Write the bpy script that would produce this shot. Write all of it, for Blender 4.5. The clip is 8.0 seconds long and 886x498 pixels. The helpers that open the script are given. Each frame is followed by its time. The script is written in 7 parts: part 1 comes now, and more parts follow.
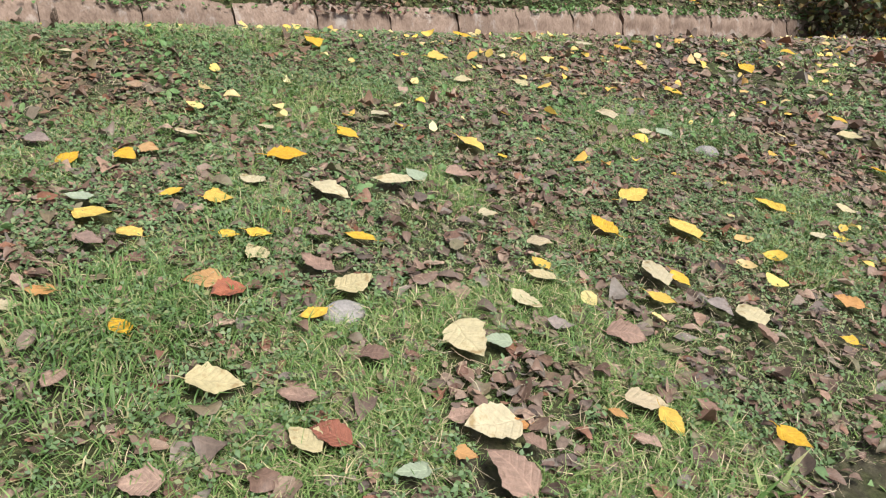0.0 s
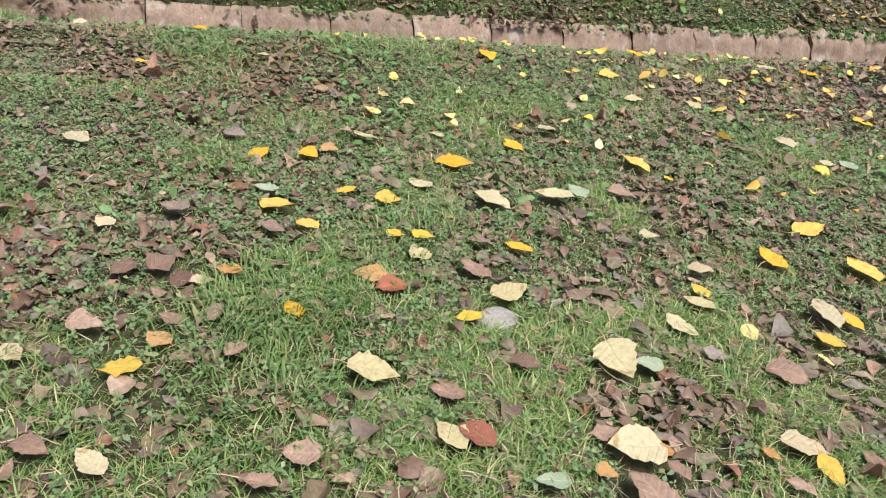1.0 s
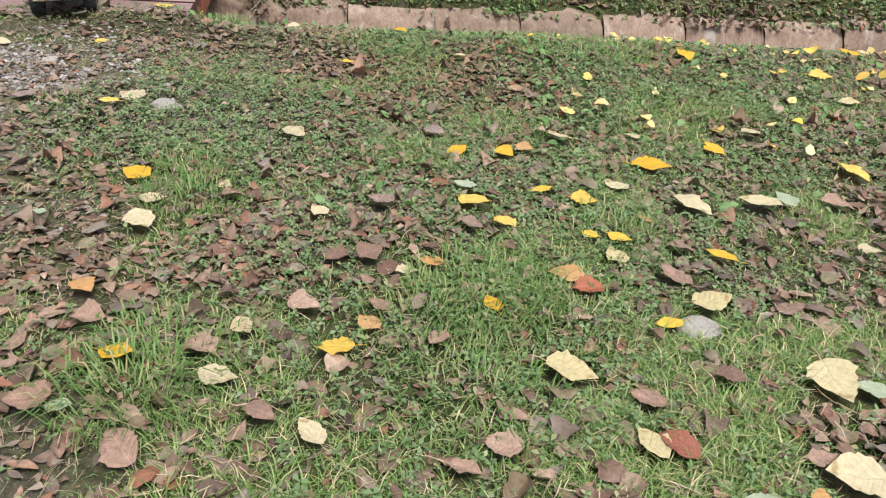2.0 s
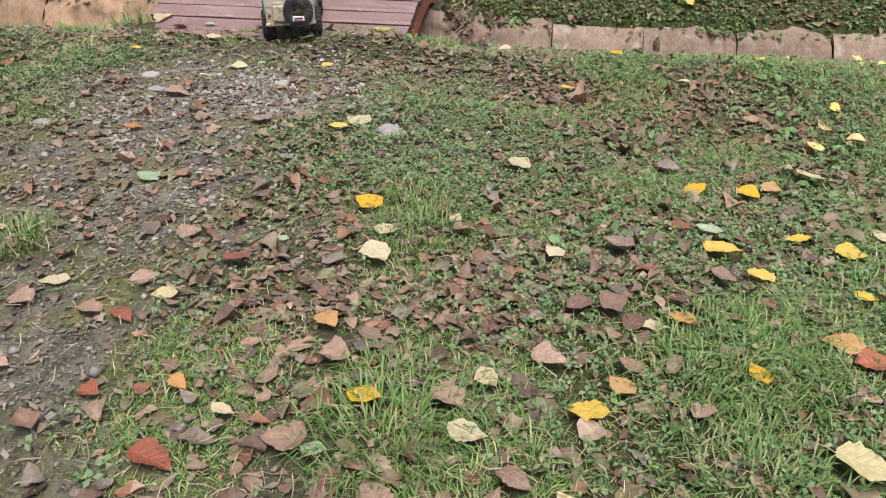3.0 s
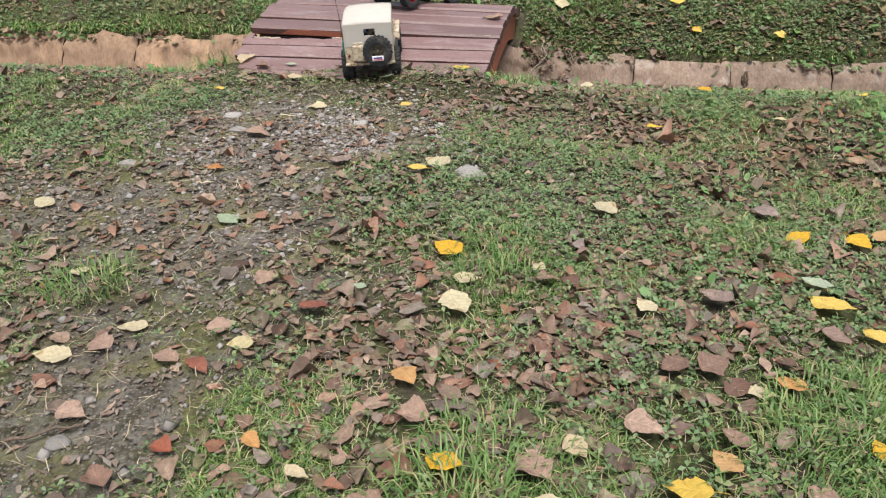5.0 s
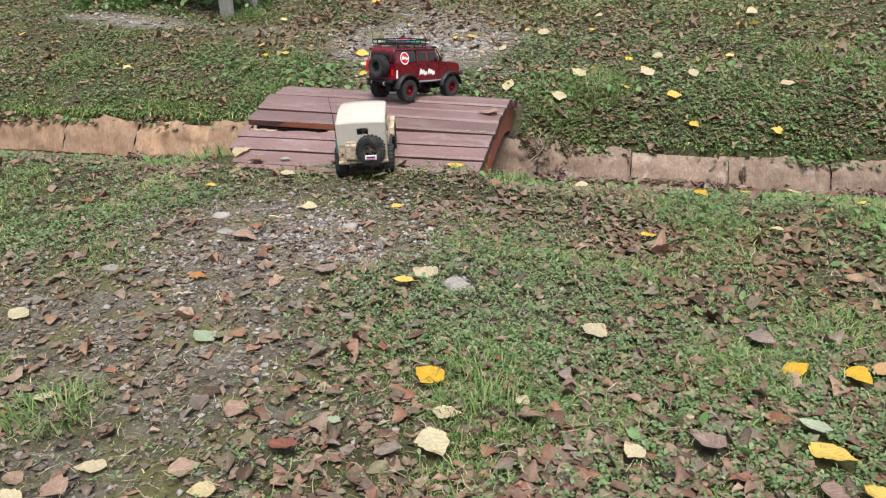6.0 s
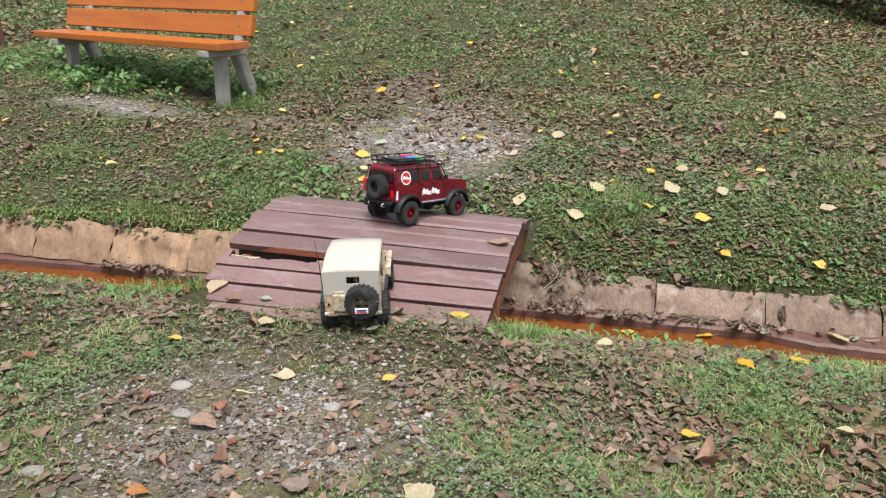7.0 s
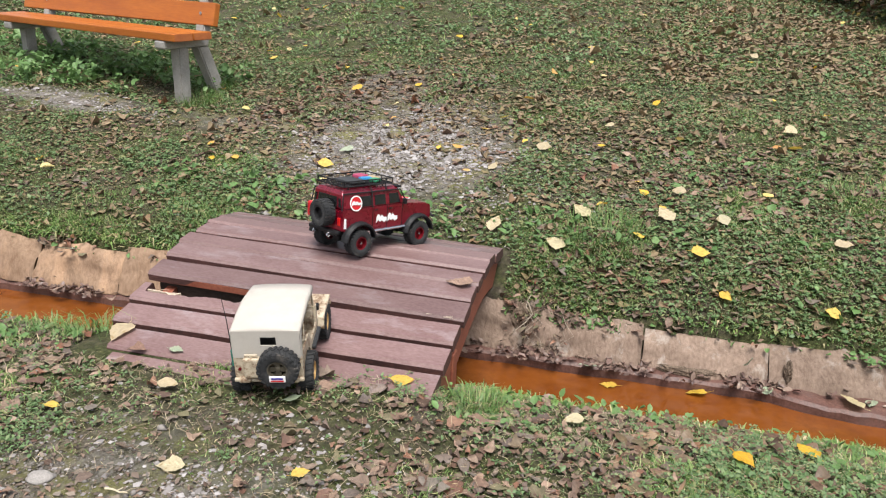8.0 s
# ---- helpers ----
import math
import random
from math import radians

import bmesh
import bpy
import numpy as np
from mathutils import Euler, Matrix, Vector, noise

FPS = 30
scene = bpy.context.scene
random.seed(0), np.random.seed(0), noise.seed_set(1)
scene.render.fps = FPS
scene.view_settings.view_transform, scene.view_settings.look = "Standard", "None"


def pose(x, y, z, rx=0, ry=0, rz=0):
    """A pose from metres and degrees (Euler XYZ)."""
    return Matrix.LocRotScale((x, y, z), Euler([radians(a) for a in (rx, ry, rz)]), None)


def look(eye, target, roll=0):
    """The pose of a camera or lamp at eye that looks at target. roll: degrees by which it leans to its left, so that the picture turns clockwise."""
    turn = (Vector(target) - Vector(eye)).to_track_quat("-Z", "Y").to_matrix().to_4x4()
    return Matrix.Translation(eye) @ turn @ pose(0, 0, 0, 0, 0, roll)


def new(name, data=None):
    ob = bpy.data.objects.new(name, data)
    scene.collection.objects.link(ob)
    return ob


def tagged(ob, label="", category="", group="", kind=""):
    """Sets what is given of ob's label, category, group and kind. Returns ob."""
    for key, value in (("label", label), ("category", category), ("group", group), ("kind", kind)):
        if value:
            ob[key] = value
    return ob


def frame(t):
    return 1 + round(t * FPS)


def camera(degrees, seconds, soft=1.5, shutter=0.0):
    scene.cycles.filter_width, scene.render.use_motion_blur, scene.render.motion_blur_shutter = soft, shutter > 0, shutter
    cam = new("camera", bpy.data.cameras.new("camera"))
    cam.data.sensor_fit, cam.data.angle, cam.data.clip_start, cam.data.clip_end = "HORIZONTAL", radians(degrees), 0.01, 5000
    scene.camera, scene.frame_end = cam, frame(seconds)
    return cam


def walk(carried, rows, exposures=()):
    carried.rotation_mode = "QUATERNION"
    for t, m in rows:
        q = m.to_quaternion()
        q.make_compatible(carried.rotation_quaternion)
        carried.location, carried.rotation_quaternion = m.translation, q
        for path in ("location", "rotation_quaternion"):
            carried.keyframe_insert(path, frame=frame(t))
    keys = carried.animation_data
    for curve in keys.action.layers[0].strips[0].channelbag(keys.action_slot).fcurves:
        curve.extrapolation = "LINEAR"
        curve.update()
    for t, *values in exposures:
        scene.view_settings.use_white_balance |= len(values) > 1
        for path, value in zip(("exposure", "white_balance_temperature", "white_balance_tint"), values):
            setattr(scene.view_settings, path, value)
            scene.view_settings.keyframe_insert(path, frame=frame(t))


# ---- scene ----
cam = camera(60.9, 8.0, soft=1.2)
PATH = [
    (0, (0.026, 0.071, 0.894), (0.922, 1.57, -0.081), 10.1),
    (0.5, (-0.018, 0.05, 0.905), (0.701, 1.638, -0.075), 10.0),
    (1, (-0.006, 0.043, 0.907), (0.523, 1.69, -0.096), 8.9),
    (1.2, (-0.009, 0.04, 0.905), (0.445, 1.706, -0.104), 8.1),
    (2.3, (-0.127, 0.04, 0.896), (-0.171, 1.741, -0.155), 3.1),
    (2.5, (-0.163, 0.061, 0.888), (-0.301, 1.758, -0.16), 2.2),
    (3, (-0.267, 0.147, 0.907), (-0.588, 1.827, -0.129), 0.5),
    (3.5, (-0.318, 0.209, 0.915), (-0.742, 1.872, -0.111), -0.4),
    (4, (-0.3, 0.226, 0.897), (-0.783, 1.885, -0.111), -1.1),
    (5.3, (-0.313, 0.228, 0.917), (-0.83, 1.921, -0.013), -1.7),
    (5.5, (-0.306, 0.249, 0.938), (-0.832, 1.957, 0.039), -1.5),
    (6, (-0.289, 0.364, 1.011), (-0.833, 2.108, 0.198), -1.2),
    (6.5, (-0.409, 0.601, 1.121), (-0.966, 2.374, 0.384), -0.5),
    (7, (-0.439, 0.881, 1.209), (-1.008, 2.675, 0.53), 0.1),
    (7.5, (-0.419, 1.15, 1.241), (-0.994, 2.94, 0.558), 0.3),
    (8, (-0.419, 1.431, 1.243), (-0.989, 3.21, 0.53), 1.5),
]
walk(cam, [(t, look(eye, target, roll)) for t, eye, target, roll in PATH], exposures=[(0, 0.96), (1.2, 0.99), (3.0, 0.87), (4.0, 0.80), (5.5, 0.87), (6.5, 0.89), (8, 0.96)])

# ---- world and light: an overcast autumn day ----
world = bpy.data.worlds.new("overcast_sky")
scene.world = world
world.use_nodes = True
wn, wl = world.node_tree.nodes, world.node_tree.links
wn.clear()
sky = wn.new("ShaderNodeTexSky")
sky.sky_type, sky.sun_disc = "NISHITA", False
sky.sun_elevation, sky.sun_rotation = radians(67), radians(155)
sky.air_density, sky.dust_density = 1.0, 3.0
pale = wn.new("ShaderNodeHueSaturation")
pale.inputs["Saturation"].default_value = 0.48
back = wn.new("ShaderNodeBackground")
back.inputs["Strength"].default_value = 0.105
wout = wn.new("ShaderNodeOutputWorld")
wl.new(sky.outputs["Color"], pale.inputs["Color"])
wl.new(pale.outputs["Color"], back.inputs["Color"])
wl.new(back.outputs["Background"], wout.inputs["Surface"])

sun = new("sun", bpy.data.lights.new("sun", "SUN"))
sun.data.energy, sun.data.angle, sun.data.color = 2.7, radians(30), (1.0, 0.97, 0.93)
sun.matrix_world = look((0.7, -1.5, 4.0), (0, 0, 0))

# ---- helpers of this scene ----
RNG = np.random.default_rng(11)


def lattice(x, y, scale, seed):
    """Smooth value noise in 0..1 over the plan."""
    r = np.random.default_rng(seed).random((64, 64))
    x, y = np.asarray(x) / scale + 640.3, np.asarray(y) / scale + 640.7
    i, j = np.floor(x).astype(int), np.floor(y).astype(int)
    u, w = x - i, y - j
    u, w = u * u * (3 - 2 * u), w * w * (3 - 2 * w)
    g = lambda a, b: r[a % 64, b % 64]
    return (g(i, j) * (1 - u) + g(i + 1, j) * u) * (1 - w) + (g(i, j + 1) * (1 - u) + g(i + 1, j + 1) * u) * w


def smooth(a, b, x):
    t = np.clip((np.asarray(x, float) - a) / (b - a), 0, 1)
    return t * t * (3 - 2 * t)


def part(name, bm, material, parent=None, label="", smooth_shade=False):
    """Links a bmesh as one mesh object, under a thing or a part."""
    me = bpy.data.meshes.new(name)
    bm.normal_update()
    bm.to_mesh(me)
    bm.free()
    me.materials.append(material)
    if smooth_shade:
        me.polygons.foreach_set("use_smooth", [True] * len(me.polygons))
    ob = new(name, me)
    if parent is not None:
        ob.parent = parent
    if label:
        ob["label"] = label
    return ob


def child(name, me, parent, m=None):
    ob = new(name, me)
    ob.parent = parent
    if m is not None:
        ob.matrix_local = m
    return ob


def thing(name, label, category, group="", m=None):
    ob = tagged(new(name), label, category, group)
    if m is not None:
        ob.matrix_world = m
    return ob


def box(bm, x0, x1, y0, y1, z0, z1, bevel=0.0, m=None, segments=2):
    """A box with bevelled edges, added to bm."""
    c = Matrix.Translation(((x0 + x1) / 2, (y0 + y1) / 2, (z0 + z1) / 2)) @ Matrix.Diagonal((x1 - x0, y1 - y0, z1 - z0, 1))
    made = bmesh.ops.create_cube(bm, size=1, matrix=(m @ c) if m is not None else c)
    if bevel:
        edges = list({e for v in made["verts"] for e in v.link_edges})
        bmesh.ops.bevel(bm, geom=edges, offset=bevel, segments=segments, affect="EDGES", profile=0.5)
    return bm


def loft(bm, rings, cap=True, close=True):
    """Joins rings of points of equal length by quads."""
    rows = [[bm.verts.new(p) for p in ring] for ring in rings]
    n = len(rows[0])
    for a, b in zip(rows, rows[1:]):
        for i in range(n if close else n - 1):
            j = (i + 1) % n
            bm.faces.new((a[i], a[j], b[j], b[i]))
    if cap:
        bm.faces.new(list(reversed(rows[0])))
        bm.faces.new(rows[-1])
    return bm


def tube(bm, points, r, sides=6, r_end=None):
    """A round bar along points."""
    pts = [Vector(p) for p in points]
    rings = []
    for i, p in enumerate(pts):
        d = (pts[min(i + 1, len(pts) - 1)] - pts[max(i - 1, 0)]).normalized()
        a = d.orthogonal().normalized() if i == 0 else (a - d * a.dot(d)).normalized()
        b = d.cross(a)
        q = r if r_end is None else r + (r_end - r) * i / (len(pts) - 1)
        rings.append([p + (a * math.cos(2 * math.pi * k / sides) + b * math.sin(2 * math.pi * k / sides)) * q for k in range(sides)])
    return loft(bm, rings)


def fresh(*makers):
    bm = bmesh.new()
    for fn, args, kw in makers:
        fn(bm, *args, **kw)
    return bm


def mk_box(*a, **k):
    bm = bmesh.new()
    return box(bm, *a, **k)


def mk_tube(*a, **k):
    bm = bmesh.new()
    return tube(bm, *a, **k)


# ---- materials ----
def surface(name, low, high, scale=12.0, fine=160.0, rough=0.75, metal=0.0, bump=0.3, depth=0.002, coat=0.0, stain=None, stain_scale=3.0, stain_at=0.55, stretch=(1, 1, 1), spread=0.0, specular=0.5, rough_var=0.12):
    """A worn surface: two noises mix two colours, a third lays stains, and the fine one gives relief."""
    m = bpy.data.materials.new(name)
    m.use_nodes = True
    n, l = m.node_tree.nodes, m.node_tree.links
    b = n["Principled BSDF"]
    co = n.new("ShaderNodeTexCoord")
    mp = n.new("ShaderNodeMapping")
    mp.inputs["Scale"].default_value = stretch
    l.new(co.outputs["Object"], mp.inputs["Vector"])
    info = n.new("ShaderNodeObjectInfo")
    shift = n.new("ShaderNodeVectorMath")
    shift.operation = "MULTIPLY_ADD"
    shift.inputs[1].default_value = (7.3, 5.1, 3.7)
    comb = n.new("ShaderNodeCombineXYZ")
    for k in range(3):
        l.new(info.outputs["Random"], comb.inputs[k])
    l.new(comb.outputs[0], shift.inputs[0])
    l.new(mp.outputs[0], shift.inputs[2])
    big = n.new("ShaderNodeTexNoise")
    big.inputs["Scale"].default_value, big.inputs["Detail"].default_value, big.inputs["Roughness"].default_value = scale, 6, 0.65
    small = n.new("ShaderNodeTexNoise")
    small.inputs["Scale"].default_value, small.inputs["Detail"].default_value = fine, 4
    for t in (big, small):
        l.new(shift.outputs[0], t.inputs["Vector"])
    mixf = n.new("ShaderNodeMath")
    mixf.operation = "MULTIPLY_ADD"
    mixf.inputs[1].default_value = 0.45
    half = n.new("ShaderNodeMath")
    half.operation = "MULTIPLY"
    half.inputs[1].default_value = 0.55
    l.new(big.outputs["Fac"], half.inputs[0])
    l.new(small.outputs["Fac"], mixf.inputs[0])
    l.new(half.outputs[0], mixf.inputs[2])
    ramp = n.new("ShaderNodeValToRGB")
    ramp.color_ramp.elements[0].position, ramp.color_ramp.elements[1].position = 0.36, 0.64
    ramp.color_ramp.elements[0].color, ramp.color_ramp.elements[1].color = (*low, 1), (*high, 1)
    l.new(mixf.outputs[0], ramp.inputs["Fac"])
    out = ramp.outputs["Color"]
    if stain is not None:
        st = n.new("ShaderNodeTexNoise")
        st.inputs["Scale"].default_value, st.inputs["Detail"].default_value, st.inputs["Roughness"].default_value = stain_scale, 8, 0.7
        l.new(shift.outputs[0], st.inputs["Vector"])
        edge = n.new("ShaderNodeMapRange")
        edge.inputs["From Min"].default_value, edge.inputs["From Max"].default_value = stain_at, stain_at + 0.12
        l.new(st.outputs["Fac"], edge.inputs["Value"])
        mx = n.new("ShaderNodeMix")
        mx.data_type = "RGBA"
        l.new(edge.outputs[0], mx.inputs["Factor"])
        l.new(out, mx.inputs["A"])
        mx.inputs["B"].default_value = (*stain, 1)
        out = mx.outputs["Result"]
    if spread:
        hs = n.new("ShaderNodeHueSaturation")
        mr = n.new("ShaderNodeMapRange")
        mr.inputs["To Min"].default_value, mr.inputs["To Max"].default_value = 1 - spread, 1 + spread
        l.new(info.outputs["Random"], mr.inputs["Value"])
        l.new(mr.outputs[0], hs.inputs["Value"])
        l.new(out, hs.inputs["Color"])
        out = hs.outputs["Color"]
    l.new(out, b.inputs["Base Color"])
    rr = n.new("ShaderNodeMapRange")
    rr.inputs["To Min"].default_value, rr.inputs["To Max"].default_value = max(0.02, rough - rough_var), min(1, rough + rough_var)
    l.new(big.outputs["Fac"], rr.inputs["Value"])
    l.new(rr.outputs[0], b.inputs["Roughness"])
    b.inputs["Metallic"].default_value = metal
    b.inputs["Coat Weight"].default_value = coat
    b.inputs["Coat Roughness"].default_value = 0.12
    b.inputs["Specular IOR Level"].default_value = specular
    if bump:
        bp = n.new("ShaderNodeBump")
        bp.inputs["Strength"].default_value, bp.inputs["Distance"].default_value = bump, depth
        l.new(mixf.outputs[0], bp.inputs["Height"])
        l.new(bp.outputs[0], b.inputs["Normal"])
    return m


def foliage(name, colours, source="island", vein=0.25, through_light=0.25, rough=0.6, spots=None, fine=90.0, ribs=0.0):
    """Leaf or blade: its colour is drawn from a row of colours, leaf by leaf; some light passes through it; ribs draws the midrib and side veins."""
    m = bpy.data.materials.new(name)
    m.use_nodes = True
    n, l = m.node_tree.nodes, m.node_tree.links
    b = n["Principled BSDF"]
    if source == "island":
        pick = n.new("ShaderNodeNewGeometry").outputs["Random Per Island"]
    else:
        pick = n.new("ShaderNodeObjectInfo").outputs["Random"]
    ramp = n.new("ShaderNodeValToRGB")
    els = ramp.color_ramp.elements
    while len(els) < len(colours):
        els.new(0.5)
    for i, c in enumerate(colours):
        els[i].position, els[i].color = i / (len(colours) - 1), (*c, 1)
    l.new(pick, ramp.inputs["Fac"])
    co = n.new("ShaderNodeTexCoord")
    tex = n.new("ShaderNodeTexNoise")
    tex.inputs["Scale"].default_value, tex.inputs["Detail"].default_value, tex.inputs["Roughness"].default_value = fine, 5, 0.7
    l.new(co.outputs["Object"], tex.inputs["Vector"])
    mr = n.new("ShaderNodeMapRange")
    mr.inputs["From Min"].default_value, mr.inputs["From Max"].default_value = 0.25, 0.75
    mr.inputs["To Min"].default_value, mr.inputs["To Max"].default_value = 1 - vein, 1 + vein
    l.new(tex.outputs["Fac"], mr.inputs["Value"])
    hs = n.new("ShaderNodeHueSaturation")
    l.new(ramp.outputs["Color"], hs.inputs["Color"])
    l.new(mr.outputs[0], hs.inputs["Value"])
    out = hs.outputs["Color"]
    if spots is not None:
        t2 = n.new("ShaderNodeTexNoise")
        t2.inputs["Scale"].default_value, t2.inputs["Detail"].default_value = fine * 0.5, 3
        l.new(co.outputs["Object"], t2.inputs["Vector"])
        e = n.new("ShaderNodeMapRange")
        e.inputs["From Min"].default_value, e.inputs["From Max"].default_value = 0.60, 0.72
        l.new(t2.outputs["Fac"], e.inputs["Value"])
        mx = n.new("ShaderNodeMix")
        mx.data_type = "RGBA"
        l.new(e.outputs[0], mx.inputs["Factor"])
        l.new(out, mx.inputs["A"])
        mx.inputs["B"].default_value = (*spots, 1)
        out = mx.outputs["Result"]
    relief = tex.outputs["Fac"]
    if ribs:
        def sum_of(kind, a, c, third=None):
            q = n.new("ShaderNodeMath")
            q.operation = kind
            for k, v in enumerate((a, c, third)):
                if v is None:
                    continue
                if isinstance(v, (int, float)):
                    q.inputs[k].default_value = v
                else:
                    l.new(v, q.inputs[k])
            return q.outputs[0]

        if source == "island":
            along = n.new("ShaderNodeAttribute")
            along.attribute_name = "leaf"
            place = along.outputs["Vector"]
        else:
            place = co.outputs["Object"]
        sep = n.new("ShaderNodeSeparateXYZ")
        l.new(place, sep.inputs[0])
        off = sum_of("ABSOLUTE", sep.outputs["Y"], None)
        wave = sum_of("SINE", sum_of("MULTIPLY", sum_of("MULTIPLY_ADD", off, -0.8, sep.outputs["X"]), 6.283 * 7), None)
        vein_line = sum_of("POWER", sum_of("MULTIPLY_ADD", wave, 0.5, 0.5), 6.0)
        mid_line = n.new("ShaderNodeMapRange")
        mid_line.inputs["From Min"].default_value, mid_line.inputs["From Max"].default_value = 0.008, 0.026
        mid_line.inputs["To Min"].default_value, mid_line.inputs["To Max"].default_value = 1.0, 0.0
        l.new(off, mid_line.inputs["Value"])
        lines = sum_of("MAXIMUM", mid_line.outputs[0], sum_of("MULTIPLY", vein_line, 0.55))
        hv = n.new("ShaderNodeHueSaturation")
        l.new(sum_of("MULTIPLY_ADD", lines, ribs, 1.0 - 0.25 * ribs), hv.inputs["Value"])
        l.new(out, hv.inputs["Color"])
        out = hv.outputs["Color"]
        relief = sum_of("MULTIPLY_ADD", lines, -0.5, relief)
    l.new(out, b.inputs["Base Color"])
    b.inputs["Roughness"].default_value = rough
    b.inputs["Specular IOR Level"].default_value = 0.35
    bp = n.new("ShaderNodeBump")
    bp.inputs["Strength"].default_value, bp.inputs["Distance"].default_value = 0.35, (0.0015 if source == "island" else 0.03)
    l.new(relief, bp.inputs["Height"])
    l.new(bp.outputs[0], b.inputs["Normal"])
    tr = n.new("ShaderNodeBsdfTranslucent")
    l.new(out, tr.inputs["Color"])
    mix = n.new("ShaderNodeMixShader")
    mix.inputs[0].default_value = through_light
    l.new(b.outputs[0], mix.inputs[1])
    l.new(tr.outputs[0], mix.inputs[2])
    l.new(mix.outputs[0], n["Material Output"].inputs["Surface"])
    return m


def soil_material():
    """Soil with moss, and trodden gravel where the bare attribute is high."""
    m = bpy.data.materials.new("soil")
    m.use_nodes = True
    n, l = m.node_tree.nodes, m.node_tree.links
    b = n["Principled BSDF"]
    co = n.new("ShaderNodeTexCoord")

    def noise_of(scale, detail=6, rough=0.65):
        t = n.new("ShaderNodeTexNoise")
        t.inputs["Scale"].default_value, t.inputs["Detail"].default_value, t.inputs["Roughness"].default_value = scale, detail, rough
        l.new(co.outputs["Object"], t.inputs["Vector"])
        return t.outputs["Fac"]

    def ramp_of(fac, stops):
        r = n.new("ShaderNodeValToRGB")
        els = r.color_ramp.elements
        while len(els) < len(stops):
            els.new(0.5)
        for i, (p, c) in enumerate(stops):
            els[i].position, els[i].color = p, (*c, 1)
        l.new(fac, r.inputs["Fac"])
        return r.outputs["Color"]

    def mixed(f, a, c):
        x = n.new("ShaderNodeMix")
        x.data_type = "RGBA"
        l.new(f, x.inputs["Factor"])
        l.new(a, x.inputs["A"])
        l.new(c, x.inputs["B"])
        return x.outputs["Result"]

    earth = ramp_of(noise_of(35), [(0.3, (0.026, 0.020, 0.015)), (0.5, (0.066, 0.053, 0.040)), (0.7, (0.150, 0.124, 0.098))])
    moss = ramp_of(noise_of(60), [(0.3, (0.020, 0.024, 0.009)), (0.5, (0.054, 0.062, 0.023)), (0.7, (0.120, 0.120, 0.050))])
    v = n.new("ShaderNodeTexVoronoi")
    v.inputs["Scale"].default_value = 130
    l.new(co.outputs["Object"], v.inputs["Vector"])
    grit = ramp_of(v.outputs["Color"], [(0.15, (0.13, 0.112, 0.098)), (0.5, (0.25, 0.226, 0.205)), (0.85, (0.40, 0.375, 0.355))])
    gaps = n.new("ShaderNodeMapRange")
    gaps.inputs["From Min"].default_value, gaps.inputs["From Max"].default_value = 0.25, 0.5
    l.new(v.outputs["Distance"], gaps.inputs["Value"])
    gravel = mixed(gaps.outputs[0], grit, earth)
    at = n.new("ShaderNodeAttribute")
    at.attribute_name = "bare"
    mo = n.new("ShaderNodeMapRange")
    mo.inputs["From Min"].default_value, mo.inputs["From Max"].default_value = 0.34, 0.56
    l.new(noise_of(4.5, 8), mo.inputs["Value"])
    ground_col = mixed(mo.outputs[0], earth, moss)
    gm = n.new("ShaderNodeMath")
    gm.operation = "MULTIPLY_ADD"
    gm.inputs[1].default_value, gm.inputs[2].default_value = 1.3, -0.80
    l.new(noise_of(9, 8), gm.inputs[0])
    ga = n.new("ShaderNodeMath")
    ga.operation, ga.use_clamp = "ADD", True
    l.new(gm.outputs[0], ga.inputs[0])
    l.new(at.outputs["Fac"], ga.inputs[1])
    mud = ramp_of(noise_of(22), [(0.3, (0.14, 0.122, 0.107)), (0.5, (0.245, 0.220, 0.198)), (0.7, (0.35, 0.323, 0.30))])
    worn_moss = ramp_of(noise_of(70), [(0.3, (0.100, 0.096, 0.038)), (0.7, (0.28, 0.26, 0.112))])
    some = n.new("ShaderNodeMapRange")
    some.inputs["From Min"].default_value, some.inputs["From Max"].default_value = 0.48, 0.58
    l.new(noise_of(5.5, 9, 0.75), some.inputs["Value"])
    sprinkle = n.new("ShaderNodeMapRange")
    sprinkle.inputs["From Min"].default_value, sprinkle.inputs["From Max"].default_value = 0.44, 0.56
    l.new(noise_of(14, 6), sprinkle.inputs["Value"])
    worn = mixed(some.outputs[0], mixed(sprinkle.outputs[0], mud, gravel), worn_moss)
    l.new(mixed(ga.outputs[0], ground_col, worn), b.inputs["Base Color"])
    b.inputs["Roughness"].default_value = 0.95
    b.inputs["Specular IOR Level"].default_value = 0.2
    bp = n.new("ShaderNodeBump")
    bp.inputs["Strength"].default_value, bp.inputs["Distance"].default_value = 0.9, 0.012
    hm = n.new("ShaderNodeMath")
    hm.operation = "MULTIPLY_ADD"
    hm.inputs[1].default_value = 0.5
    l.new(noise_of(260, 4), hm.inputs[0])
    l.new(noise_of(70, 6, 0.75), hm.inputs[2])
    l.new(hm.outputs[0], bp.inputs["Height"])
    l.new(bp.outputs[0], b.inputs["Normal"])
    return m


def plain(name, colour, rough=0.5, metal=0.0, coat=0.0, specular=0.5):
    return surface(name, tuple(c * 0.85 for c in colour), tuple(min(1, c * 1.12) for c in colour), scale=30, fine=400, rough=rough, metal=metal, coat=coat, bump=0.08, depth=0.0005, specular=specular)


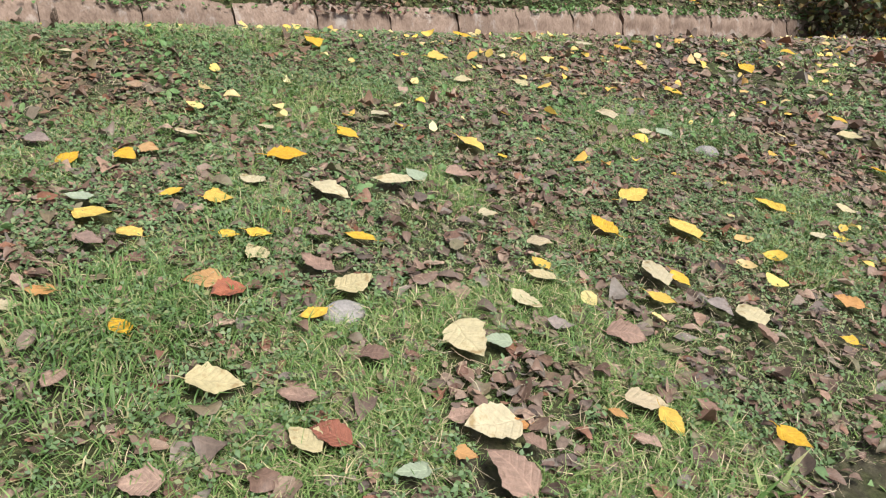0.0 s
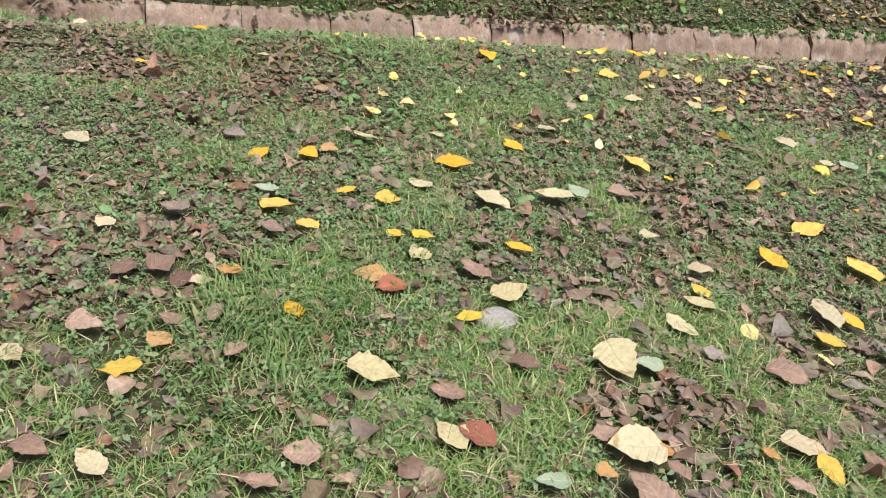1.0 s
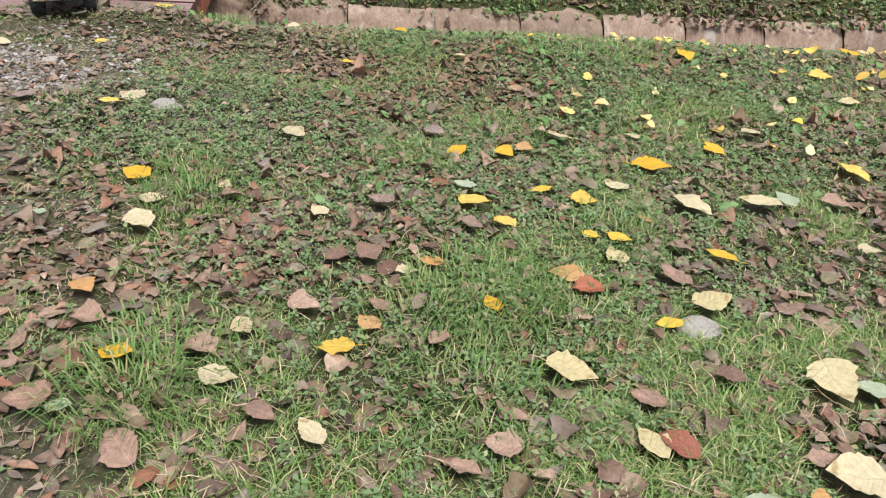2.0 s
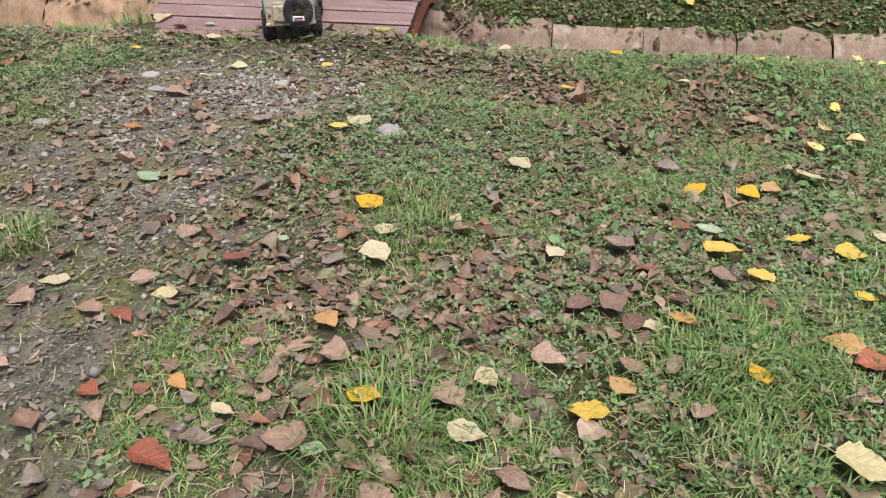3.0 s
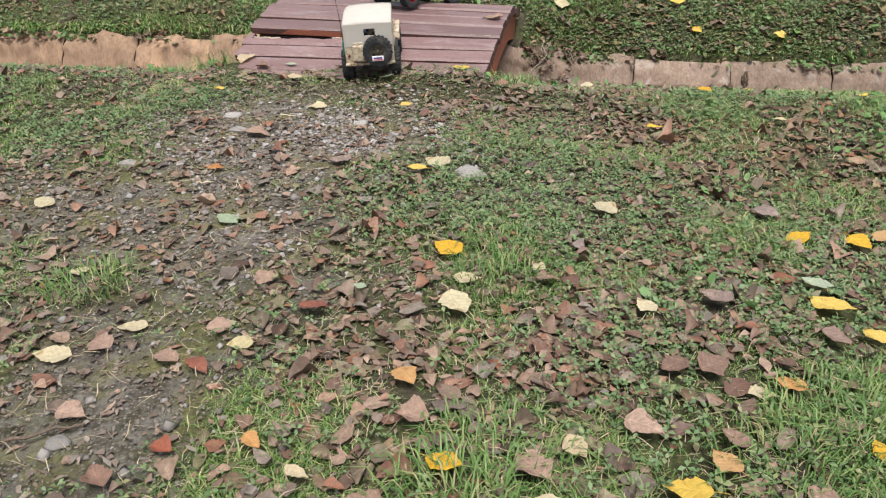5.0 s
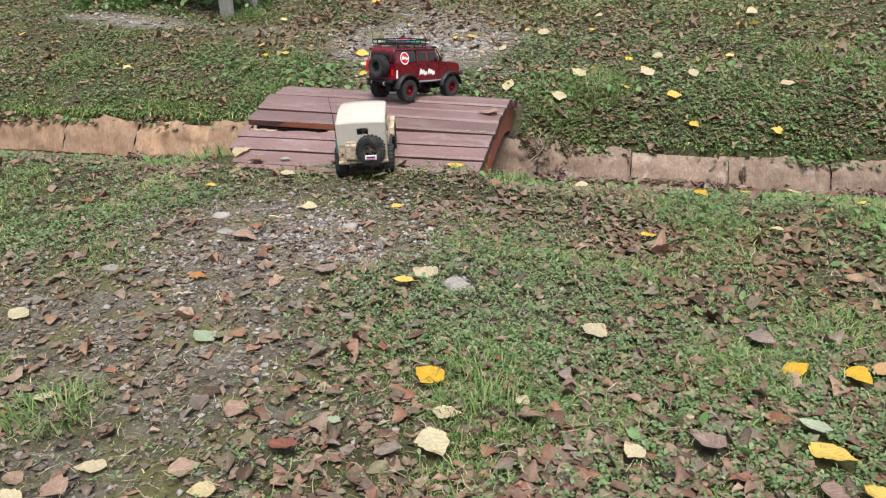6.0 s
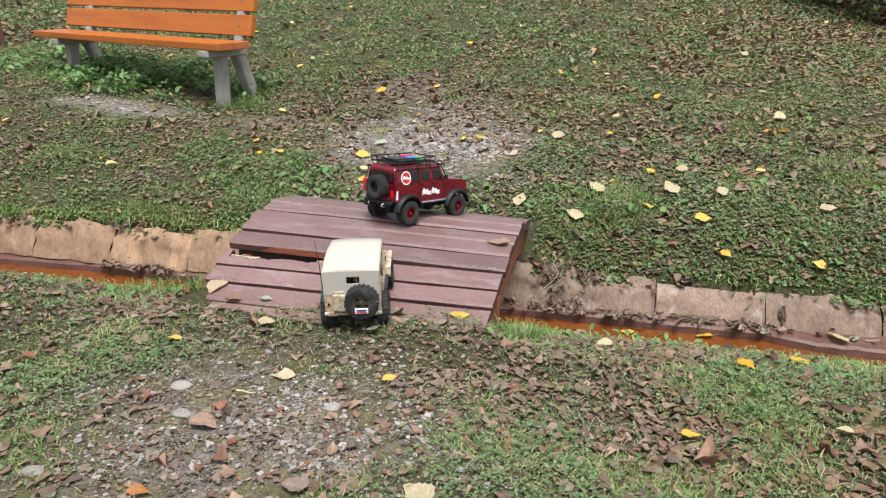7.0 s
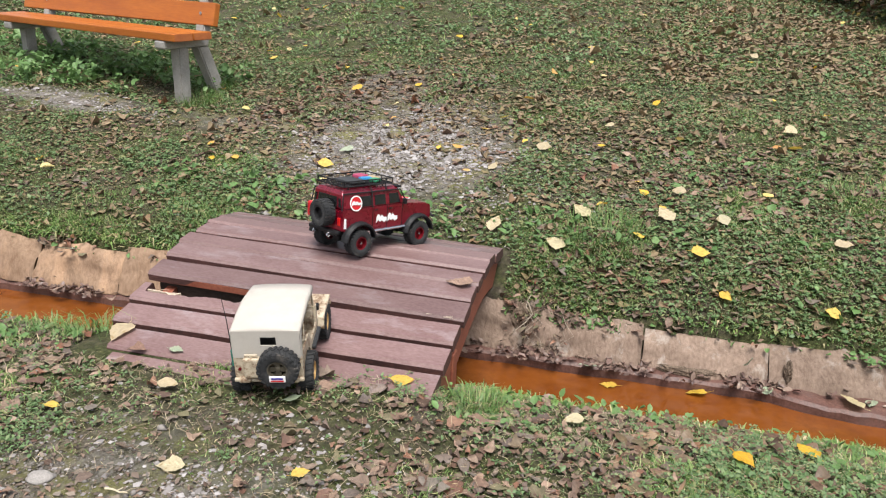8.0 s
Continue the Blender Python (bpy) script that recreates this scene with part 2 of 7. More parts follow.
SOIL = soil_material()
GRASS = foliage("grass_blade", [(0.070, 0.141, 0.035), (0.139, 0.244, 0.063), (0.104, 0.198, 0.047), (0.207, 0.306, 0.090), (0.159, 0.258, 0.070), (0.300, 0.340, 0.131), (0.572, 0.450, 0.285)], through_light=0.25, rough=0.5)
DEEP_GRASS = foliage("deep_grass", [(0.067, 0.141, 0.033), (0.113, 0.202, 0.051), (0.090, 0.168, 0.042), (0.164, 0.249, 0.075), (0.299, 0.269, 0.133)], through_light=0.22, rough=0.5)
HERB = foliage("herb_leaf", [(0.087, 0.147, 0.059), (0.125, 0.204, 0.085), (0.106, 0.175, 0.068), (0.162, 0.241, 0.106), (0.135, 0.219, 0.090), (0.204, 0.262, 0.124), (0.242, 0.241, 0.101)], through_light=0.26, rough=0.5)
FADED_LITTER = foliage("faded_leaf", [(0.130, 0.087, 0.054), (0.243, 0.176, 0.107), (0.178, 0.130, 0.076), (0.308, 0.229, 0.139), (0.090, 0.059, 0.036), (0.219, 0.172, 0.087), (0.202, 0.126, 0.071)], vein=0.3, through_light=0.12, rough=0.6)
CRUMB = foliage("leaf_crumb", [(0.06, 0.045, 0.035), (0.17, 0.125, 0.095), (0.10, 0.075, 0.058), (0.26, 0.21, 0.165), (0.13, 0.115, 0.10), (0.20, 0.13, 0.09)], through_light=0.05, rough=0.75)
WEED = foliage("weed_leaf", [(0.086, 0.167, 0.054), (0.147, 0.258, 0.086), (0.115, 0.213, 0.068), (0.196, 0.302, 0.118)], through_light=0.3, rough=0.5)
LITTER = foliage("withered_leaf", [(0.047, 0.032, 0.024), (0.150, 0.092, 0.065), (0.230, 0.150, 0.108), (0.074, 0.045, 0.032), (0.336, 0.238, 0.174), (0.203, 0.086, 0.048), (0.100, 0.080, 0.068), (0.256, 0.174, 0.122), (0.177, 0.152, 0.126), (0.126, 0.068, 0.048), (0.169, 0.152, 0.085), (0.133, 0.096, 0.074)], vein=0.35, through_light=0.12, rough=0.54, spots=(0.12, 0.082, 0.058), ribs=0.22)
# the withered-leaf colours again, darker and warmer, for the near bank
DARK_LITTER = foliage("dark_leaf", [(0.040, 0.025, 0.017), (0.129, 0.075, 0.046), (0.199, 0.123, 0.076), (0.063, 0.038, 0.024), (0.290, 0.196, 0.120), (0.176, 0.071, 0.034), (0.086, 0.065, 0.048), (0.222, 0.144, 0.085), (0.153, 0.125, 0.088), (0.108, 0.057, 0.034), (0.145, 0.125, 0.059), (0.115, 0.079, 0.052)], vein=0.35, through_light=0.12, rough=0.5, spots=(0.12, 0.082, 0.058), ribs=0.22)
DRY_STALK = foliage("dead_stalk", [(0.40, 0.33, 0.21), (0.28, 0.21, 0.13), (0.48, 0.41, 0.28), (0.22, 0.17, 0.11)], through_light=0.1, rough=0.7)
YELLOW_LITTER = foliage("yellow_litter", [(0.70, 0.42, 0.04), (0.62, 0.52, 0.24), (0.74, 0.50, 0.08), (0.50, 0.28, 0.08), (0.66, 0.58, 0.32)], through_light=0.22, rough=0.55)
YELLOW = foliage("yellow_leaf", [(0.60, 0.34, 0.025), (0.66, 0.43, 0.05), (0.60, 0.40, 0.07), (0.68, 0.48, 0.12)], source="object", vein=0.22, through_light=0.25, spots=(0.42, 0.24, 0.05), fine=7, ribs=0.16)
CREAM = foliage("cream_leaf", [(0.478, 0.403, 0.221), (0.529, 0.462, 0.298), (0.469, 0.370, 0.240), (0.444, 0.395, 0.259)], source="object", vein=0.22, through_light=0.22, spots=(0.34, 0.25, 0.12), fine=9, ribs=-0.07)
ORANGE = foliage("orange_leaf", [(0.38, 0.16, 0.05), (0.47, 0.24, 0.08), (0.45, 0.28, 0.13)], source="object", vein=0.18, through_light=0.2, spots=(0.3, 0.12, 0.04), fine=7, ribs=0.2)
BROWN = foliage("brown_leaf", [(0.150, 0.090, 0.066), (0.270, 0.175, 0.130), (0.340, 0.235, 0.176), (0.200, 0.115, 0.083), (0.250, 0.215, 0.193)], source="object", vein=0.35, through_light=0.12, spots=(0.12, 0.075, 0.05), fine=7, ribs=0.2)
RUSSET = foliage("russet_leaf", [(0.24, 0.070, 0.040), (0.31, 0.105, 0.055), (0.20, 0.075, 0.05)], source="object", vein=0.2, through_light=0.15, spots=(0.13, 0.05, 0.03), fine=7, ribs=0.16)
PALEGREEN = foliage("pale_green_leaf", [(0.286, 0.344, 0.227), (0.354, 0.400, 0.289), (0.248, 0.301, 0.189)], source="object", vein=0.12, through_light=0.2, fine=7, ribs=0.2)
LEAF_MATERIALS = {"yellow": YELLOW, "cream": CREAM, "orange": ORANGE, "brown": BROWN, "russet": RUSSET, "green": PALEGREEN}
DECK = surface("deck_paint", (0.128, 0.071, 0.067), (0.210, 0.138, 0.131), scale=5, fine=150, rough=0.46, bump=0.4, depth=0.002, stain=(0.25, 0.195, 0.195), stain_scale=7, stain_at=0.56, stretch=(0.45, 1.0, 1.0), spread=0.20, specular=0.4)
# plank sides: edge dirt plus painted-in gap shade
DECK_EDGE = surface("plank_edge_dirt_shade", (0.035, 0.016, 0.014), (0.105, 0.042, 0.035), scale=9, fine=120, rough=0.7, bump=0.4, depth=0.002, stretch=(0.45, 1.0, 1.0))
BEAM = surface("beam_paint", (0.19, 0.05, 0.03), (0.30, 0.10, 0.055), scale=8, fine=90, rough=0.6, bump=0.3, stain=(0.12, 0.07, 0.04), stain_scale=6)
UNDERSIDE = surface("hole_darkening_timber", (0.030, 0.020, 0.015), (0.085, 0.056, 0.042), scale=10, fine=120, rough=0.8, bump=0.5, depth=0.003, stretch=(0.4, 1, 1))
RAW_WOOD = surface("splintered_wood", (0.30, 0.23, 0.165), (0.50, 0.42, 0.33), scale=30, fine=240, rough=0.8, bump=0.8, stretch=(0.3, 2, 2))
CONCRETE = surface("stained_concrete", (0.150, 0.106, 0.080), (0.270, 0.200, 0.155), scale=7, fine=40, rough=0.92, bump=0.9, depth=0.012, stain=(0.335, 0.295, 0.258), stain_scale=4, stain_at=0.55, stretch=(2.2, 2.0, 0.6), spread=0.10, specular=0.12)
CONCRETE_WARM = surface("rusty_concrete", (0.195, 0.124, 0.080), (0.315, 0.218, 0.150), scale=6, fine=40, rough=0.92, bump=0.9, depth=0.012, stain=(0.36, 0.235, 0.15), stain_scale=3, stain_at=0.52, stretch=(1.8, 1.6, 0.6), spread=0.08, specular=0.12)
RUST_LEDGE = surface("rust_ledge", (0.060, 0.025, 0.018), (0.145, 0.072, 0.055), scale=8, fine=100, rough=0.55, bump=0.7, depth=0.006, stain=(0.10, 0.058, 0.048), stain_scale=7, stain_at=0.56)
RUST_WATER = surface("iron_water", (0.130, 0.036, 0.007), (0.185, 0.058, 0.011), scale=3, fine=14, rough=0.12, bump=0.08, depth=0.01, stain=(0.11, 0.032, 0.007), stain_scale=2.5, rough_var=0.06)
BENCH_PAINT = surface("orange_varnish", (0.306, 0.081, 0.009), (0.414, 0.126, 0.015), scale=6, fine=60, rough=0.45, bump=0.2, depth=0.001, stretch=(0.25, 2, 2), stain=(0.29, 0.075, 0.01), stain_scale=4)
BENCH_END = surface("plank_end", (0.30, 0.08, 0.02), (0.42, 0.13, 0.035), scale=20, fine=120, rough=0.6)
BENCH_STONE = surface("grey_concrete", (0.215, 0.202, 0.185), (0.353, 0.335, 0.310), scale=9, fine=140, rough=0.9, bump=0.6, depth=0.004, stain=(0.22, 0.20, 0.17), stain_scale=5, specular=0.2)
STONE = surface("grey_stone", (0.192, 0.176, 0.160), (0.352, 0.328, 0.304), scale=14, fine=120, rough=0.9, bump=0.7, depth=0.006, spread=0.25)
BARK = surface("bark", (0.06, 0.045, 0.03), (0.15, 0.11, 0.08), scale=20, fine=160, rough=0.95, bump=0.9, depth=0.006, stretch=(1, 1, 0.25))
POST_PAINT = surface("post_paint", (0.17, 0.06, 0.045), (0.27, 0.11, 0.085), scale=8, fine=100, rough=0.6, bump=0.3)
STRAW = surface("dry_stalk", (0.40, 0.34, 0.22), (0.58, 0.50, 0.36), scale=20, fine=150, rough=0.8)

# ---- the ground, one sheet with the ditch in it ----
DITCH_TURN = 0.07           # the ditch runs along x and drifts this much in y
RISE_V = np.array([-1000, 3.05, 3.2, 3.4, 3.62, 3.70, 3.80, 4.405, 4.42, 4.60, 4.80, 5.0, 5.4, 5.8, 7.0, 7.6, 10, 25, 60, 260])
RISE_Z = np.array([0, 0, -0.01, -0.055, -0.125, -0.20, -0.46, -0.46, -0.115, -0.03, 0.03, 0.08, 0.15, 0.20, 0.345, 0.41, 0.68, 2.2, 3.2, 3.6])


def across(x, y):
    """How far a place lies beyond the camera's side of the ditch."""
    return y - DITCH_TURN * (x + 1.0)


def height(x, y):
    x, y = np.asarray(x, float), np.asarray(y, float)
    v = across(x, y)
    z = np.interp(v, RISE_V, RISE_Z)
    ramp = smooth(-2.45, -2.25, x) * (1 - smooth(-1.10, -0.95, x)) * (v < 3.45)
    z = z * (1 - 0.85 * ramp)
    z = z + 0.03 * np.clip(-x - 3, 0, 2) * smooth(4.8, 6.0, v)
    z = z - 0.055 * smooth(-1.7, -0.7, x) * (1 - smooth(1.5, 4.5, x)) * smooth(4.405, 4.42, v) * (1 - smooth(4.42, 4.75, v))
    bumps = 0.022 * (lattice(x, y, 0.9, 3) - 0.5) + 0.012 * (lattice(x, y, 0.22, 4) - 0.5)
    flat = np.minimum(smooth(0.0, 0.3, np.abs(v - 4.03) - 0.39), 1)
    # the soil lies a sward's depth below the leaves, less where it is trodden bare
    sunk = (0.030 - 0.018 * smooth(0.15, 0.6, bare(x, y))) * (1 - 0.4 * smooth(2.8, 3.3, v) * (1 - smooth(0.8, 2.0, x))) * (1 - smooth(3.66, 3.78, v)) * (1 - 0.8 * ramp)
    z = z + 0.034 * np.exp(-((x + 1.15) / 0.38) ** 2 - ((y - 3.19) / 0.13) ** 2) * (v < 3.62)
    return z - sunk + bumps * flat


def blob(x, y, cx, cy, rx, ry):
    return np.clip(1.25 - np.hypot((x - cx) / rx, (y - cy) / ry), 0, 1)


def bare(x, y):
    """1 where feet have worn the sward away, 0 in full grass."""
    x, y = np.asarray(x, float), np.asarray(y, float)
    b = 0.90 * blob(x, y, -1.50, 2.45, 0.70, 0.60)
    b = np.maximum(b, 0.70 * blob(x, y, -1.62, 1.75, 0.88, 0.85))
    b = np.maximum(b, 0.70 * blob(x, y, -1.30, 1.00, 0.55, 0.6))
    b = np.maximum(b, 0.80 * blob(x, y, -1.0, 0.75, 0.5, 0.35))
    b = np.maximum(b, 0.36 * blob(x, y, -0.55, 2.25, 0.95, 0.95))
    b = np.maximum(b, 1.5 * blob(x, y, -2.05, 5.65, 0.78, 0.90))
    b = np.maximum(b, 0.9 * blob(x, y, -2.65, 6.8, 0.5, 0.9))
    b = np.maximum(b, 1.1 * blob(x, y, -4.5, 5.68, 0.85, 0.26))
    b = np.maximum(b, 0.65 * blob(x, y, -3.3, 5.75, 0.9, 0.30))
    b = b * (0.65 + 0.7 * lattice(x, y, 0.35, 8))
    return np.clip(b, 0, 1)


def sheet():
    xs = np.concatenate([[-220, -110, -60, -35, -22, -15, -11], np.arange(-9, 8.01, 0.06), [9, 11, 14, 20, 32, 60, 110, 220]])
    vs = np.concatenate([[-200, -90, -40, -18, -8, -4, -2, -1], np.arange(-0.4, 3.60, 0.06), [3.62, 3.66, 3.70, 3.75, 3.80, 4.0, 4.2, 4.405, 4.42, 4.46, 4.5, 4.55],
                         np.arange(4.60, 12.6, 0.07), [13.5, 15, 17, 20, 25, 32, 45, 60, 90, 140, 260]])
    gx, gv = np.meshgrid(xs, vs)
    gy = gv + DITCH_TURN * (np.clip(gx, -15, 15) + 1.0)
    gz = height(np.clip(gx, -15, 15), gy)
    n, k = len(xs), len(vs)
    verts = np.stack([gx, gy, gz], -1).reshape(-1, 3)
    i = (np.arange(k - 1)[:, None] * n + np.arange(n - 1)[None, :]).reshape(-1)
    quads = np.stack([i, i + 1, i + n + 1, i + n], 1)
    me = bpy.data.meshes.new("ground")
    me.from_pydata(verts, [], quads)
    me.polygons.foreach_set("use_smooth", [True] * len(me.polygons))
    me.materials.append(SOIL)
    me.attributes.new("bare", "FLOAT", "POINT").data.foreach_set("value", bare(verts[:, 0], verts[:, 1]).astype(np.float32))
    return tagged(new("ground", me), "trodden soil with moss and gravel under short grass", "ground", kind="structure")


ground = sheet()


def at_ground(x, y, lift=0.0):
    return float(height(x, y)) + lift


# ---- the ditch: water, footing and leaning concrete slabs ----
def strip(name, material, label, category, rows, x0=-9.0, x1=7.0, step=0.12, wobble=0.006):
    """A long body along the ditch, of the cross-section rows (v, z)."""
    bm = bmesh.new()
    rings = []
    for x in np.arange(x0, x1 + 0.001, step):
        rings.append([(x, v + DITCH_TURN * (x + 1) + wobble * (noise.noise((x * 3, v * 9, z * 9))), z + wobble * noise.noise((x * 4, v * 7, 5 + z * 9))) for v, z in rows])
    loft(bm, rings)
    bmesh.ops.recalc_face_normals(bm, faces=bm.faces)
    ob = part(name, bm, material)
    return tagged(ob, label, category, kind="structure")


strip("water", RUST_WATER, "shallow rust-orange water standing in the ditch", "water", [(3.72, -0.45), (4.32, -0.45), (4.32, -0.378), (3.72, -0.378)], wobble=0.0)


def footing():
    """A narrow ledge of rust-stained concrete, slumped where it has broken forward."""
    bm = bmesh.new()
    rings = []
    for x in np.arange(-9.0, 7.01, 0.05):
        d = DITCH_TURN * (x + 1)
        v = 4.262 - 0.075 * float(smooth(-0.1, 0.4, x)) + 0.03 * noise.noise((x * 1.7, 0.3, 0.0)) * float(smooth(-1.6, -2.2, x) + smooth(0.4, 1.2, x)) + 0.012 * noise.noise((x * 9, 1.3, 0.0))
        h = 0.010 * noise.noise((x * 6, 4.0, 0.0)) + 0.005 * noise.noise((x * 21, 7.0, 0.0))
        rings.append([(x, v - 0.012 + d, -0.45), (x, 4.36 + d, -0.45), (x, 4.36 + d, -0.322 + h), (x, (v + 4.33) / 2 + d, -0.329 + 1.4 * h), (x, v + 0.012 + d, -0.334 + h), (x, v + d, -0.346 + h)])
    loft(bm, rings)
    bmesh.ops.recalc_face_normals(bm, faces=bm.faces)
    return tagged(part("ditch_footing", bm, RUST_LEDGE), "rust-stained concrete footing along the ditch water", "ditch", kind="structure")


footing()
ditch_wall = tagged(new("ditch_wall"), "leaning concrete slabs lining the far bank, stained orange", "wall", kind="structure")


def slab_mesh(seed, material):
    bm = bmesh.new()
    r = random.Random(seed)
    n, k = 16, 7
    front, rear = [], []
    for j in range(k + 1):
        for i in range(n + 1):
            u, h = i / n, j / k
            x = u * 0.492
            lump = 0.024 * noise.noise((x * 6, h * 2, seed * 3.1)) + 0.013 * noise.noise((x * 19, h * 5, seed * 1.3)) + 0.006 * noise.noise((x * 45, h * 11, seed * 2.3))
            top = (0.050 * noise.noise((x * 5, 2.0, seed * 1.7)) + 0.022 * noise.noise((x * 16, 5.0, seed * 0.7)) - 0.030 * abs(2 * u - 1) ** 5) * h
            soft = -0.030 * smooth(0.68, 1.0, h)
            yy = 0.085 * h - lump - soft + 0.022 * max(0.0, abs(2 * u - 1) - 0.86) / 0.14 * (0.4 + 0.6 * abs(noise.noise((h * 4, i, seed))))
            front.append(bm.verts.new((x, yy, 0.205 * h + top)))
            rear.append(bm.verts.new((x, 0.13, 0.195 * h)))
    g = lambda a, i, j: a[j * (n + 1) + i]
    for j in range(k):
        for i in range(n):
            bm.faces.new((g(front, i, j), g(front, i + 1, j), g(front, i + 1, j + 1), g(front, i, j + 1)))
    for i in range(n):
        bm.faces.new((g(front, i, k), g(front, i + 1, k), g(rear, i + 1, k), g(rear, i, k)))
    for i, flip in ((0, 1), (n, 0)):
        for j in range(k):
            q = [g(front, i, j), g(front, i, j + 1), g(rear, i, j + 1), g(rear, i, j)]
            bm.faces.new(q if not flip else q[::-1])
    me = bpy.data.meshes.new("slab")
    bm.to_mesh(me)
    bm.free()
    me.polygons.foreach_set("use_smooth", [True] * len(me.polygons))
    me.materials.append(material)
    return me


SLABS = [slab_mesh(s, CONCRETE) for s in range(5)]
RUSTY_SLABS = [slab_mesh(s, CONCRETE_WARM) for s in range(5)]
rs = random.Random(5)
for i in range(31):
    x = -8.98 + 0.5 * i + 0.016
    low = float(smooth(-1.7, -0.7, x) * (1 - smooth(1.5, 4.5, x)))
    ob = child("slab", (RUSTY_SLABS if x < -2.2 else SLABS)[rs.randrange(5)], ditch_wall, pose(x, 4.285 + DITCH_TURN * (x + 1) + rs.uniform(-0.006, 0.006), -0.325 - 0.015 * low + rs.uniform(-0.008, 0.006), 0, rs.uniform(-1.2, 1.2), math.degrees(DITCH_TURN) + rs.uniform(-1.2, 1.2)))
    ob.scale = (1.008, 1, (1 - 0.20 * low) * rs.uniform(0.92, 1.04))

# ---- the plank bridge ----
BRIDGE_TURN = 4.0
bridge = thing("plank_bridge", "arched footbridge of worn red-brown painted planks, one broken", "bridge", m=pose(-1.07, 3.60, 0, 0, 0, BRIDGE_TURN))
# the deck's arch: distance along the bridge, height of the planks' upper face
ARCH_W, ARCH_Z = [-0.47, -0.30, -0.10, 0.05, 0.20, 0.35, 0.50, 0.63, 0.80, 0.95, 1.06], [-0.012, 0.012, 0.036, 0.060, 0.082, 0.100, 0.110, 0.108, 0.075, 0.035, 0.004]


def arch(w):
    return float(np.interp(w, ARCH_W, ARCH_Z))


def torn(x):
    """How deep the broken plank is torn, along its length."""
    return 0.036 + 0.060 * abs(noise.noise((x * 6, 3.3, 1.1))) + 0.016 * abs(noise.noise((x * 24, 1.3, 4.1)))


def torn_edge_bm(width, x0, x1):
    """Bare pale wood along the tear."""
    bm = bmesh.new()
    rings = []
    for i in range(71):
        x = x0 + (x1 - x0) * i / 70
        far = width - torn(x)
        deep = 0.002 + 0.022 * max(0.0, noise.noise((x * 17, 8.3, 2.1)))
        rings.append([(x, far - deep, 0.0008), (x, far + 0.002, 0.0022), (x, far + 0.003, -0.012), (x, far - 0.002, -0.016)])
    loft(bm, rings)
    bmesh.ops.recalc_face_normals(bm, faces=bm.faces)
    return bm


def plank_bm(length, width, thick=0.042, gnaw=None, seed=0):
    """A board along -x from 0, worn along its edges; gnaw bites a broken stretch out of its far edge."""
    bm = bmesh.new()
    n = 170 if gnaw else 26
    r = 0.010
    rings = []
    for i in range(n + 1):
        x = -length * i / n
        e = 0.0025 * noise.noise((x * 8, seed * 2.3, 0.4))
        f = 0.0025 * noise.noise((x * 8, seed * 2.3, 7.4))
        s = 0.002 * noise.noise((x * 3, seed * 1.3, 3.4))
        far = width
        if gnaw and gnaw[0] < -x < gnaw[1]:
            far = width - torn(x)
        rings.append([(x, r + e, s), (x, far - r + f, s), (x, far + f, s - r), (x, far + f, s - thick + r), (x, far - r + f, s - thick), (x, r + e, s - thick), (x, e, s - thick + r), (x, e, s - r)])
    loft(bm, rings)
    bmesh.ops.recalc_face_normals(bm, faces=bm.faces)
    return bm


def deck_roll(w):
    """The far planks have lifted at their left ends."""
    return 1.5 * float(smooth(0.05, 0.15, w))


# each plank: its near edge and far edge along the bridge, and its length
PLANKS = [(-0.460, -0.325, 1.09), (-0.305, -0.185, 1.13), (-0.155, -0.045, 1.215), (-0.022, 0.094, 1.24), (0.118, 0.232, 1.25), (0.252, 0.358, 1.25), (0.378, 0.474, 1.275), (0.490, 0.596, 1.265), (0.612, 0.745, 1.28), (0.757, 0.885, 1.31), (0.895, 0.985, 1.32)]
for i, (w, far, left) in enumerate(PLANKS):
    width = far - w + 0.004
    a, b = arch(w), arch(far)
    ob = part("plank", plank_bm(left, width, 0.044, gnaw=(0.58, left - 0.035) if i == 3 else None, seed=i), DECK, bridge)
    # weathered, dirty side faces; the shade of the gaps is put into their darker colour
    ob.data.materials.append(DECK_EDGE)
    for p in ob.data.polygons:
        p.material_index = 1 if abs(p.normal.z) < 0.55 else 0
    if i == 3:
        part("torn_edge", torn_edge_bm(width, -0.60, -0.80), RAW_WOOD, ob, "pale torn wood")
        part("torn_edge", torn_edge_bm(width, -1.06, -left + 0.04), RAW_WOOD, ob, "pale torn wood")
    ob.matrix_local = pose(0.006 + random.uniform(-0.005, 0.005), w, a + random.uniform(-0.003, 0.003), math.degrees(math.atan2(b - a, width)), deck_roll(w) + random.uniform(-0.1, 0.1), random.uniform(-0.3, 0.3))


edge = part("plank_edge", mk_box(-1.20, -0.62, -0.0025, 0.004, -0.040, -0.014, 0.001), BEAM, bridge, "bright red-brown bare plank edge")
edge.matrix_local = pose(0.006, 0.117, arch(0.118), 5, 1.5, 0)


def beam_bm():
    bm = bmesh.new()
    rings = []
    for w in np.linspace(-0.40, 1.03, 22):
        top = arch(w) - 0.042
        rings.append([(-0.045, w, top), (-0.004, w, top), (-0.004, w, top - 0.135), (-0.045, w, top - 0.135)])
    loft(bm, rings)
    bmesh.ops.recalc_face_normals(bm, faces=bm.faces)
    return bm


for u in (-0.005, -0.62, -1.13):
    ob = part("side_beam", beam_bm(), BEAM, bridge, "arched red-brown side beam")
    ob.matrix_local = pose(u, 0, 0, 0, 0, 3.0 if u < -1 else 0.8)


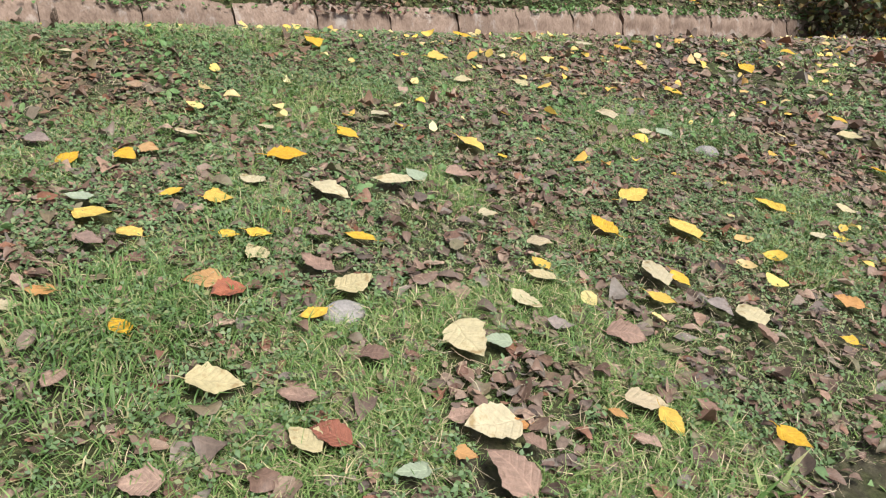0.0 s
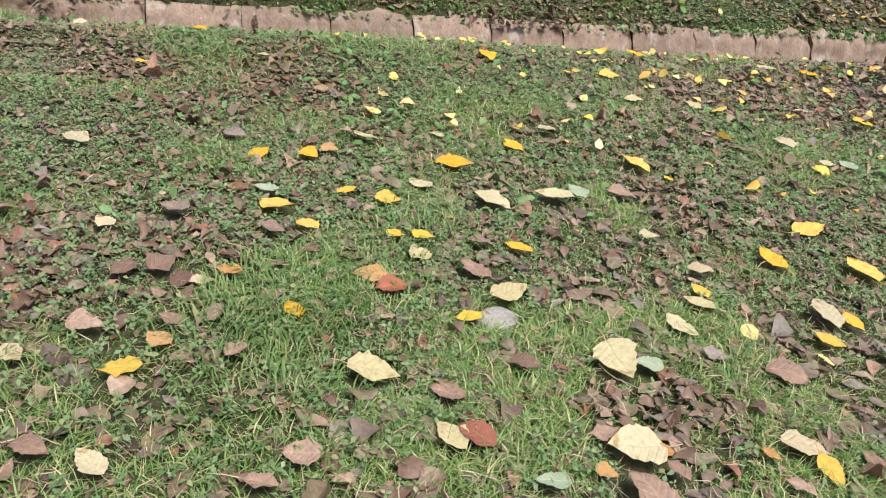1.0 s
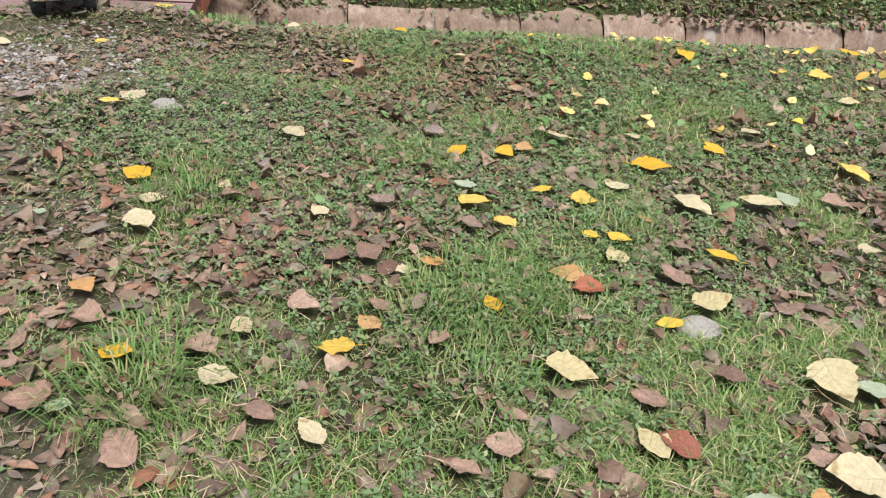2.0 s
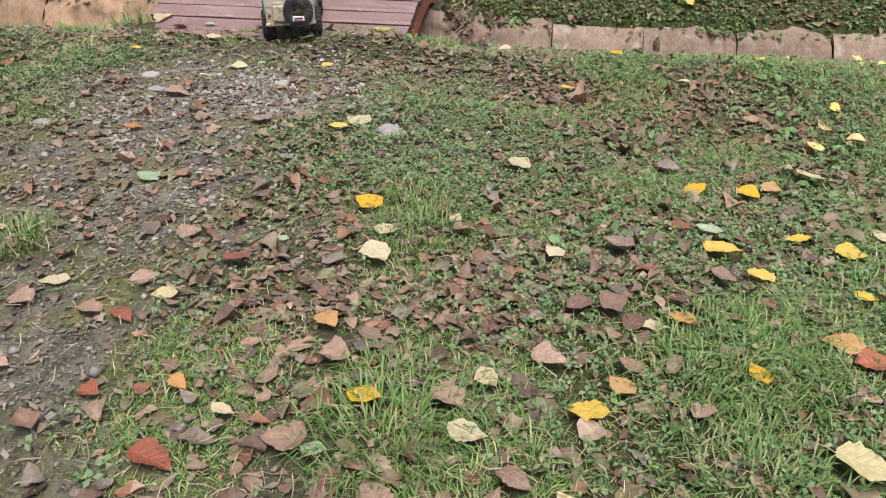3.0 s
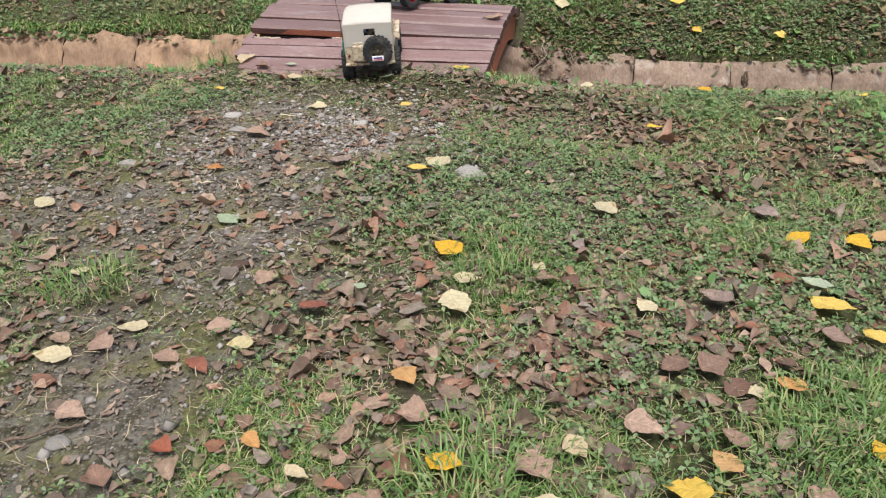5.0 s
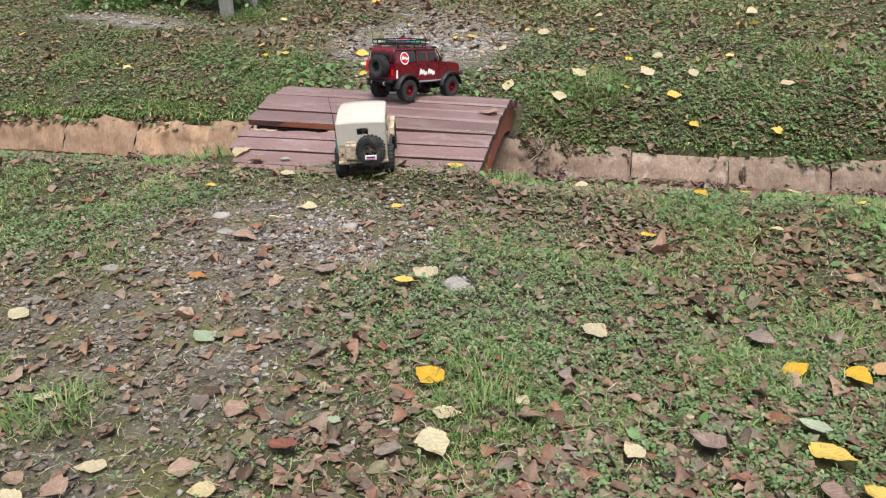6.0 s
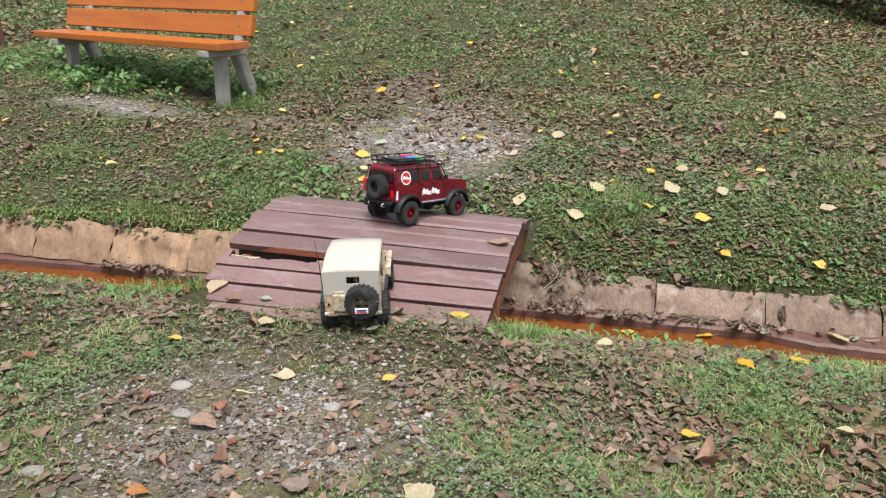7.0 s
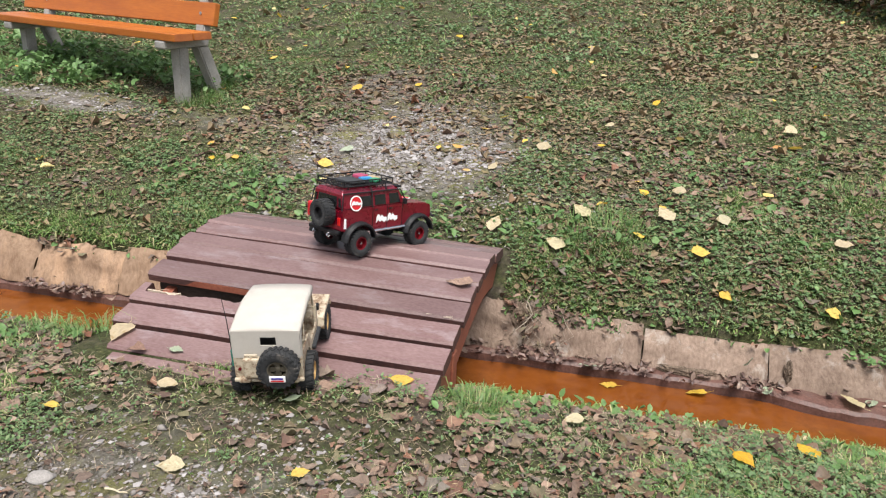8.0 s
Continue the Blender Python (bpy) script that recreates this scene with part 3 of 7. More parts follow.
# added bearer that hides the slab, so the broken plank's hole stays dark
part("cross_bearer", mk_box(-1.22, -0.05, 0.150, 0.215, -0.30, 0.045, 0.006), UNDERSIDE, bridge, "dark timber added under the deck to darken the hole")
support = part("support_post", mk_box(-0.05, 0.0, 0.02, 0.075, -0.42, -0.02, 0.006), BEAM, bridge, "red-brown post under the deck")


def splinters(x0, x1, w, z, n, seed):
    """Pale splinters left where a plank has torn."""
    r = random.Random(seed)
    for _ in range(n):
        x, l = r.uniform(x0, x1), r.uniform(0.015, 0.04)
        a = r.uniform(-0.5, 0.5)
        p = Vector((x, w + r.uniform(-0.012, 0.012), z + r.uniform(-0.004, 0.004)))
        d = Vector((math.cos(a) * l, math.sin(a) * l * 0.6, r.uniform(-0.004, 0.006)))
        part("splinter", mk_tube([p, p + d * 0.5, p + d], r.uniform(0.001, 0.0025), 4, r_end=0.0006), RAW_WOOD, bridge, "pale torn wood")


splinters(-1.20, -1.12, 0.050, arch(0.05) - 0.002, 4, 3)
splinters(-0.74, -0.68, 0.045, arch(0.045) - 0.002, 3, 4)
splinters(-0.14, -0.03, 0.128, arch(0.128) - 0.001, 6, 6)

# ---- the bench ----
bench = thing("park_bench", "orange varnished plank bench on grey concrete legs", "bench", m=pose(-4.66, 6.287, 0.322, 0, 0, -16.9))


def bench_leg_bm(p, q, r0, r1, depth):
    bm = bmesh.new()
    p, q = Vector(p), Vector(q)
    rings = [[(c.x - r, c.y - d, c.z), (c.x + r, c.y - d, c.z), (c.x + r, c.y + d, c.z), (c.x - r, c.y + d, c.z)] for c, r, d in ((p, r0, depth), ((p + q) / 2, (r0 + r1) / 2 * 0.97, depth), (q, r1, depth))]
    loft(bm, rings)
    bmesh.ops.recalc_face_normals(bm, faces=bm.faces)
    bmesh.ops.bevel(bm, geom=list(bm.edges), offset=0.008, segments=2, affect="EDGES")
    return bm


BOLT = plain("bolt_steel", (0.45, 0.45, 0.45), 0.4, 1.0)
for x in (-1.124, 0.889):
    support = part("support", mk_box(x - 0.055, x + 0.055, -0.225, 0.14, 0.318, 0.375, 0.012), BENCH_STONE, bench)
    part("front_leg", bench_leg_bm((x, -0.075, -0.10), (x, -0.065, 0.322), 0.043, 0.05, 0.042), BENCH_STONE, support)
    part("rear_leg", bench_leg_bm((x, 0.262, -0.10), (x, 0.10, 0.322), 0.043, 0.05, 0.045), BENCH_STONE, support)
    part("back_post", bench_leg_bm((x, 0.115, 0.31), (x, 0.275, 0.93), 0.05, 0.04, 0.030), BENCH_STONE, support)


def board_bm(x0, x1, wide, thick):
    bm = bmesh.new()
    box(bm, x0, x1, 0, wide, 0, thick, 0.006)
    return bm


for y in (-0.224, -0.068):
    ob = part("seat_plank", board_bm(-1.438, 1.06, 0.150, 0.052), BENCH_PAINT, bench)
    ob.matrix_local = pose(0, y, 0.376)
    for x, e in ((1.0602, 0.0015), (-1.4395, 0.0015)):
        part("plank_end", mk_box(x, x + e, 0.004, 0.146, 0.004, 0.048), BENCH_END, ob, "dark end grain")
for z in (0.450, 0.628, 0.806):
    ob = part("back_plank", board_bm(-1.49, 1.03, 0.158, 0.045), BENCH_PAINT, bench)
    ob.matrix_local = pose(0, 0.165 + (z - 0.45) * 0.26, z, 90 - 14.5)
    for x in (-1.124, 0.889):
        part("bolt", mk_tube([(x, 0.079, 0.043), (x, 0.079, 0.051)], 0.011, 8), BOLT, ob)

# ---- a painted post beyond the bench ----
post = part("wooden_post", mk_box(-0.30, 0.0, 0.0, 0.30, -0.12, 1.35, 0.012), POST_PAINT)
post.matrix_world = pose(-7.42, 7.23, at_ground(-7.42, 7.23), 0, 0, 22)
tagged(post, "red-brown painted wooden post in the grass", "post")

# ---- the two model off-roaders: materials ----
CANDY_RED = surface("candy_red_paint", (0.150, 0.003, 0.013), (0.215, 0.006, 0.022), scale=14, fine=500, rough=0.28, metal=0.35, coat=0.8, bump=0.03, depth=0.0004, rough_var=0.08)
BRIGHT_RED = plain("bright_red_plastic", (0.50, 0.012, 0.018), 0.35)
RIM_RED = plain("anodised_red", (0.20, 0.010, 0.018), 0.3, 0.6)
BLACK = plain("black_plastic", (0.012, 0.012, 0.013), 0.5, specular=0.3)
RUBBER = surface("dusty_rubber", (0.015, 0.016, 0.018), (0.042, 0.042, 0.042), scale=30, fine=300, rough=0.85, bump=0.3, depth=0.001, specular=0.3, stain=(0.09, 0.08, 0.07), stain_scale=22, stain_at=0.56)
TINTED = plain("tinted_window", (0.010, 0.011, 0.012), 0.08, 0.0, 0.4)
CHROME = plain("bare_steel", (0.62, 0.62, 0.63), 0.22, 1.0)
WHITE = plain("white_decal", (0.80, 0.80, 0.79), 0.45)
BEIGE = surface("worn_beige_paint", (0.41, 0.340, 0.245), (0.52, 0.445, 0.335), scale=26, fine=260, rough=0.6, bump=0.2, depth=0.0008, stain=(0.19, 0.115, 0.065), stain_scale=42, stain_at=0.475)
CANVAS = surface("cream_canvas", (0.395, 0.362, 0.322), (0.465, 0.432, 0.388), scale=16, fine=700, rough=0.92, bump=0.35, depth=0.0008, specular=0.15, stain=(0.35, 0.325, 0.29), stain_scale=9, stain_at=0.60)
GOLD = plain("tan_wheel_paint", (0.48, 0.29, 0.10), 0.45, 0.2)
DUSTY_RIM = plain("dark_rim", (0.10, 0.085, 0.06), 0.6, 0.3)
DARK_CLOTH = plain("dark_cloth", (0.03, 0.032, 0.034), 0.9)
COLOURS = {n: plain(n + "_cargo", c, 0.6) for n, c in {"pink": (0.34, 0.05, 0.11), "blue": (0.02, 0.20, 0.42), "green": (0.03, 0.22, 0.11), "tan": (0.38, 0.28, 0.16)}.items()}
DOLL = plain("blue_grey_doll", (0.12, 0.20, 0.28), 0.8)
LAMP_RED = plain("red_lens", (0.5, 0.01, 0.01), 0.2)
DRAB = plain("olive_tool", (0.10, 0.11, 0.06), 0.7)


def revolve(bm, profile, n=36, axis_y=0.0):
    """Turns (y, radius) points round the y axis."""
    loft(bm, [[(math.cos(a) * r, y + axis_y, math.sin(a) * r) for y, r in profile] for a in [2 * math.pi * i / n for i in range(n)]] + [[(r, y + axis_y, 0) for y, r in profile]], cap=False, close=True)
    bmesh.ops.remove_doubles(bm, verts=bm.verts, dist=1e-6)
    bmesh.ops.recalc_face_normals(bm, faces=bm.faces)
    return bm


def tyre_mesh(r, w, hole, lugs):
    bm = bmesh.new()
    h = w / 2
    revolve(bm, [(-h * 0.78, hole), (-h * 0.96, hole + (r - hole) * 0.25), (-h, hole + (r - hole) * 0.55), (-h * 0.90, r * 0.93), (-h * 0.6, r * 0.955), (h * 0.6, r * 0.955), (h * 0.90, r * 0.93), (h, hole + (r - hole) * 0.55), (h * 0.96, hole + (r - hole) * 0.25), (h * 0.78, hole), (0, hole * 0.97)])
    for i in range(lugs):
        for side in (-1, 1):
            a = 2 * math.pi * (i + (0.5 if side > 0 else 0)) / lugs
            m = Matrix.Rotation(-a, 4, "Y") @ Matrix.Translation((r * 0.965, side * h * 0.50, 0)) @ Matrix.Rotation(side * 0.35, 4, "X")
            box(bm, -r * 0.04, r * 0.04, -h * 0.42, h * 0.42, -r * 0.075, r * 0.075, 0.0, m)
            m = Matrix.Rotation(-a, 4, "Y") @ Matrix.Translation((r * 0.90, side * h * 0.96, 0))
            box(bm, -r * 0.07, r * 0.06, -h * 0.06, h * 0.06, -r * 0.06, r * 0.06, 0.0, m)
    me = bpy.data.meshes.new("tyre")
    bm.to_mesh(me)
    bm.free()
    me.materials.append(RUBBER)
    return me


def rim_mesh(r, w, spokes, material, face):
    bm = bmesh.new()
    h = w / 2
    revolve(bm, [(-h, r), (-h, r * 0.88), (-h * 0.2, r * 0.80), (h * face, r * 0.80), (h, r * 0.88), (h * 1.04, r * 0.95), (h, r)], 28)
    revolve_hub = [(-h * 0.2, 0.001), (h * (face + 0.15), 0.001), (h * (face + 0.15), r * 0.20), (h * face, r * 0.30), (h * face * 0.7, r * 0.34), (-h * 0.2, r * 0.34)]
    revolve(bm, revolve_hub, 16)
    for i in range(spokes):
        m = Matrix.Rotation(2 * math.pi * i / spokes, 4, "Y")
        box(bm, r * 0.30, r * 0.84, h * face * 0.45, h * face * 0.95, -r * (1.1 / spokes), r * (1.1 / spokes), 0.0, m)
    me = bpy.data.meshes.new("rim")
    bm.to_mesh(me)
    bm.free()
    me.materials.append(material)
    return me


def nut_mesh(r, y, material):
    bm = bmesh.new()
    tube(bm, [(0, y, 0), (0, y + 0.006, 0)], r, 6)
    me = bpy.data.meshes.new("hub_nut")
    bm.to_mesh(me)
    bm.free()
    me.materials.append(material)
    return me


def extruded(profile, half, bevel=0.003):
    """A side profile of (x, z) points, extruded across the car."""
    bm = bmesh.new()
    loft(bm, [[(x, -half, z) for x, z in profile], [(x, half, z) for x, z in profile]])
    bmesh.ops.recalc_face_normals(bm, faces=bm.faces)
    if bevel:
        edges = [e for e in bm.edges if e.is_manifold and e.calc_face_angle(0) > 0.6]
        bmesh.ops.bevel(bm, geom=edges, offset=bevel, segments=2, affect="EDGES")
    return bm


def arc(cx, cz, r, a0, a1, n=8):
    return [(cx + r * math.cos(radians(a0 + (a1 - a0) * i / n)), cz + r * math.sin(radians(a0 + (a1 - a0) * i / n))) for i in range(n + 1)]


def panel(quad, out, thick=0.003):
    """A thin plate on the four corners of quad, thickened along out."""
    bm = bmesh.new()
    o = Vector(out).normalized() * thick
    loft(bm, [[Vector(p) - o * 0.5 for p in quad], [Vector(p) + o for p in quad]])
    bmesh.ops.recalc_face_normals(bm, faces=bm.faces)
    return bm


def disc(c, axis, r, thick, r_in=0.0, n=28):
    """A flat ring or disc round c, facing along axis."""
    bm = bmesh.new()
    q = Vector((0, 1, 0)).rotation_difference(Vector(axis)).to_matrix().to_4x4()
    revolve(bm, [(0, r_in), (0, r), (thick, r), (thick, r_in)] if r_in else [(0, 0.0005), (0, r), (thick, r), (thick, 0.0005)], n)
    bmesh.ops.transform(bm, matrix=Matrix.Translation(c) @ q, verts=bm.verts)
    return bm


def wheels(car, tyre, rim, nut, spots, names="wheel"):
    for x, y, z, face in spots:
        w = new(names)
        w.parent = car
        w.matrix_local = pose(x, y, z, 0, 0, 0 if face > 0 else 180)
        child("tyre", tyre, w)
        child("rim", rim, w)
        child("hub_nut", nut, w)


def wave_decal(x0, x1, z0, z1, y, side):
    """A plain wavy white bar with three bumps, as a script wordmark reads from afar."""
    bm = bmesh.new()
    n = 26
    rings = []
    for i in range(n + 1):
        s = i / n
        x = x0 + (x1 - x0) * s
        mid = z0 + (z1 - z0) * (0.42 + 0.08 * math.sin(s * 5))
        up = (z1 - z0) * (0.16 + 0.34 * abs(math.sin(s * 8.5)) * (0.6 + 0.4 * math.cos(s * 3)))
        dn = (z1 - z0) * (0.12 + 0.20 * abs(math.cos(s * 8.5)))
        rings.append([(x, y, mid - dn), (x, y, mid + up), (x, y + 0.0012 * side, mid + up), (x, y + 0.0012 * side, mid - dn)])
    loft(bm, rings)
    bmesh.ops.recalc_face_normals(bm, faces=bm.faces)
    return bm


# ---- the red off-roader ----
def red_car(m):
    car = thing("model_offroader", "candy-red toy off-roader with black roof rack, knobbly tyres", "toy car", m=m)
    R = 0.054
    side = [(-0.248, 0.108), (-0.246, 0.188), (-0.236, 0.192), (0.088, 0.192), (0.10, 0.190), (0.205, 0.181), (0.236, 0.172), (0.242, 0.160), (0.242, 0.112)]
    side += arc(0.162, 0.055, 0.074, 38, 150) + [(0.088, 0.096), (-0.088, 0.096)] + arc(-0.162, 0.055, 0.074, 30, 142)
    body = part("body", extruded(side, 0.098), CANDY_RED, car, smooth_shade=False)
    # the cabin, tapering inwards to the roof
    bm = bmesh.new()
    def ring(x0, x1, w, z):
        return [(x0, -w, z), (x1, -w, z), (x1, w, z), (x0, w, z)]
    loft(bm, [ring(-0.244, 0.088, 0.097, 0.190), ring(-0.242, 0.058, 0.087, 0.250), ring(-0.236, 0.050, 0.080, 0.262), ring(-0.228, 0.042, 0.070, 0.266)])
    bmesh.ops.recalc_face_normals(bm, faces=bm.faces)
    bmesh.ops.bevel(bm, geom=[e for e in bm.edges if e.calc_face_angle(0) > 0.5], offset=0.005, segments=3, affect="EDGES")
    part("cabin", bm, CANDY_RED, car)
    wy = lambda z: 0.097 - (z - 0.190) / 0.060 * 0.010 + 0.0008
    for s in (-1, 1):
        for x0, x1 in ((0.000, 0.060), (-0.078, -0.022), (-0.205, -0.098)):
            z0, z1 = 0.198, 0.238
            xt = x1 - (0.012 if x1 > 0.05 else 0)
            win = part("side_window", panel([(x0, s * wy(z0), z0), (x1, s * wy(z0), z0), (xt, s * wy(z1), z1), (x0, s * wy(z1), z1)], (0, s, 0.16), 0.002), TINTED, car)
        for x in (-0.012, -0.090, 0.072):
            part("door_seam", mk_tube([(x, s * 0.0985, 0.10), (x, s * 0.0985, 0.19)], 0.0012, 4), BLACK, car)
        part("door_handle", mk_box(-0.004, 0.014, s * 0.0985 - 0.002, s * 0.0985 + 0.002, 0.176, 0.180), BLACK, car)
        part("door_handle", mk_box(-0.082, -0.064, s * 0.0985 - 0.002, s * 0.0985 + 0.002, 0.176, 0.180), BLACK, car)
        part("vent_strip", mk_box(-0.10, 0.01, s * 0.0845 - 0.003, s * 0.0845 + 0.003, 0.2485, 0.2545, 0.0015), BLACK, car)
        for cx in (-0.162, 0.162):
            bm = bmesh.new()
            rings = []
            for x, z in arc(cx, 0.055, 0.072, 8, 172, 14):
                d = Vector((x - cx, z - 0.055)).normalized()
                p = lambda k: (x + d.x * k, z + d.y * k)
                rings.append([(*p(0),)[0:1] + (s * 0.094,) + (p(0)[1],), (p(0)[0], s * 0.124, p(0)[1]), (p(0.006)[0], s * 0.125, p(0.006)[1]), (p(0.013)[0], s * 0.110, p(0.013)[1]), (p(0.014)[0], s * 0.094, p(0.014)[1])])
            loft(bm, rings)
            bmesh.ops.recalc_face_normals(bm, faces=bm.faces)
            part("wheel_arch", bm, BLACK, car, "black plastic arch")
        part("rock_slider", mk_tube([(-0.085, s * 0.104, 0.094), (0.085, s * 0.104, 0.094)], 0.006, 8), CHROME, car, "worn metal step bar")
        part("wing_mirror", mk_box(0.066, 0.078, s * 0.104, s * 0.122, 0.192, 0.215, 0.003), BLACK, car)
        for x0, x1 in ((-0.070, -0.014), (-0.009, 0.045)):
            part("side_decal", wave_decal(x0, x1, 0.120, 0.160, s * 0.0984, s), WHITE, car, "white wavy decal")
        c = Vector((-0.178, s * (wy(0.214) + 0.0022), 0.214))
        roundel = part("roundel", disc(c, (0, s, 0.16), 0.031, 0.0010, 0.026), WHITE, car, "round white-edged decal")
        part("roundel_field", disc(c, (0, s, 0.16), 0.026, 0.0008), BRIGHT_RED, roundel)
        part("roundel_band", wave_decal(-0.201, -0.155, 0.204, 0.226, s * (wy(0.204) + 0.0034), s), WHITE, roundel)
        part("bottle_decal", panel([(-0.238, s * 0.0986, 0.118), (-0.226, s * 0.0986, 0.116), (-0.228, s * 0.0986, 0.158), (-0.236, s * 0.0986, 0.158)], (0, s, 0), 0.0012), WHITE, car, "white-edged dark decal")
        part("tail_light", mk_box(-0.251, -0.246, s * 0.080 - 0.008, s * 0.080 + 0.008, 0.128, 0.160, 0.002), LAMP_RED, car)
        part("tow_hook", mk_tube([(-0.262, s * 0.045, 0.098), (-0.275, s * 0.045, 0.094), (-0.279, s * 0.045, 0.086), (-0.272, s * 0.045, 0.080), (-0.265, s * 0.045, 0.084)], 0.0028, 6), CHROME, car)
        part("headlight", disc((0.243, s * 0.068, 0.146), (1, 0, 0), 0.018, 0.004), CHROME, car)
    part("windscreen", panel([(0.0875, -0.078, 0.196), (0.0875, 0.078, 0.196), (0.064, 0.072, 0.243), (0.064, -0.072, 0.243)], (0.9, 0, 0.45), 0.003), TINTED, car)
    part("rear_window", panel([(-0.2455, -0.060, 0.200), (-0.2455, 0.060, 0.200), (-0.244, 0.056, 0.240), (-0.244, -0.056, 0.240)], (-1, 0, 0), 0.002), TINTED, car)
    for s in (-1, 1):
        part("corner_window", panel([(-0.2455, s * 0.072, 0.202), (-0.2455, s * 0.086, 0.202), (-0.244, s * 0.080, 0.236), (-0.244, s * 0.068, 0.236)], (-1, 0, 0), 0.002), TINTED, car)
    part("grille", mk_box(0.240, 0.247, -0.048, 0.048, 0.122, 0.168, 0.003), BLACK, car)
    part("bonnet", mk_box(0.102, 0.225, -0.062, 0.062, -0.003, 0.004, 0.003, pose(0, 0, 0.1935, 0, 5.0, 0)), CANDY_RED, car)
    hood_mark = part("bonnet_roundel", disc((0.168, 0.0, 0.1885), (0.09, 0, 1), 0.030, 0.0012), WHITE, car, "round white decal")
    part("bonnet_roundel_field", disc((0.168, 0.0, 0.1895), (0.09, 0, 1), 0.024, 0.0012), BRIGHT_RED, hood_mark)
    for s in (-1, 1):
        part("bonnet_latch", mk_box(0.118, 0.130, s * 0.052 - 0.006, s * 0.052 + 0.006, 0.192, 0.200, 0.002), CHROME, car)
    bm = bmesh.new()
    for y in (-0.075, 0.075):
        tube(bm, [(0.225, y, 0.120), (0.262, y, 0.118)], 0.005)
    tube(bm, [(0.240, -0.115, 0.122), (0.262, -0.085, 0.118), (0.262, 0.085, 0.118), (0.240, 0.115, 0.122)], 0.0065, 8)
    tube(bm, [(0.262, -0.045, 0.120), (0.262, -0.040, 0.150), (0.262, 0.040, 0.150), (0.262, 0.045, 0.120)], 0.004, 8)
    part("front_bumper", bm, BLACK, car)
    part("rear_bumper", fresh((box, (-0.268, -0.246, -0.090, 0.090, 0.092, 0.108, 0.004), {})), BLACK, car)
    part("chassis", fresh((box, (-0.235, 0.235, -0.034, 0.034, 0.072, 0.100, 0.004), {}), (box, (-0.085, 0.085, -0.08, 0.08, 0.086, 0.098, 0.003), {})), BLACK, car)
    for x in (-0.162, 0.162):
        part("axle", fresh((tube, ([(x, -0.095, R), (x, 0.095, R)], 0.009, 8), {}), (box, (x - 0.022, x + 0.022, 0.0, 0.04, 0.036, 0.074, 0.008), {})), BLACK, car)
    # the cage along the roof edges
    bm = bmesh.new()
    for s in (-1, 1):
        tube(bm, [(0.092, s * 0.100, 0.196), (0.060, s * 0.091, 0.252), (-0.240, s * 0.091, 0.254), (-0.250, s * 0.099, 0.190)], 0.0030, 6)
        for x in (-0.015, -0.095):
            tube(bm, [(x, s * 0.091, 0.254), (x, s * 0.080, 0.276)], 0.0028, 6)
        tube(bm, [(-0.094, s * 0.1, 0.192), (-0.094, s * 0.091, 0.252)], 0.0028, 6)
    for x in (0.060, 0.050):
        tube(bm, [(x, -0.090, 0.262), (x, 0.090, 0.262)], 0.006, 6)
    part("roll_cage", bm, BLACK, car)
    # the rack: two rims, posts, cross and long bars
    bm = bmesh.new()
    x0, x1, w = -0.232, 0.020, 0.084
    for z, q in ((0.280, 0.0030), (0.300, 0.0028)):
        tube(bm, [(x0, -w, z), (x1, -w, z), (x1, w, z), (x0, w, z), (x0, -w + 0.001, z)], q, 6)
    for i in range(8):
        x = x0 + (x1 - x0) * i / 7
        for y in (-w, w):
            tube(bm, [(x, y, 0.280), (x, y, 0.300)], 0.0020, 5)
    for i in range(6):
        for x in (x0, x1):
            y = -w + 2 * w * i / 5
            tube(bm, [(x, y, 0.280), (x, y, 0.300)], 0.0020, 5)
    for i in range(16):
        x = x0 + (x1 - x0) * (i + 0.5) / 16
        tube(bm, [(x, -w, 0.279), (x, w, 0.279)], 0.0019, 5)
    for i in range(5):
        y = -w + 2 * w * (i + 0.5) / 5
        tube(bm, [(x0, y, 0.2775), (x1, y, 0.2775)], 0.0019, 5)
    for x in (-0.20, -0.02):
        for y in (-0.07, 0.07):
            tube(bm, [(x, y, 0.262), (x, y, 0.280)], 0.003, 5)
    rack = part("roof_rack", bm, BLACK, car, "black wire roof rack")
    for name, colour, x, y, l, wd, h, a in (("bag", "pink", -0.045, 0.042, 0.050, 0.050, 0.018, 12), ("bag", "blue", -0.060, -0.008, 0.055, 0.030, 0.016, -8), ("bag", "green", -0.040, -0.045, 0.045, 0.036, 0.015, 20), ("bag", "tan", -0.010, 0.000, 0.034, 0.050, 0.014, 5)):
        part(name, mk_box(-l / 2, l / 2, -wd / 2, wd / 2, 0, h, 0.006, pose(x, y, 0.2812, 0, 0, a), 3), COLOURS[colour], rack, colour + " soft bag")
    part("flat_case", mk_box(-0.175, -0.090, -0.055, 0.055, 0.2815, 0.292, 0.004), DARK_CLOTH, rack, "flat dark case")
    can = part("fuel_can", mk_box(-0.275, -0.249, 0.045, 0.092, 0.140, 0.200, 0.006), BRIGHT_RED, car, "bright red fuel can")
    part("fuel_can_cap", mk_tube([(-0.262, 0.056, 0.198), (-0.262, 0.056, 0.207)], 0.006, 8), BRIGHT_RED, can)
    part("aerial", mk_tube([(-0.22, 0.086, 0.255), (-0.235, 0.092, 0.37)], 0.0014, 5, 0.0006), BLACK, car)
    shovel = part("shovel", mk_tube([(-0.215, 0.103, 0.182), (-0.10, 0.103, 0.184)], 0.0032, 6), BRIGHT_RED, car)
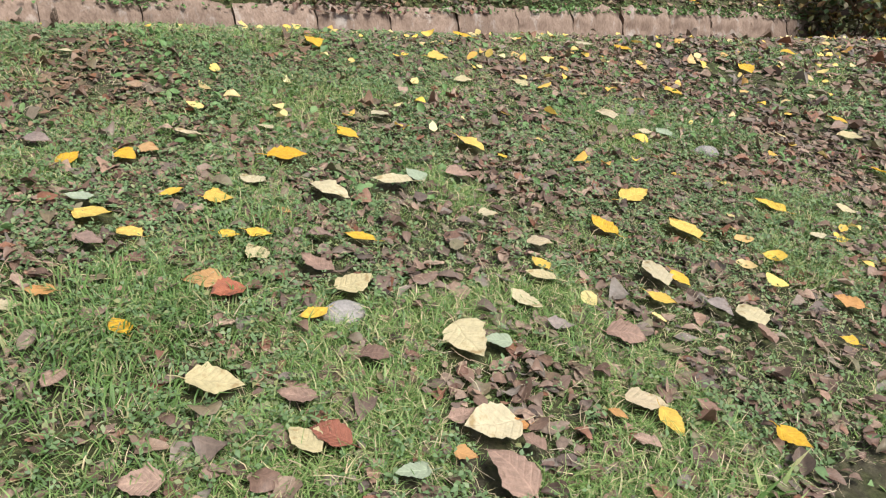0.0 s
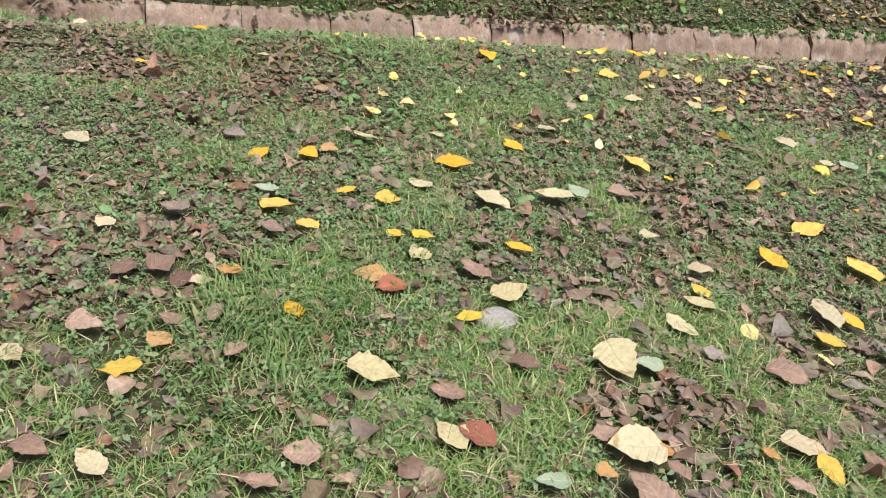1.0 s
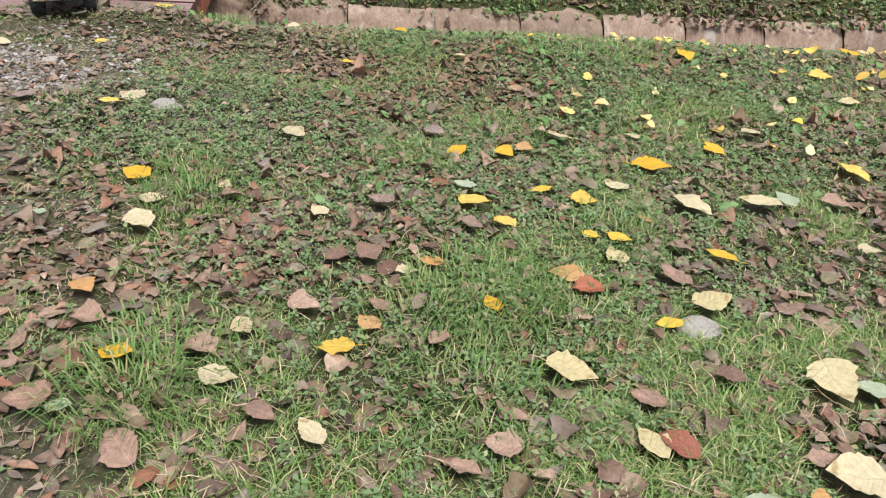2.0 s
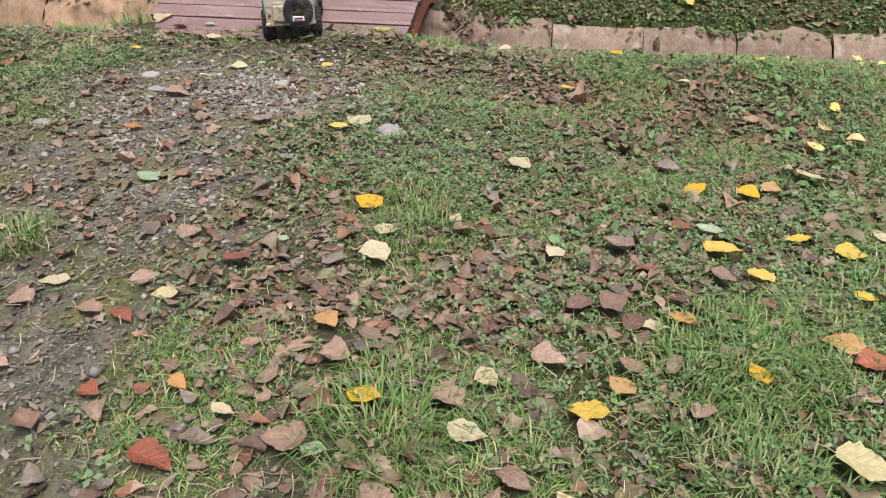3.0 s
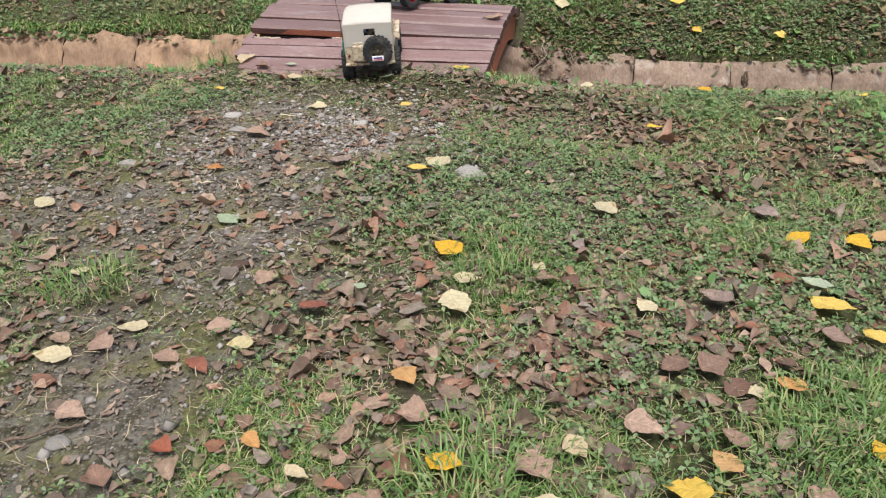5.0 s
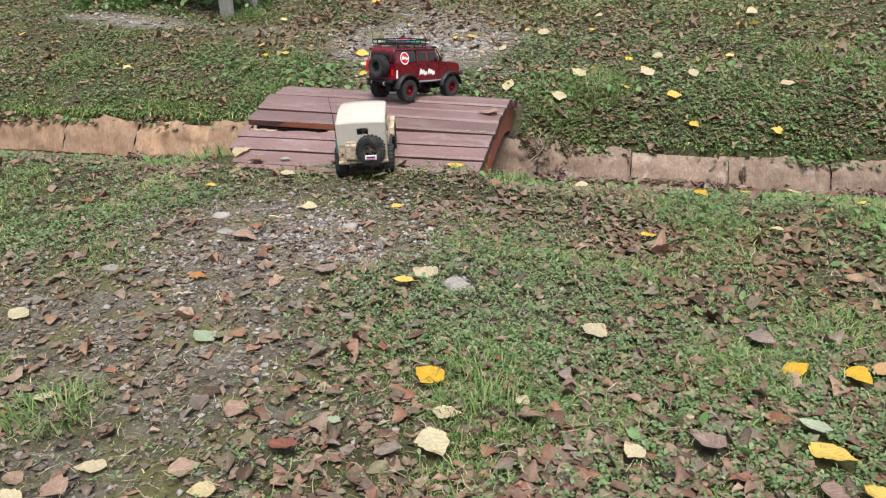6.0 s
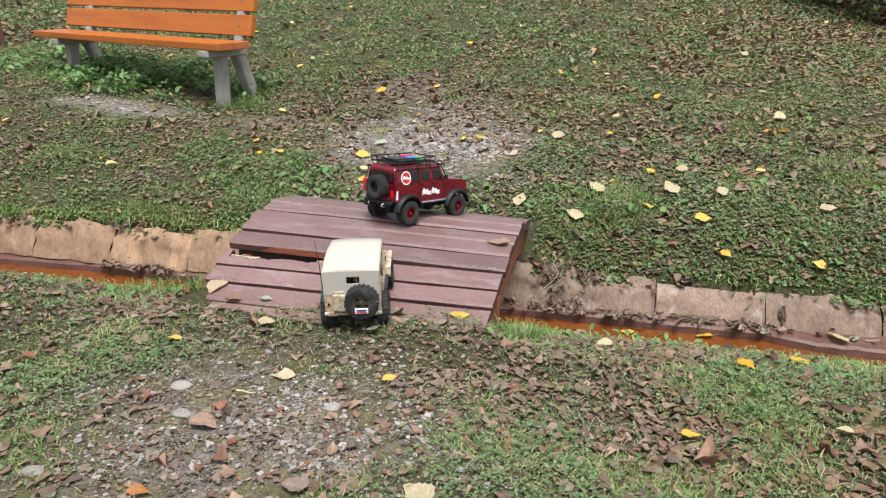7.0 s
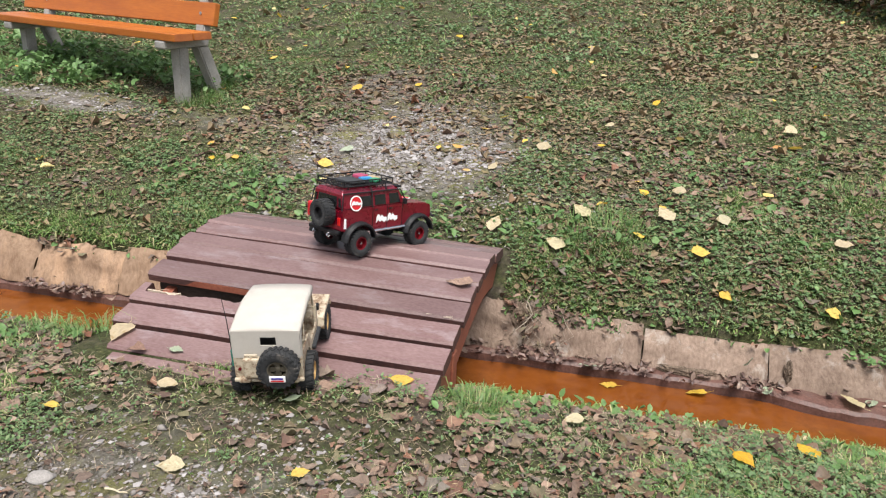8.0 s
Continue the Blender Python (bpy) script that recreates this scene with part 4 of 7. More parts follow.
    part("shovel_blade", mk_box(-0.245, -0.205, 0.1005, 0.1055, 0.172, 0.192, 0.002), DRAB, shovel)
    tyre, rim, nut = tyre_mesh(R, 0.050, 0.0250, 24), rim_mesh(0.0268, 0.042, 12, RIM_RED, 0.40), nut_mesh(0.005, 0.014, CHROME)
    wheels(car, tyre, rim, nut, [(0.162, 0.099, R, 1), (0.162, -0.099, R, -1), (-0.162, 0.099, R, 1), (-0.162, -0.099, R, -1)])
    spare = new("spare_wheel")
    spare.parent = car
    spare.matrix_local = pose(-0.277, -0.012, 0.172, 0, 0, 90)
    child("tyre", tyre, spare)
    child("rim", rim_mesh(0.0268, 0.042, 12, BLACK, 0.40), spare)
    part("spare_bracket", mk_box(-0.262, -0.246, -0.022, 0.0, 0.160, 0.185), BLACK, car)
    return car


# ---- the beige off-roader with its canvas top ----
def beige_car(m):
    car = thing("model_jeep", "worn beige toy field car with cream canvas top", "toy car", m=m)
    R = 0.057
    side = [(-0.205, 0.082), (-0.205, 0.150), (-0.198, 0.156), (-0.095, 0.156), (-0.078, 0.146), (-0.062, 0.112), (0.020, 0.108), (0.034, 0.116), (0.044, 0.164), (0.056, 0.168), (0.060, 0.100), (0.060, 0.074), (-0.068, 0.074)] + arc(-0.135, 0.057, 0.066, 18, 158)
    tub = bmesh.new()
    for y0, y1 in ((-0.088, -0.083), (0.083, 0.088)):
        loft(tub, [[(x, y0, z) for x, z in side], [(x, y1, z) for x, z in side]])
    box(tub, -0.205, -0.199, -0.083, 0.083, 0.082, 0.154)
    box(tub, -0.199, 0.056, -0.083, 0.083, 0.078, 0.083)
    box(tub, 0.040, 0.056, -0.083, 0.083, 0.083, 0.166)
    for y0, y1 in ((-0.083, -0.052), (0.052, 0.083)):
        box(tub, -0.198, -0.075, y0, y1, 0.083, 0.122)
    bmesh.ops.recalc_face_normals(tub, faces=tub.faces)
    part("tub", tub, BEIGE, car)
    # bonnet, rounded, narrowing to the grille
    bm = bmesh.new()
    def hood(x, w, z0, z1):
        return [(x, -w, z0), (x, -w, z1 - 0.016), (x, -w * 0.86, z1 - 0.004), (x, -w * 0.5, z1), (x, w * 0.5, z1), (x, w * 0.86, z1 - 0.004), (x, w, z1 - 0.016), (x, w, z0)]
    loft(bm, [hood(0.056, 0.066, 0.09, 0.168), hood(0.12, 0.060, 0.09, 0.165), hood(0.188, 0.052, 0.09, 0.158), hood(0.196, 0.050, 0.09, 0.150)])
    bmesh.ops.recalc_face_normals(bm, faces=bm.faces)
    part("bonnet", bm, BEIGE, car)
    ring = part("bonnet_roundel", disc((0.135, 0, 0.1650), (0.05, 0, 1), 0.017, 0.0012, 0.013), plain("blue_decal", (0.05, 0.05, 0.30), 0.5), car, "blue ring decal with yellow centre")
    part("roundel_field", disc((0.135, 0, 0.1646), (0.05, 0, 1), 0.010, 0.0014), plain("yellow_decal", (0.70, 0.45, 0.04), 0.5), ring)
    grille = part("grille", mk_box(0.194, 0.200, -0.052, 0.052, 0.080, 0.150, 0.003), BEIGE, car)
    for i in range(7):
        y = -0.030 + 0.010 * i
        part("slot", mk_box(0.1995, 0.2012, y - 0.003, y + 0.003, 0.100, 0.140), BLACK, grille)
    for s in (-1, 1):
        part("headlight", disc((0.199, s * 0.042, 0.130), (1, 0, 0), 0.009, 0.005), CHROME, car)
        bm = bmesh.new()
        fp = [(0.218, 0.108), (0.205, 0.118), (0.085, 0.120), (0.068, 0.112), (0.058, 0.085)]
        loft(bm, [[(x, s * 0.052, z), (x, s * 0.105, z - 0.001), (x, s * 0.106, z - 0.008), (x, s * 0.052, z - 0.006)] for x, z in fp])
        bmesh.ops.recalc_face_normals(bm, faces=bm.faces)
        part("front_wing", bm, BEIGE, car)
        part("side_lamp", mk_tube([(0.10, s * 0.082, 0.122), (0.10, s * 0.082, 0.132), (0.112, s * 0.082, 0.134)], 0.006, 8), BLACK, car)
        part("bow", mk_tube([(-0.150, s * 0.084, 0.150), (-0.118, s * 0.083, 0.232)], 0.0026, 6), BEIGE, car)
        part("bow", mk_tube([(-0.186, s * 0.084, 0.150), (-0.188, s * 0.083, 0.232)], 0.0030, 6), BEIGE, car)
        part("brace", mk_tube([(-0.188, s * 0.085, 0.190), (-0.120, s * 0.085, 0.152)], 0.0024, 6), BEIGE, car)
        part("step", mk_box(-0.062, 0.050, s * 0.092 - 0.006, s * 0.092 + 0.006, 0.080, 0.092, 0.003), DARK_CLOTH, car, "dark bundled tools")
        part("seat", fresh((box, (-0.070, -0.015, s * 0.036 - 0.028, s * 0.036 + 0.028, 0.084, 0.104, 0.006), {}), (box, (-0.082, -0.066, s * 0.036 - 0.028, s * 0.036 + 0.028, 0.098, 0.158, 0.006), {})), DARK_CLOTH, car)
        part("rear_lamp", disc((-0.2055, s * 0.074, 0.112), (-1, 0, 0), 0.0042, 0.004), RIM_RED, car)
        part("bumperette", mk_box(-0.222, -0.205, s * 0.062 - 0.016, s * 0.062 + 0.016, 0.074, 0.088, 0.004), BEIGE, car)
    # windscreen frame
    bm = bmesh.new()
    b0, b1 = Vector((0.050, 0, 0.166)), Vector((0.036, 0, 0.232))
    tube(bm, [b0 + Vector((0, -0.080, 0)), b1 + Vector((0, -0.080, 0)), b1 + Vector((0, 0.080, 0)), b0 + Vector((0, 0.080, 0)), b0 + Vector((0, -0.079, 0))], 0.0038, 6)
    tube(bm, [b0, b1], 0.0030, 6)
    part("windscreen_frame", bm, BEIGE, car)
    # canvas: a roof and a back curtain with a window opening
    bm = bmesh.new()
    def sect(x, w, z, sag):
        top = [(x, -w, z - 0.020), (x, -w, z - 0.004), (x, -w * 0.93, z), (x, -w * 0.45, z + sag), (x, 0, z + sag * 1.2), (x, w * 0.45, z + sag), (x, w * 0.93, z), (x, w, z - 0.004), (x, w, z - 0.020)]
        return top + [(p[0], p[1] * 0.975, p[2] - 0.003) for p in reversed(top)]
    loft(bm, [sect(0.052, 0.084, 0.236, 0.003), sect(0.0, 0.086, 0.243, 0.003), sect(-0.060, 0.087, 0.251, 0.003), sect(-0.13, 0.088, 0.247, 0.002), sect(-0.200, 0.088, 0.238, 0.004), sect(-0.206, 0.087, 0.232, 0.003)])
    bmesh.ops.recalc_face_normals(bm, faces=bm.faces)
    part("canvas_roof", bm, CANVAS, car, "cream canvas roof", smooth_shade=True)
    bm = bmesh.new()
    for y0, y1, z0, z1 in ((-0.086, -0.026, 0.148, 0.234), (0.014, 0.086, 0.148, 0.234), (-0.026, 0.014, 0.148, 0.188), (-0.026, 0.014, 0.214, 0.234)):
        box(bm, -0.2065, -0.2035, y0, y1, z0, z1)
    for s in (-1, 1):
        loft(bm, [[(-0.204, s * 0.0865, 0.150), (-0.196, s * 0.0865, 0.150), (-0.176, s * 0.0865, 0.232), (-0.204, s * 0.0865, 0.232)], [(-0.204, s * 0.0885, 0.150), (-0.196, s * 0.0885, 0.150), (-0.176, s * 0.0885, 0.232), (-0.204, s * 0.0885, 0.232)]])
    bmesh.ops.recalc_face_normals(bm, faces=bm.faces)
    part("canvas_back", bm, CANVAS, car, "cream canvas back with window opening")
    part("dashboard", mk_box(0.022, 0.041, -0.080, 0.080, 0.130, 0.162, 0.004), BEIGE, car)
    bm = bmesh.new()
    revolve(bm, [(-0.002, 0.021), (0.002, 0.021), (0.002, 0.025), (-0.002, 0.025)], 20)
    bmesh.ops.transform(bm, matrix=pose(0.008, 0.036, 0.150, 0, 0, 0) @ Matrix.Rotation(radians(60), 4, "Y") @ Matrix.Rotation(radians(90), 4, "X"), verts=bm.verts)
    part("steering_wheel", bm, BLACK, car)
    bm = bmesh.new()
    tube(bm, [(0.215, -0.105, 0.082), (0.215, 0.105, 0.082)], 0.007, 8)
    for y in (-0.04, 0.04):
        tube(bm, [(0.17, y, 0.078), (0.215, y, 0.082)], 0.004, 6)
    part("front_bumper", bm, BEIGE, car)
    part("rear_bumper", mk_box(-0.216, -0.204, -0.090, 0.090, 0.074, 0.084, 0.003), BEIGE, car)
    part("chassis", fresh((box, (-0.20, 0.205, -0.030, 0.030, 0.058, 0.078, 0.003), {})), BLACK, car)
    for x in (-0.135, 0.135):
        part("axle", fresh((tube, ([(x, -0.075, R), (x, 0.075, R)], 0.008, 8), {}), (box, (x - 0.018, x + 0.018, -0.02, 0.02, R - 0.016, R + 0.016, 0.006), {})), BLACK, car)
    can = part("fuel_can", fresh((box, (-0.228, -0.206, 0.018, 0.060, 0.094, 0.156, 0.005), {}), (tube, ([(-0.217, 0.024, 0.155), (-0.217, 0.024, 0.164), (-0.217, 0.054, 0.164), (-0.217, 0.054, 0.155)], 0.003, 6), {})), BEIGE, car, "worn beige fuel can")
    part("fuel_can_cap", mk_tube([(-0.217, 0.040, 0.155), (-0.217, 0.040, 0.161)], 0.005, 8), BEIGE, can)
    part("aerial_base", mk_tube([(-0.196, 0.091, 0.118), (-0.196, 0.091, 0.168)], 0.0045, 8), plain("green_plastic", (0.02, 0.16, 0.12), 0.4), car)
    part("aerial", mk_tube([(-0.196, 0.091, 0.166), (-0.194, 0.094, 0.26), (-0.188, 0.102, 0.345)], 0.0016, 5, 0.0007), BLACK, car)
    tyre, rim, nut = tyre_mesh(R, 0.044, 0.028, 22), rim_mesh(0.029, 0.034, 4, GOLD, 0.5), nut_mesh(0.006, 0.010, CHROME)
    wheels(car, tyre, rim, nut, [(0.135, 0.094, R, 1), (0.135, -0.094, R, -1), (-0.135, 0.094, R, 1), (-0.135, -0.094, R, -1)])
    spare = new("spare_wheel")
    spare.parent = car
    spare.matrix_local = pose(-0.233, -0.034, 0.134, 0, 0, 90)
    child("tyre", tyre, spare)
    child("rim", rim_mesh(0.029, 0.034, 4, DUSTY_RIM, 0.5), spare)
    part("spare_bracket", mk_box(-0.225, -0.204, -0.046, -0.022, 0.124, 0.146), BEIGE, car)
    plate = part("rear_plate", mk_box(-0.2605, -0.257, -0.056, -0.012, 0.104, 0.123, 0.001), WHITE, car, "white plate with red and blue bars")
    part("plate_bar", mk_box(-0.2620, -0.2602, -0.052, -0.016, 0.107, 0.110), BRIGHT_RED, plate)
    part("plate_bar", mk_box(-0.2620, -0.2602, -0.050, -0.018, 0.113, 0.119), plain("plate_blue", (0.06, 0.05, 0.22), 0.5), plate)
    for ob in car.children:
        if "wheel" not in ob.name and "plate" not in ob.name:
            ob.scale.y = 1.08
    return car


def deck_height(x, y):
    """The deck's upper face, or the ground beside it."""
    c, s = math.cos(radians(BRIDGE_TURN)), math.sin(radians(BRIDGE_TURN))
    u, w = (x + 1.07) * c + (y - 3.6) * s, -(x + 1.07) * s + (y - 3.6) * c
    if -0.30 < w < 1.05 and -1.3 < u < 0.02:
        return arch(w) - u * math.tan(radians(deck_roll(w)))
    return at_ground(x, y, 0.002)


def parked(x, y, heading, base):
    """Stands a car on its four wheels, by the height under its axles."""
    d = Vector((math.cos(radians(heading)), math.sin(radians(heading))))
    front, rear = deck_height(x + d.x * base / 2, y + d.y * base / 2), deck_height(x - d.x * base / 2, y - d.y * base / 2)
    n = Vector((-d.y, d.x))
    lean = math.degrees(math.atan2(deck_height(x + n.x * 0.09, y + n.y * 0.09) - deck_height(x - n.x * 0.09, y - n.y * 0.09), 0.18))
    return Matrix.Translation((x, y, (front + rear) / 2 + 0.001)) @ pose(0, 0, 0, 0, 0, heading) @ pose(0, 0, 0, 0, -math.degrees(math.atan2(front - rear, base)), 0) @ pose(0, 0, 0, lean, 0, 0)


red_car(parked(-1.625, 4.20, 64.0, 0.324))
jeep = beige_car(parked(-1.548, 3.325, 108.5, 0.28) @ Matrix.Scale(1.05, 4))


def doll_bm():
    """A plain seated figure: body, head, arms forward, legs forward."""
    bm = bmesh.new()
    box(bm, -0.068, -0.042, 0.018, 0.056, 0.104, 0.158, 0.008)
    bmesh.ops.create_uvsphere(bm, u_segments=12, v_segments=8, radius=0.015, matrix=Matrix.Translation((-0.052, 0.037, 0.178)))
    for y in (0.024, 0.050):
        tube(bm, [(-0.055, y, 0.110), (-0.012, y, 0.114), (0.006, y, 0.090)], 0.009, 8)
        tube(bm, [(-0.054, y + (0.008 if y > 0.03 else -0.008), 0.150), (-0.030, y, 0.132), (0.000, y, 0.148)], 0.006, 8)
    return bm


doll = part("driver_doll", doll_bm(), DOLL, None, smooth_shade=True)
doll.matrix_world = jeep.matrix_world.copy()
tagged(doll, "plain blue-grey toy doll sitting at the wheel", "doll")

# ---- fallen leaves that can be told apart ----
def leaf_mesh(kind, seed):
    """A toothed leaf with a stalk, a metre long along x: cupped, bent and a little crumpled."""
    r = random.Random(seed)
    bm = bmesh.new()
    rows, cols = 12, 4
    lobes = {"brown": 0.34, "russet": 0.26, "cream": 0.20, "orange": 0.18}.get(kind, 0.12)
    power, wide = r.uniform(0.62, 0.95), r.uniform(0.29, 0.42)
    bend, cup, twist = r.uniform(-0.20, 0.30), r.uniform(0.02, 0.24), r.uniform(-0.4, 0.4)
    if kind in ("brown", "russet"):
        bend, cup, twist = r.uniform(-0.6, 0.7), r.uniform(0.1, 0.7), r.uniform(-0.9, 0.9)
    grid = []
    for i in range(rows + 1):
        s = i / rows
        w = wide * math.sin(math.pi * (0.02 + 0.98 * s) ** power) if i < rows else 0.0
        row = []
        for j in range(-cols // 2, cols // 2 + 1):
            q = j / (cols / 2)
            tooth = 1 + (0.05 * (-1) ** i + r.uniform(-0.08, 0.05) + lobes * noise.noise((s * 5.5, q * 4, seed * 2.1))) * (abs(q) == 1)
            y = w * q * tooth + 0.05 * noise.noise((s * 2.2, seed, 0.5)) * math.sin(math.pi * s)
            z = bend * (s - 0.5) ** 2 + cup * abs(y) + twist * y * (s - 0.5) + 0.05 * noise.noise((s * 4, y * 6, seed)) + 0.22 * max(0.0, abs(y) - 0.16) * noise.noise((s * 3, q, seed * 1.7)) * 2
            row.append(bm.verts.new((s - 0.5, y, z)))
        grid.append(row)
    for a, b in zip(grid, grid[1:]):
        for j in range(cols):
            bm.faces.new((a[j], a[j + 1], b[j + 1], b[j]))
    base = grid[0][cols // 2].co
    tube(bm, [base, base + Vector((-0.14, 0.02, 0.02)), base + Vector((-0.30, r.uniform(-0.1, 0.1), 0.05))], 0.013, 4, 0.008)
    low = min(v.co.z for v in bm.verts)
    for v in bm.verts:
        v.co.z -= low
    me = bpy.data.meshes.new(kind + "_leaf")
    bm.to_mesh(me)
    bm.free()
    me.polygons.foreach_set("use_smooth", [True] * len(me.polygons))
    me.materials.append(LEAF_MATERIALS[kind])
    return me


LEAF_SHAPES = {k: [leaf_mesh(k, 10 * i + 3) for i in range(9)] for k in LEAF_MATERIALS}
LEAF_LABELS = {"yellow": "bright yellow fallen leaf lying on the grass", "cream": "pale cream fallen leaf, curled at the edge", "orange": "orange-brown fallen leaf lying on the ground", "brown": "dry brown fallen leaf, curled and creased", "russet": "dark russet-red fallen leaf lying on the ground", "green": "pale green fallen leaf lying on the ground"}
LEAF_SPOTS = []
leaf_dice = random.Random(77)


def fallen_leaf(kind, x, y, length, yaw, z=None, tilt=None):
    """Lays one leaf of that colour and length on the ground."""
    LEAF_SPOTS.append((x, y, length))
    ob = new("fallen_leaf", leaf_dice.choice(LEAF_SHAPES[kind]))
    t = (leaf_dice.gauss(0, 5), leaf_dice.gauss(0, 5)) if tilt is None else tilt
    lift = at_ground(x, y, 0.025 if bare(x, y) < 0.4 else 0.010) if z is None else z
    # beyond the ditch the ground climbs and the leaves lie propped on the stems
    rest = pose(x, y, lift + 0.12 * length, 24, 0, 0) @ pose(0, 0, 0, t[0], t[1], yaw + leaf_dice.choice((0, 180))) if z is None and y > 4.4 else pose(x, y, lift, t[0], t[1], yaw + leaf_dice.choice((0, 180)))
    ob.matrix_world = rest @ Matrix.Diagonal((length * 1.06, length * 1.06 * leaf_dice.uniform(0.8, 1.1), length * 1.06, 1))
    return tagged(ob, LEAF_LABELS[kind], "leaf", "fallen leaves")


fallen_leaf("yellow", 1.066, 3.165, 0.115, -89)
fallen_leaf("yellow", 1.578, 2.991, 0.097, -11)
fallen_leaf("yellow", 0.633, 2.048, 0.109, -15)
fallen_leaf("yellow", 0.872, 2.191, 0.083, -60)
fallen_leaf("yellow", 1.250, 2.056, 0.115, -73)
fallen_leaf("yellow", 0.282, 1.846, 0.056, 10)
fallen_leaf("yellow", 0.060, 2.071, 0.069, 38)
fallen_leaf("yellow", 0.203, 2.084, 0.077, -63)
fallen_leaf("orange", 0.264, 2.126, 0.058, -29)
fallen_leaf("yellow", 0.095, 1.754, 0.097, -36)
fallen_leaf("orange", -0.025, 1.456, 0.059, -21)
fallen_leaf("yellow", 0.105, 1.309, 0.058, -73)
fallen_leaf("cream", 0.379, 2.219, 0.110, -65)
fallen_leaf("yellow", 1.605, 1.638, 0.115, 12)
fallen_leaf("yellow", 1.613, 1.427, 0.115, -91)
fallen_leaf("yellow", 1.373, 1.488, 0.107, -88)
fallen_leaf("yellow", 2.055, 1.503, 0.100, -60)
fallen_leaf("yellow", 1.403, 1.198, 0.070, -91)
fallen_leaf("yellow", 1.290, 1.137, 0.068, -58)
fallen_leaf("yellow", 1.070, 1.347, 0.057, -80)
fallen_leaf("yellow", 2.548, 2.527, 0.105, -85)
fallen_leaf("yellow", 2.786, 3.223, 0.115, -86)
fallen_leaf("yellow", 3.219, 2.158, 0.086, -76)
fallen_leaf("yellow", 3.372, 2.878, 0.115, -109)
fallen_leaf("yellow", 2.848, 1.673, 0.097, -115)
fallen_leaf("orange", 1.809, 1.007, 0.076, -56)
fallen_leaf("yellow", 1.226, 0.674, 0.069, -76)
fallen_leaf("yellow", 1.651, 0.880, 0.041, -64)
fallen_leaf("yellow", 1.307, 1.956, 0.039, -75)
fallen_leaf("yellow", 1.917, 3.421, 0.115, -62)
fallen_leaf("yellow", 4.084, 3.227, 0.101, -15)
fallen_leaf("cream", 0.238, 1.101, 0.096, -14)
fallen_leaf("cream", 0.660, 0.866, 0.107, -2)
fallen_leaf("cream", 0.343, 0.929, 0.076, -66)
fallen_leaf("cream", 0.995, 0.838, 0.085, -27)
fallen_leaf("cream", 0.941, 1.204, 0.085, -68)
fallen_leaf("cream", 0.735, 1.094, 0.108, -85)
fallen_leaf("cream", 1.130, 1.440, 0.064, -35)
fallen_leaf("cream", 1.033, 1.289, 0.074, -47)
fallen_leaf("cream", 0.872, 1.828, 0.110, -28)
fallen_leaf("cream", 0.492, 1.899, 0.079, -56)
fallen_leaf("cream", 1.550, 2.685, 0.082, -24)
fallen_leaf("cream", 1.803, 2.671, 0.078, -63)
fallen_leaf("cream", 1.974, 2.285, 0.115, -101)
fallen_leaf("cream", 2.039, 2.113, 0.054, -36)
fallen_leaf("cream", 1.353, 1.242, 0.107, -98)
fallen_leaf("green", 2.108, 2.094, 0.080, -88)
fallen_leaf("cream", 0.626, 2.276, 0.053, -29)
fallen_leaf("cream", 1.042, 2.337, 0.079, -64)
fallen_leaf("cream", 1.470, 1.024, 0.091, -101)
fallen_leaf("green", 0.072, 1.848, 0.067, -29)
fallen_leaf("green", 0.962, 1.874, 0.080, -78)
fallen_leaf("green", 0.798, 1.085, 0.059, -23)
fallen_leaf("cream", 3.056, 1.981, 0.108, -20)
fallen_leaf("cream", 2.047, 1.307, 0.055, -31)
fallen_leaf("cream", 1.062, 1.599, 0.053, -25)
fallen_leaf("cream", 2.585, 3.271, 0.106, -36)
fallen_leaf("cream", 2.346, 1.430, 0.077, -30)
fallen_leaf("yellow", 1.008, 0.779, 0.066, -85)
fallen_leaf("brown", 0.639, 0.764, 0.106, -72)
fallen_leaf("orange", 0.586, 0.817, 0.040, -45)
fallen_leaf("orange", 0.917, 0.828, 0.039, -66)
fallen_leaf("brown", 0.361, 1.030, 0.068, -23)
fallen_leaf("brown", 0.092, 0.908, 0.065, -7)
fallen_leaf("brown", 0.717, 0.813, 0.050, -69)
fallen_leaf("brown", 0.622, 0.903, 0.053, 5)
fallen_leaf("russet", 0.386, 0.923, 0.071, -43)
fallen_leaf("orange", 0.710, 0.854, 0.039, -7)
fallen_leaf("brown", 1.092, 1.026, 0.087, -29)
fallen_leaf("brown", 0.533, 1.093, 0.065, -14)
fallen_leaf("brown", 0.972, 1.103, 0.064, -21)
fallen_leaf("brown", 1.439, 0.950, 0.063, -100)
fallen_leaf("brown", 0.924, 0.755, 0.054, -58)
fallen_leaf("brown", -0.012, 2.189, 0.077, -19)
fallen_leaf("brown", 1.101, 1.846, 0.086, -20)
fallen_leaf("cream", -0.382, 1.194, 0.059, -52)
fallen_leaf("yellow", -0.204, 1.142, 0.073, 2)
fallen_leaf("orange", -0.144, 1.216, 0.058, -46)
fallen_leaf("cream", -0.221, 0.927, 0.068, -53)
fallen_leaf("orange", 0.275, 1.428, 0.079, -18)
fallen_leaf("russet", 0.318, 1.372, 0.074, 14)
fallen_leaf("cream", 0.579, 1.342, 0.088, 12)
fallen_leaf("yellow", 0.460, 1.253, 0.063, 17)
fallen_leaf("brown", -0.130, 1.277, 0.052, -35)
fallen_leaf("brown", 0.025, 0.859, 0.056, -19)
